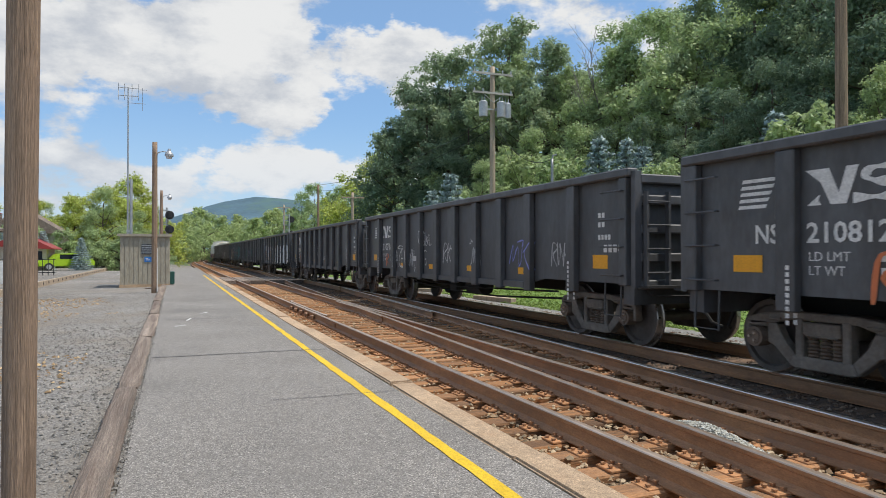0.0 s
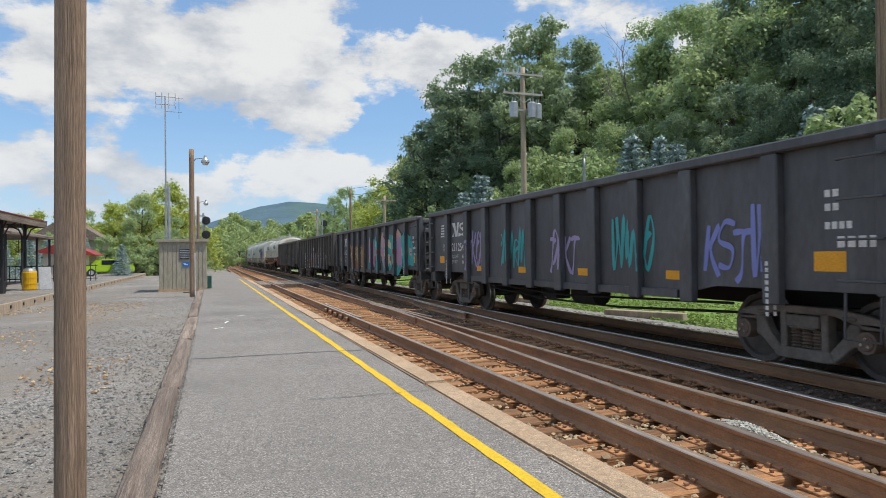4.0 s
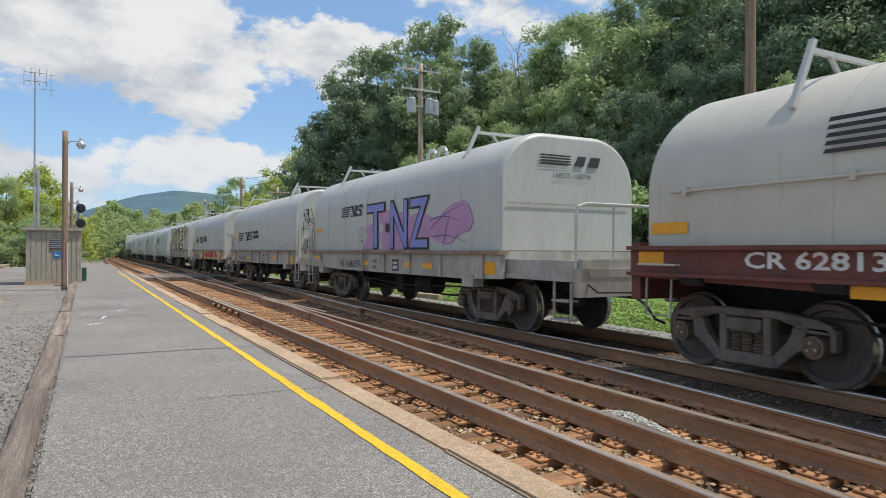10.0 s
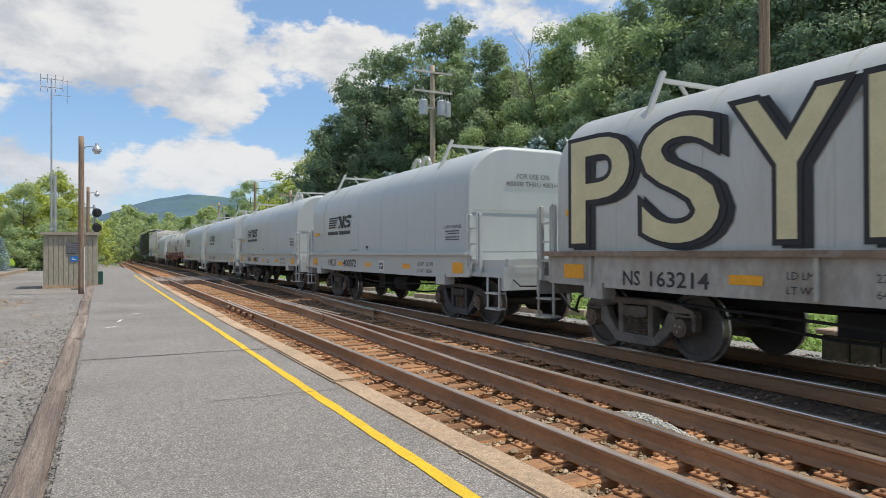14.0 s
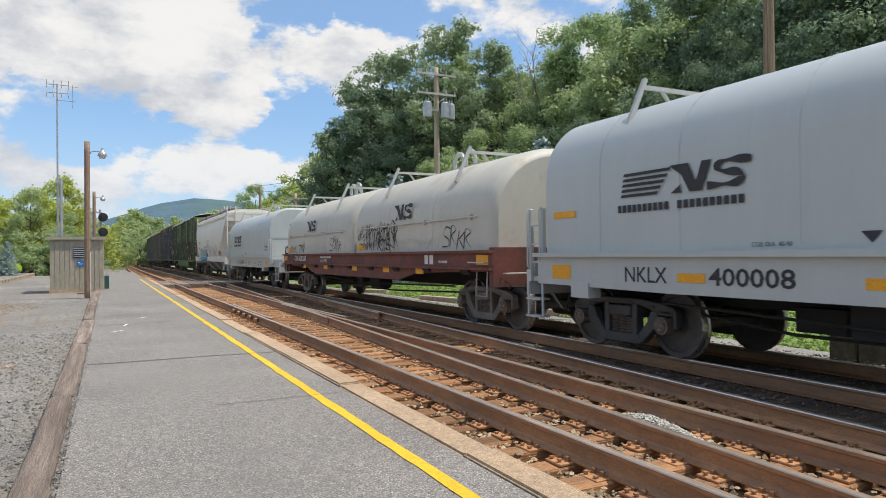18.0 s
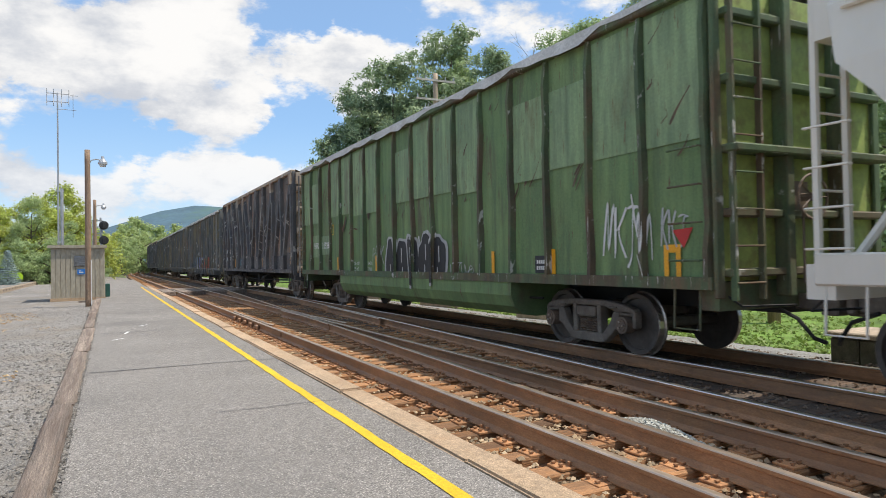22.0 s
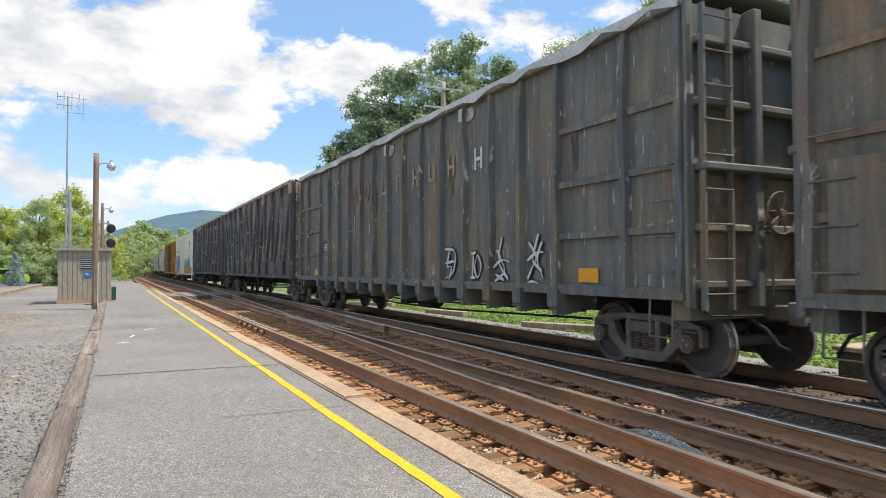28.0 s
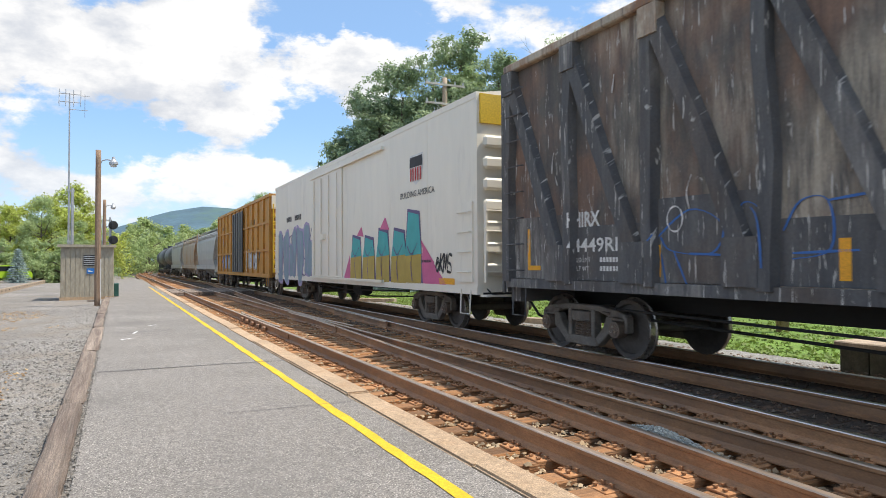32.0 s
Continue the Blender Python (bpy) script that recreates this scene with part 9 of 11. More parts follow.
            for k in range(5):
                sd.lay("graffiti_dot", [sd.blob(y - 8.4 - 0.8 * k, 1.4 + 0.5 * ((k * 7) % 3) / 2, 0.10, 0.10, k, 0.05)], spray("red"), lift=0.02)
        elif i == 6:
            sd.bars([(y - 1.6, 2.0, 0.35, 0.26)], W)
            sd.words("2008", y - 1.85, 1.62, 0.26, spray("lilac"), bold=0.03, over=False)
            sd.words("27", y - 3.60, 1.62, 0.26, W, bold=0.03, over=False)
            sd.bars([(y - 1.9, 1.3, 0.7, 0.07), (y - 1.9, 1.18, 0.7, 0.07)], W)
            sd.patch(y - 0.95, y - 1.12, 1.5, 1.95, R)
            sd.lines(y, [((0.72, 1.48), (0.71, 1.79), (0.90, 1.75), (0.74, 1.65), (0.91, 1.56), (0.72, 1.48)), ((1.22, 1.48), (1.22, 1.83), (1.37, 1.84)), ((1.22, 1.67), (1.34, 1.67))], 0.022, spray("white"))
            sd.lines(y, [((3.48, 1.78), (4.05, 1.75), (3.50, 1.68), (4.08, 1.63), (3.50, 1.56), (4.06, 1.50), (3.52, 1.44), (4.05, 1.36), (3.60, 1.32))], 0.045, spray("white"))
            sd.lines(y, [((4.08, 1.23), (3.74, 1.12), (3.74, 0.88), (3.97, 0.80), (4.16, 0.86), (4.13, 1.01), (3.79, 0.98))], 0.030, spray("white"))
            sd.lines(y, [((4.56, 1.81), (4.61, 1.23)), ((4.56, 1.81), (4.81, 1.73), (4.92, 1.50), (4.67, 1.20)), ((5.07, 1.77), (4.87, 1.71), (4.97, 1.50), (4.89, 1.26), (5.09, 1.25))], 0.022, spray("white"))
            sd.patch(y - 4.58, y - 5.0, 1.40, 1.52, R)
            sd.lines(y, [((5.50, 1.58), (5.49, 1.27), (5.71, 1.33)), ((5.93, 1.57), (5.75, 1.52), (5.98, 1.43), (5.94, 1.33), (5.73, 1.29))], 0.020, spray("white"))
            sd.lines(y, [((5.89, 1.08), (5.68, 1.07), (5.66, 0.99), (5.92, 0.88), (5.89, 0.82), (5.67, 0.82), (5.63, 0.90), (5.90, 1.01), (5.89, 1.08))], 0.020, spray("white"))
            sd.fill(y, ((6.44, 1.80), (6.66, 1.56), (6.93, 1.78), (7.28, 1.82), (7.46, 1.76), (7.68, 1.82), (8.01, 1.70), (8.6, 1.75), (9.3, 1.78), (9.9, 1.6), (10.0, 0.86), (8.14, 0.86), (7.46, 0.86), (6.60, 0.86), (6.58, 1.23), (6.72, 1.25), (6.52, 1.40)), spray("silver"))
            sd.lines(y, [((6.48, 1.85), (6.58, 1.65), (6.75, 1.59), (6.93, 1.82), (7.32, 1.81), (7.44, 1.70), (7.39, 1.45), (7.20, 1.26)), ((6.61, 1.24), (6.82, 1.28), (7.01, 1.23), (7.04, 0.90)), ((6.82, 1.41), (6.87, 0.90)), ((7.46, 1.74), (7.68, 1.82), (7.89, 1.72), (8.14, 1.73), (8.6, 1.82)),
                         ((7.74, 1.49), (7.74, 1.32), (8.14, 1.30)), ((7.44, 0.90), (7.48, 1.05), (7.72, 1.16), (7.93, 1.11), (8.02, 0.90)), ((7.64, 1.14), (7.70, 0.98), (7.61, 0.88)), ((7.20, 1.26), (7.46, 1.19), (7.64, 1.14)), ((6.61, 1.23), (6.58, 0.95), (6.63, 0.87)), ((8.3, 1.3), (8.4, 1.0), (8.7, 0.92)), ((8.6, 1.82), (8.8, 1.5), (9.3, 1.8), (9.9, 1.6), (9.8, 1.0))],
                     0.034, spray("red"), lift=0.016)
            sd.fill(y, ((7.28, 2.18), (7.87, 2.08), (7.85, 1.95), (7.77, 1.88), (7.51, 1.90), (7.40, 2.02)), spray("white"))
            sd.lay("graffiti_tag", sd.stroke([(y - 10.55, 1.35), (y - 10.8, 2.15), (y - 11.05, 1.35)], 0.02) + sd.stroke([(y - 10.5, 1.7), (y - 11.1, 1.7)], 0.02) + sd.stroke([(y - 10.8 - 0.32 * math.cos(k * 0.7), 1.72 + 0.32 * math.sin(k * 0.7)) for k in range(10)], 0.02), spray("white"))
            sd.scribble(y - 11.8, 1.3, 0.6, 0.9, spray("white"), 77, 3, 0.03)
            sd.patch(y - 10.2, y - 10.6, 1.5, 1.62, R)
            sd.patch(y - 13.45, y - 13.63, 1.25, 1.75, R)
            sd.bars([(y - L + 2.9, 1.4, 0.7, 0.2)], W)
            reflectors(sd, L, (6.4, 8.9), 1.05, 0.3, 0.14)
        elif i == 7:
            sd.bars([(y - 4.0, 2.02, 0.34, 0.18)], W)
            sd.words("193", y - 3.75, 1.62, 0.20, W, bold=0.02, over=False)
            sd.words("903", y - 4.62, 1.62, 0.20, W, bold=0.02, over=False)
            sd.bars([(y - 3.8, 1.42, 0.5, 0.07), (y - 4.7, 1.42, 0.5, 0.07), (y - 4.7, 1.30, 0.5, 0.07), (y - 12.0, 1.35, 0.8, 0.06), (y - 12.0, 1.22, 0.8, 0.06)], W)
            for u in (1.2, 3.9, 6.05, 8.15, 10.0):
                sd.patch(y - u, y - u - 0.13, 1.05, 1.42, R)
            sd.patch(y - L + 1.5, y - L + 1.05, 1.3, 1.5, R)
            sd.lines(y, [((7.58, 2.33), (7.57, 2.06)), ((7.79, 2.0), (7.37, 1.97), (7.28, 1.83), (7.51, 1.76), (7.32, 1.70)), ((7.35, 1.61), (7.56, 1.76), (7.76, 1.69), (7.68, 1.45)), ((7.68, 1.61), (7.35, 1.57), (7.33, 1.31)), ((7.43, 1.27), (7.68, 1.39)),
                         ((7.43, 1.04), (7.80, 1.09), (7.96, 0.99), (7.88, 0.90), (7.54, 0.88), (7.44, 0.93), (7.72, 0.95)), ((6.90, 1.0), (6.93, 0.88))], 0.020, spray("white"))
            for line, z, h in (("GOIN", 1.54, 0.20), ("THRUG", 1.26, 0.18), ("CHANGE", 0.96, 0.16)):
                sd.words(line, y - 8.34, z, h * 1.15, spray("white"), width=0.58, slant=0.15, name="graffiti_word", bold=0.02)
            sd.patch(y - 9.35, y - 9.68, 1.02, 1.14, spray("faded_red"), "paint_patch")
            sd.lines(y, [((11.98, 1.70), (12.16, 1.62), (12.2, 1.42), (12.05, 1.32), (11.94, 1.46), (11.98, 1.70)), ((11.96, 1.30), (12.07, 1.74), (12.2, 1.30)), ((11.92, 1.48), (12.22, 1.50))], 0.016, spray("white"))
            sd.lines(y, [((12.55, 1.76), (12.48, 1.70), (12.56, 1.62), (12.48, 1.54)), ((12.62, 1.52), (12.54, 1.46), (12.66, 1.38), (12.56, 1.30)), ((12.52, 1.45), (12.52, 1.30))], 0.014, spray("white"))
            sd.lines(y, [((12.98, 1.42), (13.42, 1.42), (13.42, 1.20), (12.98, 1.20), (12.98, 1.42)), ((12.98, 1.28), (13.42, 1.28)), ((13.16, 1.42), (13.16, 1.28))], 0.010, spray("white"))
            sd.scribble(y - 13.2, 1.4, 0.7, 0.7, spray("blue"), 86, 3, 0.02)
        return car
    if kind == "twin":
        first = i == 8
        car, sd, hd = twin_coil_car(L, "cream round-hooded coil car on a rust-red frame" if first else "cream coil car with black tags on a rust-red frame")
        sd.words("CR 628131" if first else "CR 628287", y - 1.70, 1.29, 0.17, W, bold=0.03, width=1.62, over=False, lift=0.012)
        sd.bars([(y - 5.0, 1.38, 1.2, 0.07)], W)
        sd.words("185500  77500" if not first else "182200  74700", y - 5.0, 1.25, 0.09, W, over=False)
        sd.patch(y - 0.15, y - 0.57, 1.29, 1.46, R)
        sd.patch(y - L + 0.6, y - L + 0.15, 1.26, 1.44, R)
        reflectors(sd, L, (2.83, 5.4, 8.2, 10.6, 12.6), 1.03, 0.42, 0.12)
        sd.bars([(y - L + 2.9, 1.25, 0.5, 0.2), (y - L + 2.2, 1.28, 0.4, 0.05)], W)
        for k in (0, 1):
            u0 = 0.12 + k * (L / 2 + 0.04)
            if first:
                hd.mark(y - u0, 2.40, 0.38, M["letter_dark"], (2.40, 3.35, 3.42, 4.60), lift=0.012)
                hd.patch(y - u0 - 0.18, y - u0 - 0.75, 1.68, 1.82, R, "warning_label")
                hd.bars([(y - u0 - 6.2, 1.75, 0.4, 0.08)], K)
            else:
                hd.mark(y - u0, 2.30, 0.36, M["letter_dark"], (2.75, 3.05, 3.10, 4.20), lift=0.012, stripes=False)
                hd.scribble(y - u0 - 0.5, 1.60, 1.0, 0.22, spray("black"), 90 + k, 4, 0.014)
                hd.scribble(y - u0 - 1.9, 1.60, 0.8, 0.32, spray("black"), 91 + k, 3, 0.022)
                hd.scribble(y - u0 - 2.9, 1.60, 2.4, 0.24, spray("dust"), 92 + k, 8, 0.010)
                hd.scribble(y - u0 - 5.7, 1.60, 1.2, 0.40, spray("black"), 97 + k, 4, 0.016)
                hd.patch(y - u0 - 0.3, y - u0 - 0.95, 1.62, 1.76, R)
        if not first:
            hd.scribble(y - L / 2 - 1.2, 1.62, 2.2, 0.62, spray("black"), 96, 9, 0.020)
            hd.scribble(y - L / 2 - 1.5, 1.70, 1.8, 0.50, spray("black"), 95, 8, 0.014)
            hd.scribble(y - L / 2 - 0.5, 1.85, 0.6, 0.25, spray("black"), 99, 3, 0.014)
        return car
    if kind == "coil":
        clean = 13 <= i <= 16 or i == 18
        says = {9: "grey coil car with violet and pink block-letter graffiti", 10: "grey coil car with a large dark emblem and white scrawl", 11: "grey coil car with coloured graffiti along its frame",
                 12: "grey coil car with yellowish block letters and a painted skull"}
        car, sd, hd, (h0, h1) = coil_car(L, says.get(i, "clean pale blue-grey coil car with dark lettering"), "hood_blue" if clean else "hood_grey", clean, i in (10, 18), i == 9)
        number = {9: "168659", 10: "163417", 11: "163459", 12: "163214", 13: "400072", 14: "400211", 15: "400100", 16: "400008", 18: "162429"}[i]
        if clean:
            sd.words("NKLX" if i != 18 else "NS", h1 - (1.93 if i != 18 else 3.38), 1.07, 0.20, K, bold=0.01, width=0.78 if i != 18 else 0.34, over=False)
            sd.words(number, h1 - (3.36 if i != 18 else 3.85), 1.07, 0.20, K, bold=0.02, width=1.1, over=False)
        else:
            sd.words("NS", h1 - (1.57 if i > 9 else 2.58), 1.02, 0.19, K, bold=0.02, width=0.34, over=False)
            sd.words(number, h1 - (2.02 if i > 9 else 3.04), 1.02, 0.19, K, bold=0.02, width=1.0, over=False)
        lu = 8.46 if clean else 4.0
        sd.words("LD LMT", h1 - lu, 1.17, 0.08, K, over=False)
        sd.words("LT WT", h1 - lu, 1.02, 0.08, K, over=False)
        sd.words("231700" if clean else "221500", h1 - lu - (0.46 if clean else 0.9), 1.17, 0.08, K, over=False)
        sd.words("54300" if clean else "64500", h1 - lu - (0.46 if clean else 0.9), 1.02, 0.08, K, over=False)
        if i == 9:
            sd.patch(h1 - 0.20, h1 - 1.05, 1.21, 1.28, R)
        else:
            sd.patch(h1 - 0.30, h1 - 0.76, 1.07, 1.28, R)
        sd.patch(h0 + 0.50, h0 + 0.06, 1.05, 1.26, R)
        for u in ((2.88 if i != 18 else 2.70, 5.16, 7.65) if clean else (3.30 if i != 9 else 4.3, 5.45 if i != 9 else 6.8, 7.75)):
            sd.patch(h1 - u, h1 - u - 0.43, 1.09, 1.20, R)
        sd.lay("placard", [[(h1 - 6.16, 1.00), (h1 - 6.52, 1.00), (h1 - 6.52, 1.26), (h1 - 6.16, 1.26)]], K if not clean else W, over=False)
        sd.bars([(h1 - 6.20, 1.04, 0.28, 0.08), (h1 - 6.20, 1.15, 0.28, 0.06)], W if not clean else K)
        hd.patch(h1 - 0.29, h1 - 0.83, 2.00, 2.10, R, "warning_label")
        if clean:
            hd.mark(h1, 2.19, 0.35, K, (1.84, 2.74, 2.74, 3.95), lift=0.012)
            hd.bars([(h1 - 1.78, 2.00, 0.95, 0.10), (h1 - 2.85, 2.00, 1.0, 0.10)], K)
            hd.words("COVER WT 6000 LBS", h0 + 0.98, 1.95, 0.065, K, width=0.75, over=False)
            hd.bars([(h0 + 0.90, 1.88, 0.6, 0.025), (h0 + 0.80, 1.83, 0.5, 0.025), (h0 + 0.90, 1.76, 0.6, 0.025), (h0 + 0.90, 1.71, 0.6, 0.025)], K)
            hd.words("COIL DIA. 40-90", h1 - 3.9, 1.51, 0.05, K, over=False)
            hd.lay("arrow_mark", [[(h1 - 5.1, 1.64), (h1 - 5.30, 1.64), (h1 - 5.20, 1.53)]], K, over=False)
            end_words(car, h0 + 0.012, "FOR USE ON", "400000 THRU 400314", 2.95)
        elif i == 9:
            hd.mark(h1, 2.36, 0.30, K, (2.58, 3.30, 3.30, 4.20), lift=0.012)
            hd.lay("graffiti_fill", [hd.blob(h1 - 4.75, 1.80, 0.5, 0.26, 5, 0.3), hd.blob(h1 - 6.2, 1.95, 1.1, 0.40, 6, 0.25), hd.blob(h1 - 8.4, 1.98, 1.1, 0.38, 7, 0.3)], spray("pink"), lift=0.004)
            hd.lines(h1, [((3.92, 1.70), (3.98, 1.98), (4.14, 2.06), (4.26, 1.92), (4.24, 1.74), (4.14, 1.66), (4.02, 1.64), (3.92, 1.70)), ((4.03, 1.86), (4.06, 1.82)), ((4.16, 1.86), (4.19, 1.82)), ((4.06, 1.72), (4.2, 1.72))], 0.009, spray("black"))
            for a, b in (((8.0, 1.9), (9.4, 2.35)), ((8.1, 1.75), (9.5, 1.62)), ((8.0, 2.1), (9.2, 2.05)), ((8.6, 1.6), (8.9, 2.2))):
                hd.lay("graffiti_strokes", hd.stroke([(h1 - a[0], a[1]), (h1 - (a[0] + b[0]) / 2, (a[1] + b[1]) / 2 + 0.08), (h1 - b[0], b[1])], 0.012), spray("plum"), lift=0.012)
            for c, u, w in (("T", 4.53, 1.08), ("N", 6.00, 0.90), ("Z", 7.00, 0.92)):
                glyphs(hd, h1 - u, 1.50, 1.14, (c,), spray("violet"), spray("black"), w + 0.22)
            hd.lay("graffiti_dot", [hd.blob(h1 - 5.82, 2.0, 0.11, 0.11, 2, 0.05)], spray("black"), lift=0.03)
            end_words(car, h0 + 0.012, "", "168575-168794", 2.95, emblem=True)
        elif i in (10, 11):
            hd.mark(h1, 1.88, 0.38, K, (1.26, 2.46, 2.76, 4.10), lift=0.012)
            hd.bars([(h1 - 4.30, 2.13, 0.9, 0.15), (h1 - 4.24, 1.95, 1.1, 0.15)], K)
            if i == 10:
                hd.scribble(h1 - 4.0, 1.56, 6.2, 0.26, spray("white"), 110, 16, 0.013)
                hd.scribble(h1 - 2.2, 1.60, 1.2, 0.22, spray("dust"), 111, 4, 0.010)
                end_words(car, h0 + 0.012, "", "CS31A", 2.7, emblem=True)
                end_tags(car, h0 - 0.012)
            else:
                sd.lay("graffiti_fill", [[(h1 - 3.0, 0.96), (h1 - 9.8, 0.96), (h1 - 9.7, 1.38), (h1 - 2.9, 1.38)]], spray("yellow"), lift=0.003, over=False)
                sd.bubbles(h1 - 3.9, 1.02, 5.2, 0.34, spray("red"), spray("black"), 113, 5, rough=0.15, marks=False)
                sd.scribble(h1 - 1.1, 1.02, 2.6, 0.34, spray("white"), 114, 5, 0.018)
                sd.scribble(h1 - 0.95, 1.0, 0.5, 0.26, spray("red"), 115, 3, 0.02)
        elif i == 12:
            glyphs(hd, h1 - 0.45, 1.56, 1.62, ("P", "S", "Y", "K", "E"), spray("cream"), spray("black"), 1.46)
            skull(hd, h1 - 8.98, 2.48)
            hd.scribble(h1 - 9.72, 2.72, 0.75, 0.34, spray("gold"), 120, 4, 0.03)
            hd.scribble(h1 - 9.86, 1.88, 0.65, 0.30, spray("gold"), 121, 4, 0.016)
            end_words(car, h0 + 0.012, "", "CS31A", 2.7, emblem=True)
        return car
    if kind == "hop":
        if i == 19:
            car, sd = hopper_car(L, "white covered hopper car with blue graffiti and red warning panel", "hopper_white")
            sd.words("SMNX", y - 2.16, 2.38, 0.22, K, over=False, width=0.82)
            sd.words("356", y - 2.42, 1.99, 0.21, K, over=False, width=0.46)
            sd.words("LD LMT 220700 LB", y - 2.05, 1.59, 0.08, K, over=False, width=0.94)
            sd.words("LT WT 65300 LB", y - 2.05, 1.47, 0.08, K, over=False, width=0.94)
            sd.patch(y - 1.80, y - 1.90, 1.48, 2.28, R)
            sd.patch(y - 6.30, y - 8.0, 2.00, 2.62, spray("white"), "warning_panel")
            for k in range(5):
                sd.bars([(y - 6.38 - 0.08 * (k % 2), 2.07 + 0.10 * k, 1.52 - 0.1 * (k % 3), 0.055)], spray("faded_red"))
            sd.bars([(y - 6.85, 2.55, 0.45, 0.05)], spray("faded_red"))
            sd.words("DO NOT HAMMER", y - 6.62, 1.88, 0.115, spray("faded_red"), over=False, width=1.30)
            sd.words("ON CAR", y - 7.02, 1.64, 0.115, spray("faded_red"), over=False, width=0.58)
            # the blue piece: cyan letters, a darker foot that runs over the sill, black outlines and a green halo
            sd.fill(y, ((3.43, 2.04), (3.30, 1.47), (4.0, 1.47), (5.0, 1.47), (6.1, 1.47), (7.0, 1.47), (6.69, 1.52), (6.62, 1.95), (6.15, 1.95), (5.85, 1.75), (5.55, 1.98), (5.05, 1.96), (4.65, 1.83), (4.34, 2.03)), spray("pale_cyan"))
            sill = Side(car, -1.624)
            sill.fill(y, ((3.38, 1.44), (3.45, 1.16), (4.1, 0.96 + 0.19), (5.5, 1.16), (6.6, 1.16), (7.1, 1.22), (7.05, 1.44), (5.2, 1.445)), spray("cyan"))
            sill.fill(y, ((4.2, 1.30), (4.4, 1.17), (5.6, 1.17), (6.7, 1.18), (6.9, 1.28), (6.0, 1.33), (5.1, 1.27)), spray("blue"), lift=0.013)
            ink = ((3.43, 2.04), (3.36, 1.75), (3.62, 1.72), (3.60, 1.50)), ((3.43, 2.04), (3.85, 2.06), (3.92, 1.72), (4.10, 1.50)), ((4.34, 2.03), (4.20, 1.75), (4.40, 1.52)), ((4.34, 2.03), (4.75, 1.85), (5.05, 1.96), (5.20, 1.72), (4.95, 1.50)), ((4.55, 1.78), (4.72, 1.62), (4.88, 1.76)), \
                  ((5.10, 1.95), (5.55, 1.98), (5.62, 1.74), (5.45, 1.50)), ((5.62, 1.74), (5.85, 1.75), (6.15, 1.95), (6.05, 1.66), (6.2, 1.50)), ((6.15, 1.95), (6.62, 1.95), (6.69, 1.60), (6.95, 1.50)), ((6.3, 1.80), (6.5, 1.62)), ((5.75, 1.62), (5.9, 1.5))
            sd.lines(y, ink, 0.020, spray("black"))
            sd.lines(y, (((2.82, 1.48), (3.02, 1.60), (3.39, 1.70), (3.30, 1.95), (3.65, 2.09), (4.10, 2.05), (4.55, 2.20), (4.90, 2.06), (5.34, 2.06), (5.86, 2.20), (6.29, 2.02), (6.8, 1.84), (6.95, 1.66), (7.38, 1.60), (7.76, 1.48)), ((7.05, 1.75), (7.22, 1.58), (7.34, 1.76))), 0.020, spray("black"))
            sill.lines(y, (((2.90, 1.18), (2.84, 1.32), (2.96, 1.44)), ((7.70, 1.44), (7.52, 1.30), (7.72, 1.24), (7.9, 1.17)), ((3.9, 1.42), (3.8, 1.20)), ((5.0, 1.42), (5.15, 1.19)), ((6.2, 1.42), (6.1, 1.20)), ((7.0, 1.42), (7.25, 1.30), (7.10, 1.18))), 0.018, spray("black"), lift=0.02)
            # smoky letters, brushed thin
            smoke = M["thin_smoke"]
            for line in (((8.20, 2.0), (8.24, 1.75), (8.36, 1.44)), ((8.66, 2.10), (8.50, 1.90), (8.33, 1.78), (8.60, 1.62), (8.92, 1.44)), ((7.94, 1.89), (8.02, 1.70), (8.10, 1.50)), ((9.54, 2.03), (9.60, 1.75), (9.62, 1.44)), ((9.35, 1.98), (9.60, 2.10), (9.80, 1.98), (9.72, 1.80), (9.55, 1.74), (9.75, 1.60), (9.95, 1.44)),
                         ((10.02, 1.44), (10.06, 1.80), (10.16, 2.02), (10.45, 1.92), (10.72, 1.64), (10.90, 1.44)), ((10.10, 1.66), (10.50, 1.62)), ((11.16, 2.14), (11.24, 1.80), (11.34, 1.44)), ((11.02, 2.12), (11.30, 2.20), (11.50, 2.04), (11.42, 1.85), (11.19, 1.76), (11.38, 1.60), (11.60, 1.46)), ((8.45, 2.05), (8.75, 2.14)), ((10.2, 1.90), (10.4, 1.70))):
                sd.lines(y, (line, [(u + 0.06, z - 0.03) for u, z in line]), 0.050, smoke, "faded_tag")
            for u, z1 in ((4.28, 1.72), (6.43, 1.84), (8.25, 1.82), (10.50, 1.86)):
                sd.lay("reflector", [[(y - u, z1), (y - u - 0.11, z1), (y - u - 0.21, 1.47), (y - u - 0.10, 1.47)]], R, lift=0.016, over=False)
            sd.lay("reflector", [[(y - 12.95, 2.33), (y - 13.07, 2.33), (y - 13.17, 1.47), (y - 13.05, 1.47)]], R, over=False)
            sd.lay("reflector_edge", [[(y - 12.93, 2.36), (y - 13.09, 2.36), (y - 13.09, 2.33), (y - 12.93, 2.33)], [(y - 13.07, 2.33), (y - 13.10, 2.33), (y - 13.20, 1.47), (y - 13.17, 1.47)]], K, over=False)
            sd.patch(y - 12.44, y - 12.92, 1.51, 1.84, W, "placard")
            for u in (12.46, 12.69):
                sd.lay("placard_panel", [[(y - u, 1.82), (y - u - 0.21, 1.82), (y - u - 0.21, 1.60), (y - u, 1.60)]], K, lift=0.010, over=False)
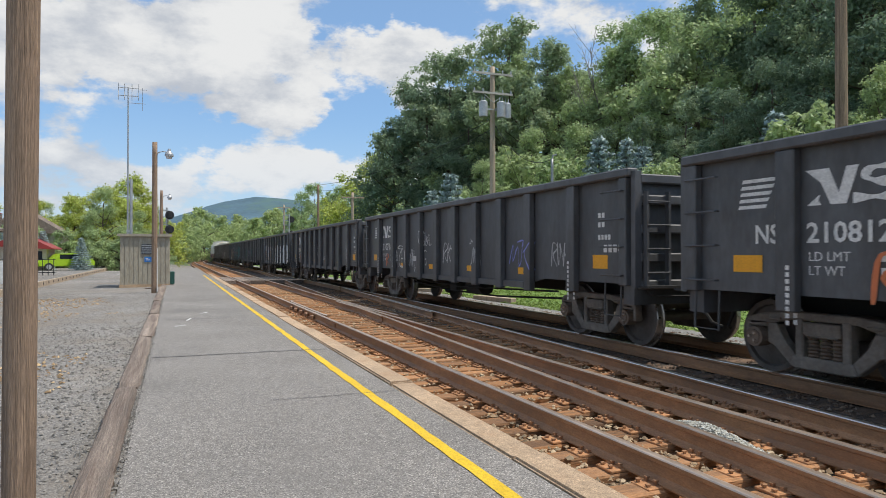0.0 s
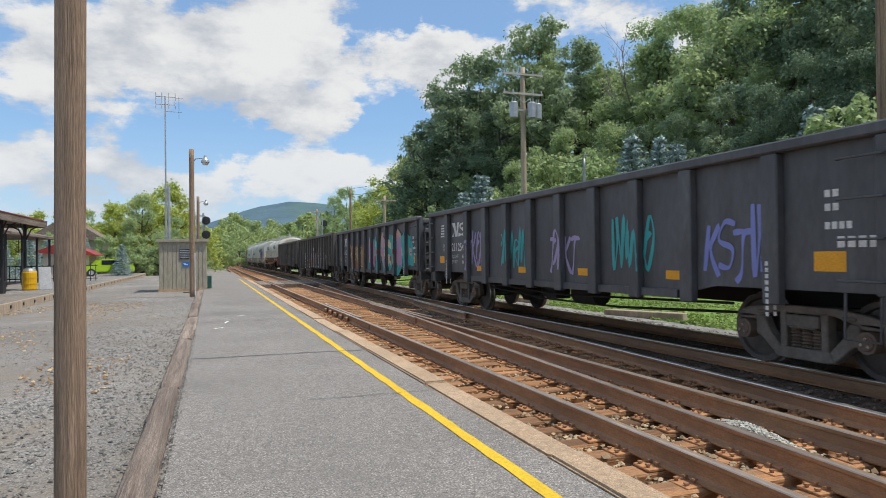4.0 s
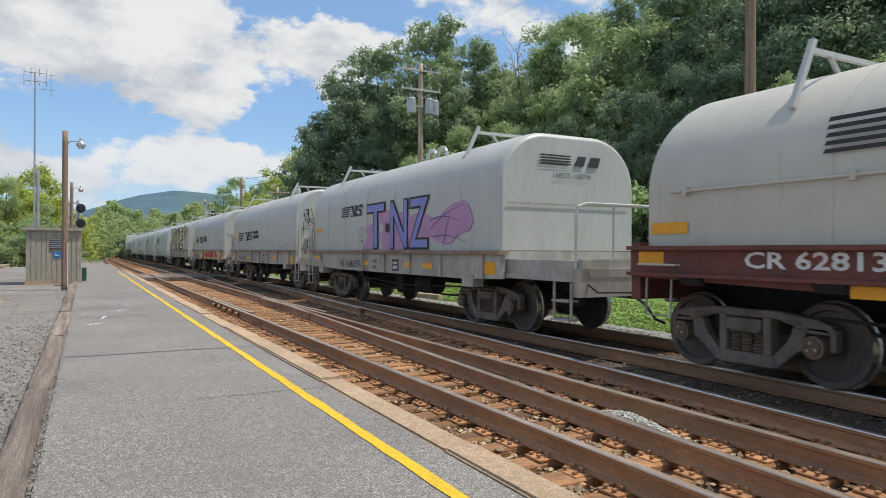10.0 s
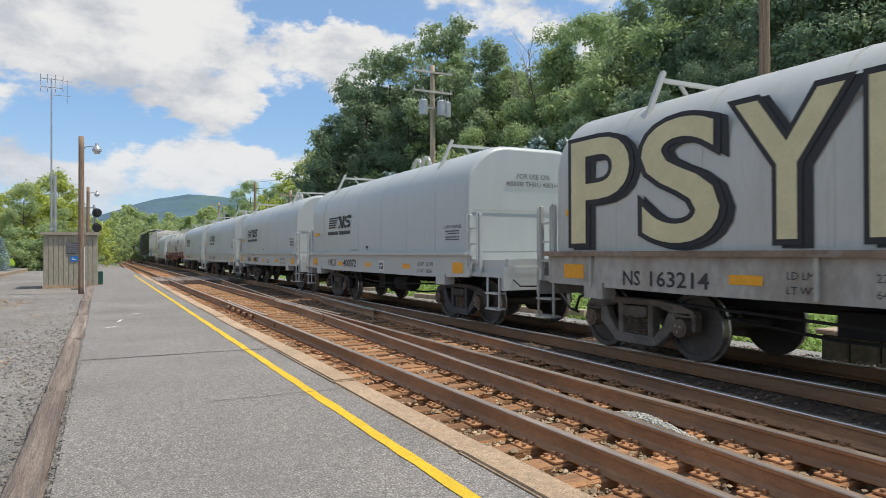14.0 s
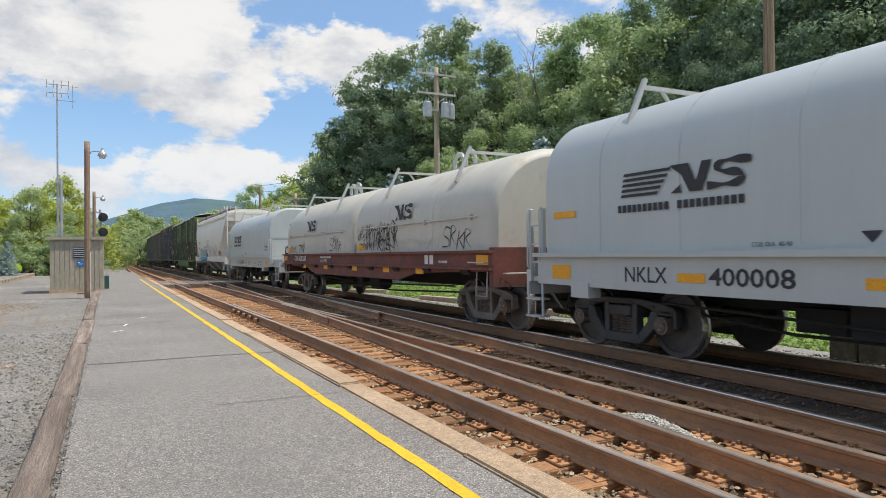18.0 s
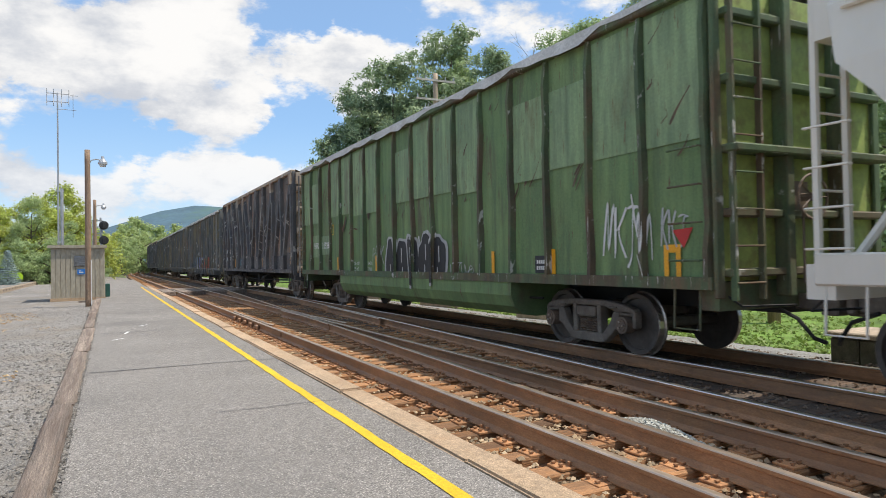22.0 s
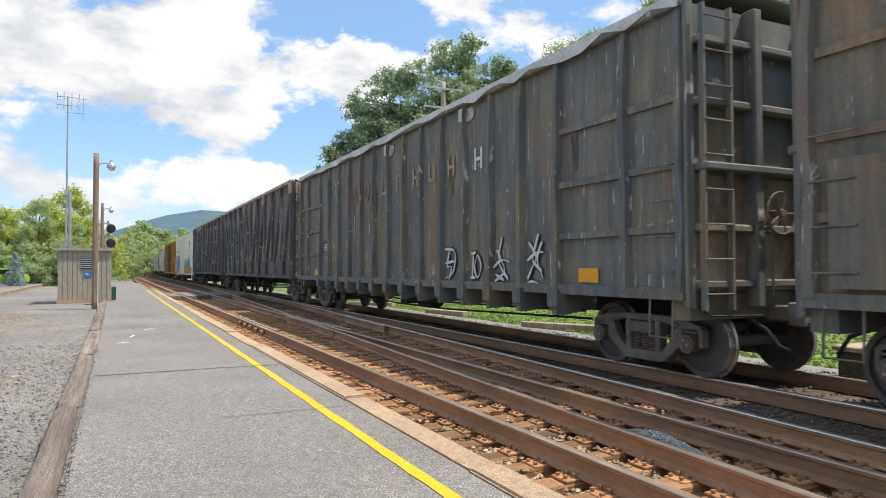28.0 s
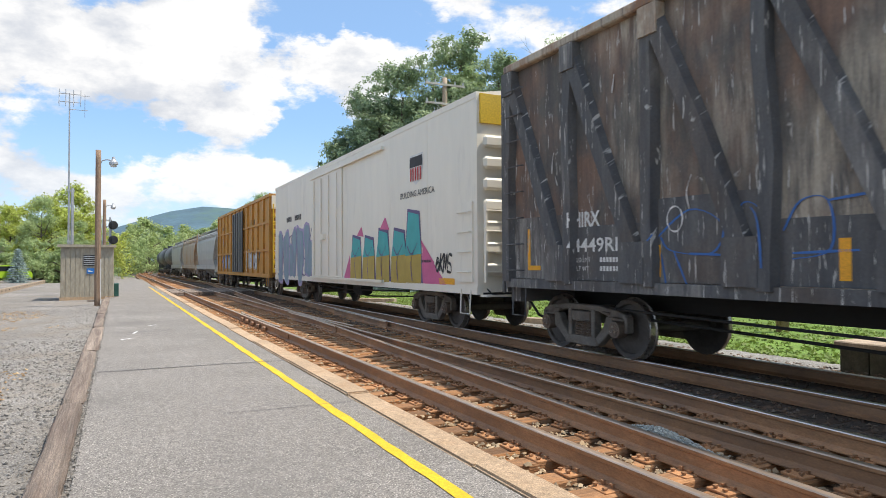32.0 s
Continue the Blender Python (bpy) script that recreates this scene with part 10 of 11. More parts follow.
            sd.lay("placard_panel", [[(y - 12.48, 1.57), (y - 12.90, 1.57), (y - 12.90, 1.53), (y - 12.48, 1.53)]], K, lift=0.010, over=False)
            sd.bars([(y - 12.50, 1.73, 0.12, 0.02), (y - 12.50, 1.68, 0.14, 0.02), (y - 12.74, 1.76, 0.10, 0.02)], W)
            sd.bars([(y - 12.06, 1.66, 0.18, 0.04), (y - 12.06, 1.58, 0.20, 0.05), (y - 12.08, 1.52, 0.16, 0.03)], K)
            sill.bars([(y - 11.1, 1.36, 0.32, 0.02), (y - 11.1, 1.31, 0.26, 0.02), (y - 11.12, 1.26, 0.22, 0.02), (y - 13.0, 1.28, 0.52, 0.03), (y - 2.0, 1.26, 0.36, 0.06)], M["thin_smoke"])
            sill.patch(y - 11.72, y - 11.92, 1.28, 1.33, K, "sill_plate")
            for u in (13.45, 3.05):
                sill.patch(y - u, y - u - 0.10, 1.22, 1.36, M["under_black"], "sill_slot")
        else:
            paint = {29: "hopper_grey", 30: "hopper_rusty", 31: "hopper_grey"}[i]
            car, sd = hopper_car(L, {29: "grey covered hopper car", 30: "rust-streaked grey covered hopper car", 31: "grey covered hopper car"}[i] + " with tapered ends", paint, top=4.1)
        return car
    if kind == "waste":
        if i == 20:
            car, sd, ys = waste_car(L, "green high-sided waste gondola with black and white graffiti", "green_side", "belly", 4.75, 18, "green_rib", True, "green_end")
            rnd = random.Random(4)
            for k in range(17):
                if k % 5 == 4:
                    continue
                z0 = 2.86 - 0.10 * ((k // 3) % 2)
                z1 = 4.55 - 0.45 * ((k // 2) % 3 == 1)
                sd.lay("paint_patch", [[(ys[k] + 0.07, z0), (ys[k + 1] - 0.07, z0), (ys[k + 1] - 0.07, z1), (ys[k] + 0.07, z1)]], M["green_pale"], over=False)
            sd.lay("paint_patch", [[(y - 1.18, 1.62), (y - 2.06, 1.62), (y - 2.06, 2.36), (y - 1.18, 2.36)], [(y - 2.18, 1.70), (y - 3.06, 1.70), (y - 3.06, 2.30), (y - 2.18, 2.30)]], M["green_pale"], lift=0.001, over=False)
            sd.fill(y, ((4.40, 2.42), (4.52, 2.34), (4.68, 2.50), (4.86, 2.80), (4.76, 2.78), (4.60, 2.60)), M["scrape_rust"], name="rust_scar")
            sd.fill(y, ((6.62, 2.84), (6.86, 2.82), (6.80, 2.70), (6.70, 2.58)), M["scrape_rust"], name="rust_scar")
            sd.lines(y, (((5.06, 2.27), (5.30, 2.33), (5.52, 2.40), (5.82, 2.36)),), 0.022, M["scrape_rust"], "rust_scar")
            for k in range(46):
                u, z, n = rnd.uniform(0.5, L - 0.5), rnd.uniform(2.3, 4.3), rnd.uniform(0.10, 0.45)
                sd.lay("rust_scar", sd.stroke([(y - u, z), (y - u - n * 0.4 + rnd.uniform(-0.05, 0.05), z + n * 0.5), (y - u - n * rnd.uniform(0.5, 0.9), z + n)], rnd.uniform(0.008, 0.024)), M["scrape_rust"], over=False)
            sd.words("HIRX", y - 1.36, 1.91, 0.20, W, bold=0.02, width=0.68, over=False)
            sd.words("11928", y - 2.30, 1.90, 0.20, W, bold=0.03, width=0.80, over=False)
            sd.words("LD LMT", y - 5.52, 1.36, 0.09, W, over=False)
            sd.words("LT WT", y - 5.52, 1.20, 0.09, W, over=False)
            sd.words("194300", y - 6.60, 1.36, 0.09, W, over=False)
            sd.words("73700", y - 6.60, 1.20, 0.09, W, over=False)
            for u in (0.82, 3.92, 7.2, 13.2, 15.06):
                sd.patch(y - u, y - u - 0.10, 1.20, 1.60, R)
            sd.lay("stencil_frame", [[(y - 3.40, 2.3), (y - 3.60, 2.3), (y - 3.60, 2.33), (y - 3.40, 2.33)], [(y - 3.40, 2.6), (y - 3.60, 2.6), (y - 3.60, 2.63), (y - 3.40, 2.63)], [(y - 3.40, 2.3), (y - 3.43, 2.3), (y - 3.43, 2.63), (y - 3.40, 2.63)],
                                     [(y - 3.57, 2.3), (y - 3.60, 2.3), (y - 3.60, 2.63), (y - 3.57, 2.63)]], M["yellow_car"], over=False)
            sd.bubbles(y - 8.0, 0.98, 3.3, 1.05, spray("black"), spray("silver"), 140, 5)
            sd.scribble(y - 8.1, 1.0, 3.2, 1.05, spray("white"), 144, 6, 0.020)
            sd.scribble(y - 7.0, 1.45, 0.8, 0.45, spray("silver"), 141, 3, 0.016)
            sd.scribble(y - 11.5, 1.08, 1.0, 0.3, spray("silver"), 142, 4, 0.014)
            sd.scribble(y - 16.3, 1.45, 0.95, 0.75, spray("white"), 143, 4, 0.022)
            sd.lay("graffiti_tag", sd.stroke([(y - 16.9, 2.3), (y - 17.0, 1.75), (y - 17.2, 1.15)], 0.016), spray("white"))
            sd.scribble(y - 17.4, 1.6, 0.45, 0.45, spray("silver"), 145, 3, 0.016)
            sd.lay("graffiti_fill", [[(y - 17.62, 1.78), (y - 17.95, 1.80), (y - 17.80, 1.55)]], spray("red"))
            sd.lay("stencil_arch", [[(y - 17.47, 1.15), (y - 17.55, 1.15), (y - 17.55, 1.50), (y - 17.47, 1.60)], [(y - 17.47, 1.60), (y - 17.55, 1.50), (y - 17.67, 1.50), (y - 17.75, 1.60)], [(y - 17.67, 1.15), (y - 17.75, 1.15), (y - 17.75, 1.60), (y - 17.67, 1.50)]], R, over=False)
            sd.patch(y - 14.6, y - 15.0, 1.22, 1.50, K, "placard")
            sd.bars([(y - 14.65, 1.27, 0.3, 0.06), (y - 14.65, 1.37, 0.3, 0.06)], W)
        elif i in (21, 25, 26):
            car, sd, ys = waste_car(L, "dark weathered waste gondola with slanted side braces", "worn_brown", "brace", 5.0, 11, "rib_dark", False, "worn_dark" if i == 26 else "end_cream")
            sd.words("HIRX", y - (1.62 if i == 21 else 1.87), 2.02, 0.22, W, bold=0.04, width=0.64, over=True)
            sd.words({21: "4381RI", 25: "4327RI", 26: "4449RI"}[i], y - (1.64 if i == 21 else 1.87), 1.64, 0.20, W, bold=0.02, width=1.02, over=True)
            sd.words("LD LMT", y - 1.95, 1.48, 0.07, W, over=False)
            sd.words("LT WT", y - 1.95, 1.35, 0.07, W, over=False)
            sd.bars([(y - 2.5, 1.48, 0.42, 0.07), (y - 2.5, 1.35, 0.42, 0.07)], W)
            sd.patch(y - 0.60, y - 0.68, 1.35, 2.05, R)
            sd.patch(y - 0.68, y - 0.98, 1.35, 1.43, R)
            sd.patch(y - L + 0.65, y - L + 0.57, 1.35, 2.05, R)
            for u in (3.6, 6.1, 8.45, 11.0, 13.6):
                sd.patch(y - u, y - u - 0.12, 1.28, 1.70, R)
            for k in range(5):
                sd.bars([(y - L + 3.4, 1.55 + 0.10 * k, 0.2, 0.06), (y - L + 3.1, 1.55 + 0.10 * k, 0.22, 0.06)], W)
            sd.lay("stencil_ring", sd.stroke([(y - 3.97 - 0.13 * math.cos(k * 0.7), 2.02 + 0.16 * math.sin(k * 0.7)) for k in range(10)], 0.012), W)
            # bare scrapes down the side
            rnd = random.Random(i)
            for k in range(46):
                u, z, n = rnd.uniform(0.6, L - 0.6), rnd.uniform(1.5, 4.0), rnd.uniform(0.10, 0.55)
                r0 = rnd.uniform(0.005, 0.016)
                sd.lay("paint_scrape", sd.stroke([(y - u, z), (y - u - rnd.uniform(-0.05, 0.05), z + n * 0.5), (y - u - rnd.uniform(-0.09, 0.09), z + n)], r0), M["bare_scrape"], over=False)
            if i == 21:
                sd.scribble(y - 5.25, 1.25, 1.0, 0.45, spray("cyan"), 150, 5, 0.028)
                sd.lay("graffiti_fill", [sd.blob(y - 6.15, 1.55, 0.08, 0.15, 5, 0.1)], spray("gold"))
                sd.scribble(y - 6.95, 1.30, 0.9, 0.50, spray("white"), 151, 5, 0.026)
                sd.scribble(y - 7.85, 1.32, 0.4, 0.42, spray("white"), 152, 3, 0.016)
            elif i == 25:
                sd.scribble(y - 4.3, 1.5, 0.5, 0.7, spray("tan"), 153, 3, 0.018)
                sd.scribble(y - 7.0, 1.25, 0.9, 0.9, spray("tan"), 154, 4, 0.014)
                sd.scribble(y - 8.9, 1.35, 1.2, 0.8, spray("tan"), 155, 5, 0.014)
                sd.scribble(y - 10.4, 1.55, 0.9, 0.7, spray("silver"), 158, 4, 0.022)
            else:
                for pts in (((3.6, 1.75), (4.2, 2.12), (4.7, 1.92), (4.55, 1.58), (3.9, 1.62), (3.72, 1.8)), ((4.85, 1.35), (4.95, 2.1), (5.25, 2.0), (5.32, 1.4)), ((5.5, 1.8), (5.7, 2.1), (6.0, 2.08), (6.02, 1.6), (5.6, 1.5)), ((6.0, 2.08), (6.6, 2.12), (7.5, 2.08)),
                            ((5.6, 1.56), (6.3, 1.58)), ((3.72, 1.6), (3.80, 1.2)), ((3.95, 1.6), (4.15, 1.2)), ((6.7, 1.6), (7.2, 1.62)), ((4.2, 1.58), (4.8, 1.55)), ((7.5, 2.08), (7.6, 1.6), (7.2, 1.35))):
                    sd.lay("graffiti_tag", sd.stroke([(y - u, z) for u, z in pts], 0.013), spray("blue"))
                sd.scribble(y - 9.4, 1.35, 1.0, 0.7, spray("white"), 159, 4, 0.018)
        else:
            slate = {22: "worn_slate", 23: "worn_olive", 24: "worn_slate"}[i]
            car, sd, ys = waste_car(L, {22: "slate-grey waste gondola with red, white and violet graffiti", 23: "brown weathered waste gondola under a tarpaulin", 24: "slate-grey waste gondola with faded tan letters and white tags"}[i], slate, "upright", 4.85, 18, "worn_slate", True, "end_cream")
            for k in list(range(0, 2)) + list(range(15, 17)):
                for z in (1.95, 2.75, 3.6):
                    pbox(car, "panel_stiffener", -1.58, -1.52, ys[k] + 0.07, ys[k + 1] - 0.07, z - 0.05, z + 0.05, M[slate])
            if i == 23:
                pbox(car, "side_box", -1.66, -1.52, ys[-2] + 0.15, ys[-2] + 0.75, 1.25, 2.5, M[slate])
            sd.words("HIRX", y - (4.07 if i == 22 else 2.95), 2.05, 0.23, W, bold=0.03, width=0.64, over=False)
            if i == 22:
                sd.bars([(y - 4.1, 1.62, 0.5, 0.2)], W)
            else:
                sd.words("139501" if i == 23 else "139612", y - 2.98, 1.67, 0.19, M["letter_tan"], bold=0.01, width=1.75)
                sd.lay("stencil_ground", [[(y - 2.82, 2.00), (y - 3.62, 2.00), (y - 3.62, 2.36), (y - 2.82, 2.36)]], K, lift=-0.001, over=False)
                for k in range(3):
                    sd.bars([(y - 2.98, 1.42 - 0.12 * k, 0.22, 0.07), (y - 3.26, 1.42 - 0.12 * k, 0.30, 0.07)], M["letter_tan"])
                sd.bars([(y - 4.12, 1.18, 0.42, 0.07)], M["letter_tan"])
                sd.lines(y, (((5.23, 2.12), (5.47, 2.12)), ((5.47, 2.12), (5.47, 1.88)), ((5.47, 1.88), (5.23, 1.88)), ((5.23, 1.88), (5.23, 2.12))), 0.010, M["letter_tan"], "stencil_frame")
            if i == 23:
                sd.lines(y, (((5.02, 1.20), (5.03, 1.42), (5.12, 1.53), (5.32, 1.53), (5.44, 1.44), (5.46, 1.20)),), 0.022, M["bare_scrape"], "chalk_arch")
                sd.fill(y, ((6.10, 3.80), (6.50, 3.80), (6.52, 3.36), (6.16, 3.40)), M["rib_dark"], name="tar_patch")
                sd.fill(y, ((5.28, 4.2), (5.46, 4.2), (5.50, 3.75), (5.38, 3.60), (5.30, 3.8)), M["rib_dark"], name="tar_patch")
            sd.patch(y - 1.84, y - 2.32, 1.22, 1.42, R)
            e = 0.85 if i == 22 else 2.15
            sd.patch(y - L + e, y - L + e - 0.46, 1.15 if i == 22 else 1.24, 1.36 if i == 22 else 1.45, R)
            for u in (4.18, 6.28, 8.4, 10.5, 12.75, 14.8) if i != 22 else (4.8, 16.2):
                sd.patch(y - u, y - u - 0.40, 1.10, 1.20, R)
            if i == 22:
                sd.lay("graffiti_fill", [sd.blob(y - 7.2 - 1.15 * k, 1.72, 0.42, 0.22, 170 + k, 0.25) for k in range(4)], spray("cyan"), lift=0.003)
                sd.lay("graffiti_fill", [sd.blob(y - 12.0 - 1.1 * k, 1.55, 0.45, 0.36, 180 + k, 0.25) for k in range(3)], spray("lime"), lift=0.003)
                for k, u in enumerate((6.06, 7.15, 8.02, 8.80, 9.90)):
                    glyphs(sd, y - u, 0.98, 0.98, ("SKAYE"[k],), spray("lilac") if k % 2 else spray("white"), spray("violet"), 1.05)
                for k, (u, w) in enumerate(((10.85, 1.0), (11.86, 1.02), (12.92, 0.98), (14.02, 0.96))):
                    glyphs(sd, y - u, 0.92, 1.06, ("VANL"[k],), spray("coral"), spray("navy"), w + 0.20)
                sd.scribble(y - 2.6, 1.2, 0.9, 0.7, spray("tan"), 163, 4, 0.02)
                sd.scribble(y - 16.4, 1.5, 0.7, 0.5, spray("white"), 164, 4, 0.02)
            elif i == 24:
                for k, u in ((1, 8.55), (2, 9.60), (3, 10.62), (4, 11.52), (5, 12.47), (6, 13.65)):
                    a, b = y - u + 0.16, y - u - 0.16
                    z0, z1 = 3.38, 3.80
                    bar = [[(a, z0), (a - 0.08, z0), (a - 0.08, z1), (a, z1)], [(b + 0.08, z0), (b, z0), (b, z1), (b + 0.08, z1)]]
                    cross = [[(a, z0), (b, z0), (b, z0 + 0.08), (a, z0 + 0.08)]] if k in (0, 1, 4) else [[(a, 3.55), (b, 3.55), (b, 3.62), (a, 3.62)]] if k != 2 else [[(a, z1 - 0.08), (b, z1 - 0.08), (b, z1), (a, z1)]]
                    sd.lay("faded_letter", bar + cross, M["letter_tan"] if k < 6 else W, over=False)
                sd.lay("faded_letter", sd.stroke([(y - 6.37, 3.84), (y - 6.18, 3.86), (y - 6.10, 3.74), (y - 6.26, 3.64), (y - 6.38, 3.52), (y - 6.24, 3.40), (y - 6.08, 3.46)], 0.045), spray("rust_paint"), over=False)
                sd.lay("faded_letter", sd.stroke([(y - 7.26 - 0.14 * math.cos(k * 0.7), 3.62 + 0.22 * math.sin(k * 0.7)) for k in range(10)], 0.045), spray("rust_paint"), over=False)
                # white tags on black spray, one to a panel
                tags = (((12.18, 1.86), (12.55, 1.84), (12.68, 1.72), (12.57, 1.38), (12.22, 1.24)), ((12.40, 1.82), (12.30, 1.50), (12.50, 1.48), (12.38, 1.22)), ((12.2, 1.56), (12.62, 1.60))), \
                       (((13.36, 1.74), (13.56, 1.76)), ((13.46, 1.75), (13.41, 1.28)), ((13.34, 1.27), (13.52, 1.27)), ((13.62, 1.72), (13.76, 1.50), (13.62, 1.27), (13.50, 1.48), (13.62, 1.72))), \
                       (((14.21, 1.46), (14.50, 1.60), (14.78, 1.57)), ((14.34, 1.80), (14.50, 1.60), (14.61, 1.39), (14.26, 1.21)), ((14.53, 2.03), (14.42, 1.70), (14.46, 1.50), (14.73, 1.26)), ((14.30, 1.34), (14.58, 1.24))), \
                       (((15.41, 1.89), (15.63, 1.64), (15.50, 1.45), (15.36, 1.27)), ((15.70, 2.03), (15.55, 1.70), (15.55, 1.56), (15.79, 1.40)), ((15.36, 1.58), (15.60, 1.70), (15.84, 1.72)), ((15.80, 1.90), (15.66, 1.60), (15.82, 1.30)), ((15.36, 1.19), (15.52, 1.23), (15.69, 1.20)))
                for tag in tags:
                    sd.lines(y, tag, 0.055, spray("black"), "tag_shadow", lift=0.001)
                    sd.lines(y, tag, 0.028, spray("white"))
                # paint knocked off the posts and panels
                for pts in (((6.16, 2.73), (6.19, 2.55), (6.13, 2.26)), ((6.18, 3.01), (6.19, 2.80)), ((5.72, 2.30), (5.78, 2.20), (5.82, 2.06)), ((1.99, 2.94), (2.14, 2.84), (2.00, 2.66)), ((2.05, 2.64), (2.16, 2.50), (2.08, 2.36)), ((7.48, 2.71), (7.48, 2.40)), ((4.28, 4.2), (4.36, 4.0), (4.26, 3.8)), ((4.42, 3.9), (4.34, 3.6))):
                    sd.lines(y, (pts,), 0.024, M["bare_scrape"], "paint_scrape", lift=0.004)
                sd.fill(y, ((13.0, 4.64), (13.46, 4.62), (13.44, 4.42), (13.05, 4.40)), M["bare_scrape"], name="pale_patch")
                sd.fill(y, ((8.82, 4.60), (9.24, 4.58), (9.22, 4.38), (8.86, 4.36)), M["bare_scrape"], name="pale_patch")
                for u in (6.05, 7.9, 12.42, 16.6):
                    sd.lines(y, (((u, 3.5), (u + 0.04, 3.1), (u - 0.03, 2.6)), ((u + 0.12, 3.6), (u + 0.10, 2.95))), 0.020, M["scrape_rust"], "rust_streak", lift=0.002)
            else:
                sd.scribble(y - 6.0, 1.3, 0.9, 0.4, spray("white"), 180, 4, 0.025)
                sd.scribble(y - 2.4, 1.9, 0.7, 0.5, spray("silver"), 181, 3, 0.02)
            rnd = random.Random(i)
            for k in range(14):
                u, z, n = rnd.uniform(0.6, L - 0.6), rnd.uniform(1.5, 4.0), rnd.uniform(0.08, 0.4)
                sd.lay("paint_scrape", sd.stroke([(y - u, z), (y - u - rnd.uniform(-0.04, 0.04), z + n * 0.5), (y - u, z + n)], rnd.uniform(0.005, 0.012)), M["bare_scrape"], over=False)
        return car
    if kind == "reefer":
        car, sd = reefer(L, "white refrigerated box car with colourful graffiti and yellow-topped ends")
        sd.lay("shield_emblem", [[(y - 15.15, 4.05), (y - 15.90, 4.05), (y - 15.92, 3.72), (y - 15.80, 3.45), (y - 15.52, 3.33), (y - 15.26, 3.45), (y - 15.13, 3.72)]], W, lift=0.004)
        sd.lay("shield_bar", [[(y - 15.17, 4.00), (y - 15.88, 4.00), (y - 15.90, 3.76), (y - 15.15, 3.76)]], K, lift=0.010)
        sd.lay("shield_stripes", [[(y - 15.20 - 0.14 * k, 3.74), (y - 15.27 - 0.14 * k, 3.74), (y - 15.27 - 0.14 * k, 3.43), (y - 15.20 - 0.14 * k, 3.43)] for k in range(5)], spray("red"), lift=0.016)
        sd.words("BUILDING AMERICA", y - 14.55, 3.06, 0.15, K, width=1.98, over=False)
        sd.bubbles(y - 0.4, 1.0, 5.8, 1.75, spray("grey_blue"), spray("lilac"), 190, 5, rough=0.2)
        sd.scribble(y - 0.5, 1.1, 5.6, 1.6, spray("plum"), 195, 8, 0.03)
        sd.scribble(y - 0.6, 1.0, 5.4, 1.2, spray("silver"), 196, 7, 0.03)
        for k, (u, h) in enumerate(((10.6, 1.25), (11.7, 1.2), (12.8, 1.35), (13.9, 1.3), (14.8, 1.7))):
            w = 1.05
            sd.lay("graffiti_outline", [[(y - u + 0.05, 0.96), (y - u - w - 0.05, 0.96), (y - u - w + 0.12, 1.0 + h), (y - u - 0.2, 1.1 + h)]], spray("plum"), lift=0.004)
            sd.lay("graffiti_fill", [[(y - u, 1.0), (y - u - w + 0.06, 1.0), (y - u - w + 0.04, 1.70), (y - u - 0.04, 1.66)]], spray("gold"), lift=0.010)
            sd.lay("graffiti_fill", [[(y - u - 0.04, 1.66), (y - u - w + 0.04, 1.70), (y - u - w + 0.18, 0.92 + h), (y - u - 0.26, 1.02 + h)]], spray("teal"), lift=0.010)
            sd.lay("graffiti_strokes", sd.stroke([(y - u - 0.5, 1.05), (y - u - 0.42, 1.5), (y - u - 0.6, 1.8)], 0.02) + sd.stroke([(y - u - 0.2, 1.9), (y - u - 0.45, 1.7), (y - u - 0.8, 1.95)], 0.018), spray("plum"), lift=0.016)
        sd.lay("graffiti_fill", [[(y - 9.9, 0.98), (y - 10.6, 0.98), (y - 10.55, 1.75)], [(y - 15.9, 1.9), (y - 15.7, 0.98), (y - 17.2, 0.96)], [(y - 15.7, 2.1), (y - 16.5, 1.5), (y - 16.3, 1.2)], [(y - 11.2, 2.3), (y - 11.6, 2.55), (y - 11.8, 2.25)], [(y - 13.1, 2.4), (y - 13.5, 2.7), (y - 13.8, 2.35)]], spray("magenta"))
        sd.scribble(y - 16.55, 1.28, 0.8, 0.42, spray("black"), 194, 4, 0.035)
        sd.patch(y - 16.75, y - 17.5, 1.03, 1.16, R)
        sd.bars([(y - L + 3.1, 1.5, 1.0, 0.06), (y - 2.2, 3.2, 0.9, 0.2), (y - 3.6, 3.2, 1.0, 0.2)], K)
        return car
    if kind == "box":
        car, sd = box_car(L, "orange box car with a dark sliding door and pale graffiti")
        sd.burst(y - 1.8, 1.1, 3.4, 1.2, ("lilac", "blue", "silver"), 200, 6)
        sd.burst(y - 11.0, 1.1, 3.6, 1.3, ("white", "silver"), 201, 6)
        sd.scribble(y - 2.6, 2.6, 0.5, 0.6, spray("blue"), 203, 3, 0.04)
        sd.bars([(y - 2.0, 3.7, 1.2, 0.2), (y - L + 5.0, 3.5, 1.0, 0.3)], K)
        return car
    car, sd = tank_car(L, "black tank car with a low dome")
    return car


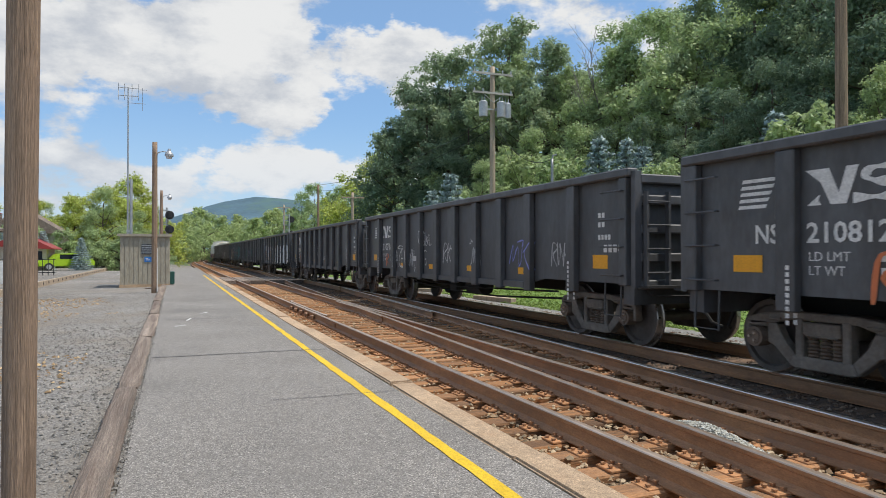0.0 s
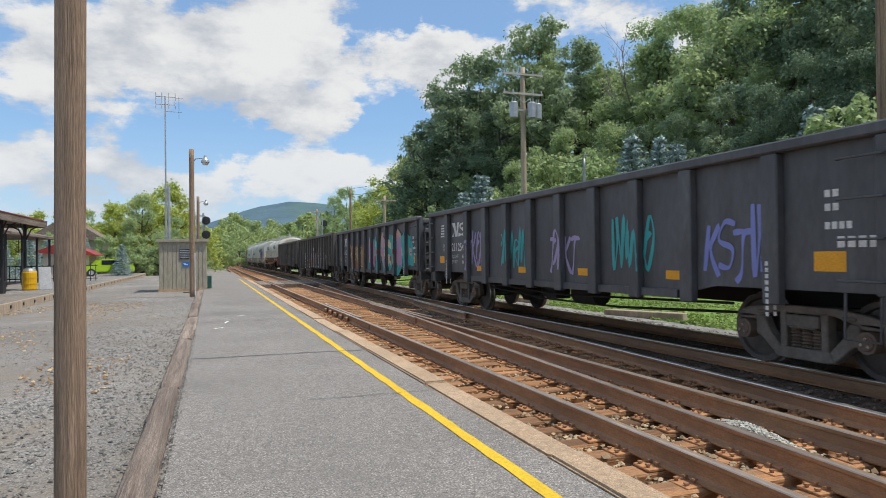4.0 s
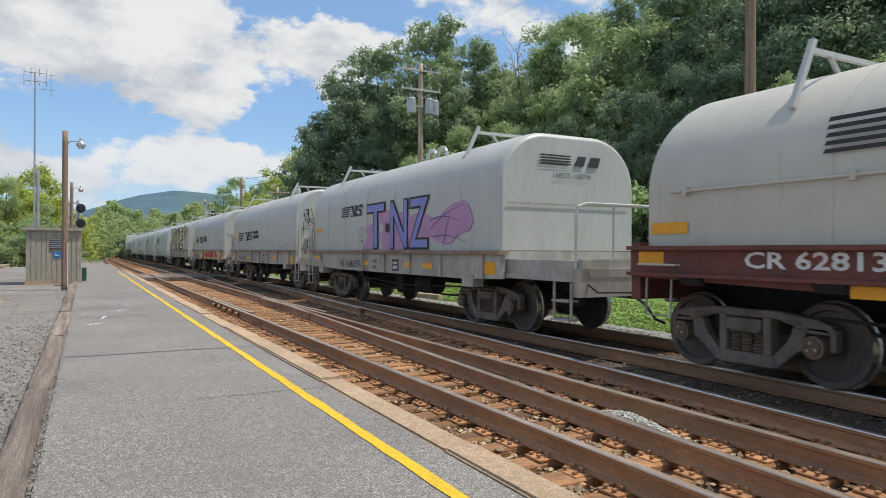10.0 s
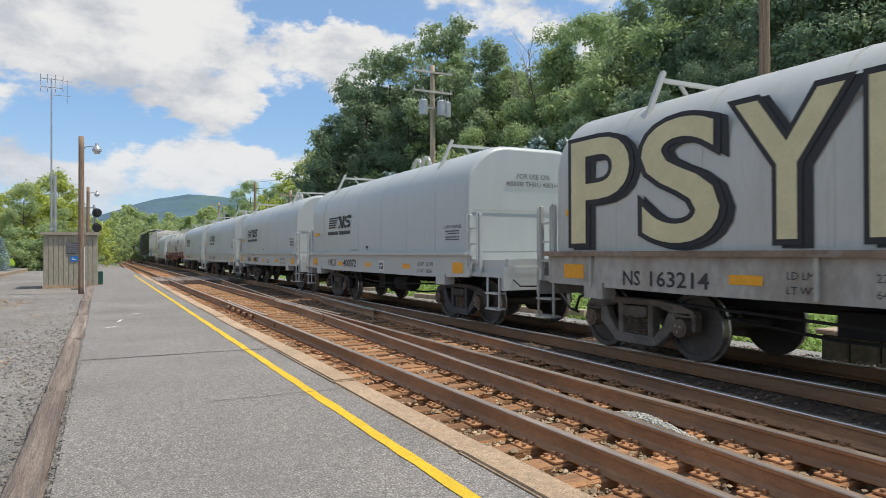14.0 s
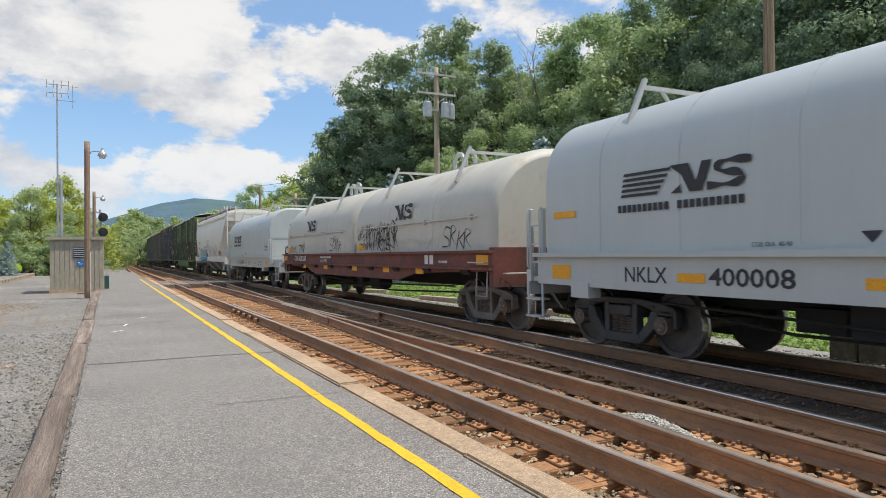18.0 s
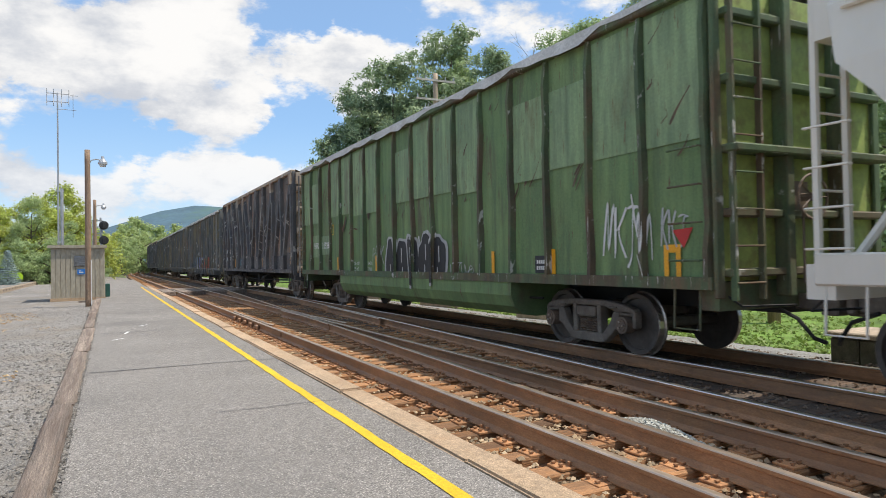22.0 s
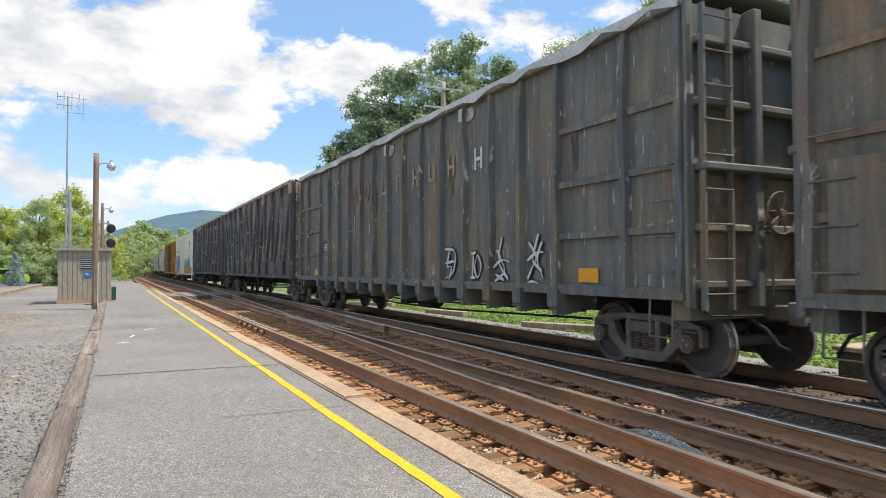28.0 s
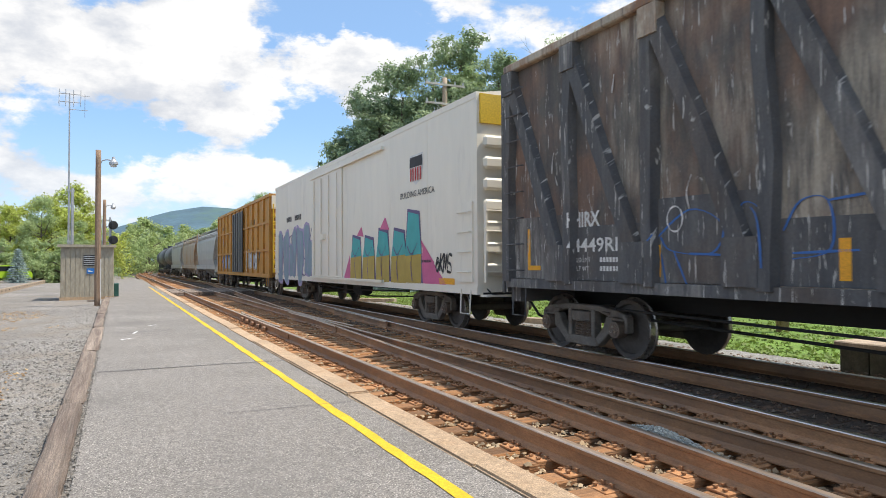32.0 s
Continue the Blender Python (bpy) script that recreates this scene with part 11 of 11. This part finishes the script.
def end_words(car, y, line1, line2, z, emblem=False):
    """Lettering on the end of a hood that faces -y."""
    polys = []
    for k, line in enumerate((line1, line2)):
        if not line:
            continue
        ps = text_polys(line, 0.10)
        w = max(u for p in ps for u, v in p)
        polys += [[(u - w / 2, v + z - 0.16 * k) for u, v in p] for p in ps]
    if emblem:
        polys += [[(-0.75, z + 0.08 + 0.05 * k), (-0.05, z + 0.08 + 0.05 * k), (0.0, z + 0.11 + 0.05 * k), (-0.68, z + 0.11 + 0.05 * k)] for k in range(4)] + [[(0.05, z + 0.08), (0.28, z + 0.08), (0.34, z + 0.26), (0.14, z + 0.26)], [(0.38, z + 0.08), (0.62, z + 0.08), (0.68, z + 0.26), (0.44, z + 0.26)]]
    bm = bmesh.new()
    for p in polys:
        bm.faces.new([bm.verts.new((u, y - 0.02, v)) for u, v in p])
    part("end_lettering", bm, M["letter_dark"], car)


def end_tags(car, y):
    """Dark dripping spray marks on the end of a hood."""
    rnd = random.Random(77)
    bm = bmesh.new()
    for k in range(34):
        x, z = rnd.uniform(-1.3, 1.3), rnd.uniform(2.35, 2.95)
        w, d = rnd.uniform(0.008, 0.02), rnd.uniform(0.12, 0.5)
        lean = rnd.uniform(-0.12, 0.12)
        bm.faces.new([bm.verts.new((x + a, y, z - b)) for a, b in ((-w, 0), (w, 0), (w + lean, d), (lean - w * 0.4, d))])
    for k in range(14):
        x, z, n = rnd.uniform(-1.3, 1.0), rnd.uniform(1.9, 3.1), rnd.uniform(0.15, 0.4)
        bm.faces.new([bm.verts.new((x + a, y - 0.002, z + b)) for a, b in ((0, 0), (n, 0.02), (n, 0.045), (0, 0.022))])
    part("graffiti_tag", bm, spray("black"), car)


def glyphs(side, y, z, h, letters, fill, line, step, skip=()):
    """Large block letters with an outline behind them."""
    for k, c in enumerate(letters):
        yy = y - step * k - sum(skip[:k])
        a, b = text_polys(c, h * 0.92, 0.055 * h), text_polys(c, h * 0.92, 0.015 * h)
        u0, u1 = min(u for p in b for u, v in p), max(u for p in b for u, v in p)
        s = (step - 0.22) / (u1 - u0)
        if h > 1.4:
            side.lay("graffiti_shadow", [[(yy - (u - u0) * s - 0.11, z + v + 0.02) for u, v in p] for p in a], line, lift=0.006)
        side.lay("graffiti_outline", [[(yy - (u - u0) * s, z + v + 0.05) for u, v in p] for p in a], line, lift=0.014)
        side.lay("graffiti_letter", [[(yy - (u - u0) * s, z + v + 0.05) for u, v in p] for p in b], fill, lift=0.022)


def skull(side, y, z):
    bone, dark = spray("yellow"), spray("black")
    side.lay("graffiti_outline", [side.blob(y, z + 0.28, 0.50, 0.50, 3, 0.03)], dark, lift=0.010)
    bars = []
    for s in (-1, 1):
        bars.append([(y - s * 0.85, z - 0.68), (y - s * 0.75, z - 0.80), (y + s * 0.85, z - 0.02), (y + s * 0.75, z + 0.10)])
    side.lay("graffiti_bones", bars + [side.blob(y + a * 0.85, z + b, 0.15, 0.15, 5, 0.1) for a in (-1, 1) for b in (-0.72, 0.02)], spray("cream"), lift=0.012)
    side.lay("graffiti_fill", [side.blob(y, z + 0.32, 0.44, 0.42, 3, 0.03), side.blob(y, z - 0.14, 0.27, 0.20, 4, 0.05)], bone, lift=0.020)
    side.lay("graffiti_strokes", [side.blob(y - 0.18, z + 0.24, 0.12, 0.11, 6, 0.08), side.blob(y + 0.18, z + 0.24, 0.12, 0.11, 7, 0.08), side.blob(y, z + 0.05, 0.05, 0.08, 8, 0.05)] + [[(y - 0.2 + 0.1 * k, z - 0.2), (y - 0.18 + 0.1 * k, z - 0.2), (y - 0.18 + 0.1 * k, z - 0.05), (y - 0.2 + 0.1 * k, z - 0.05)] for k in range(5)], dark, lift=0.028)


front = -8.6
for i, kind in enumerate(KIND):
    rear = REAR[i] + (0.5 if kind == "coil" else 0.0)
    length = rear - front
    CARS.append((build_car(i, length), (front + rear) / 2))
    front = rear + (1.0 if kind == "coil" else {20: 1.45, 21: 1.6, 22: 1.6, 23: 1.58, 24: 1.42, 25: 1.28}.get(i, 1.15))

# ---------------------------------------------------------------- the train runs
def run(t):
    """Metres that the train has gone after t seconds."""
    return 12.6 * t + 0.0098 * t * t


def motions():
    for car, s0 in CARS:
        rows = []
        for k in range(33):
            x, y, a = track_at(s0 - run(k), TRAIN_X)
            rows.append((float(k), pose(x, y, 0, 0, 0, math.degrees(a))))
        walk(car, rows)
    # the wheels roll: one turning for the leading and one for the trailing axle of a truck, which all alike axles share
    turning = {}
    for wheel, s in WHEELSETS:
        if s not in turning:
            rows = []
            for k in range(int(32 * FPS) + 1):
                t = k / FPS
                rows.append((t, pose(0, s * 0.88, WHEEL_R - 0.63, math.degrees(run(t) / WHEEL_R) % 360)))
            walk(wheel, rows)
            turning[s] = wheel.animation_data
        else:
            wheel.rotation_mode = "QUATERNION"
            keys = wheel.animation_data_create()
            keys.action = turning[s].action
            keys.action_slot = turning[s].action_slot


motions()
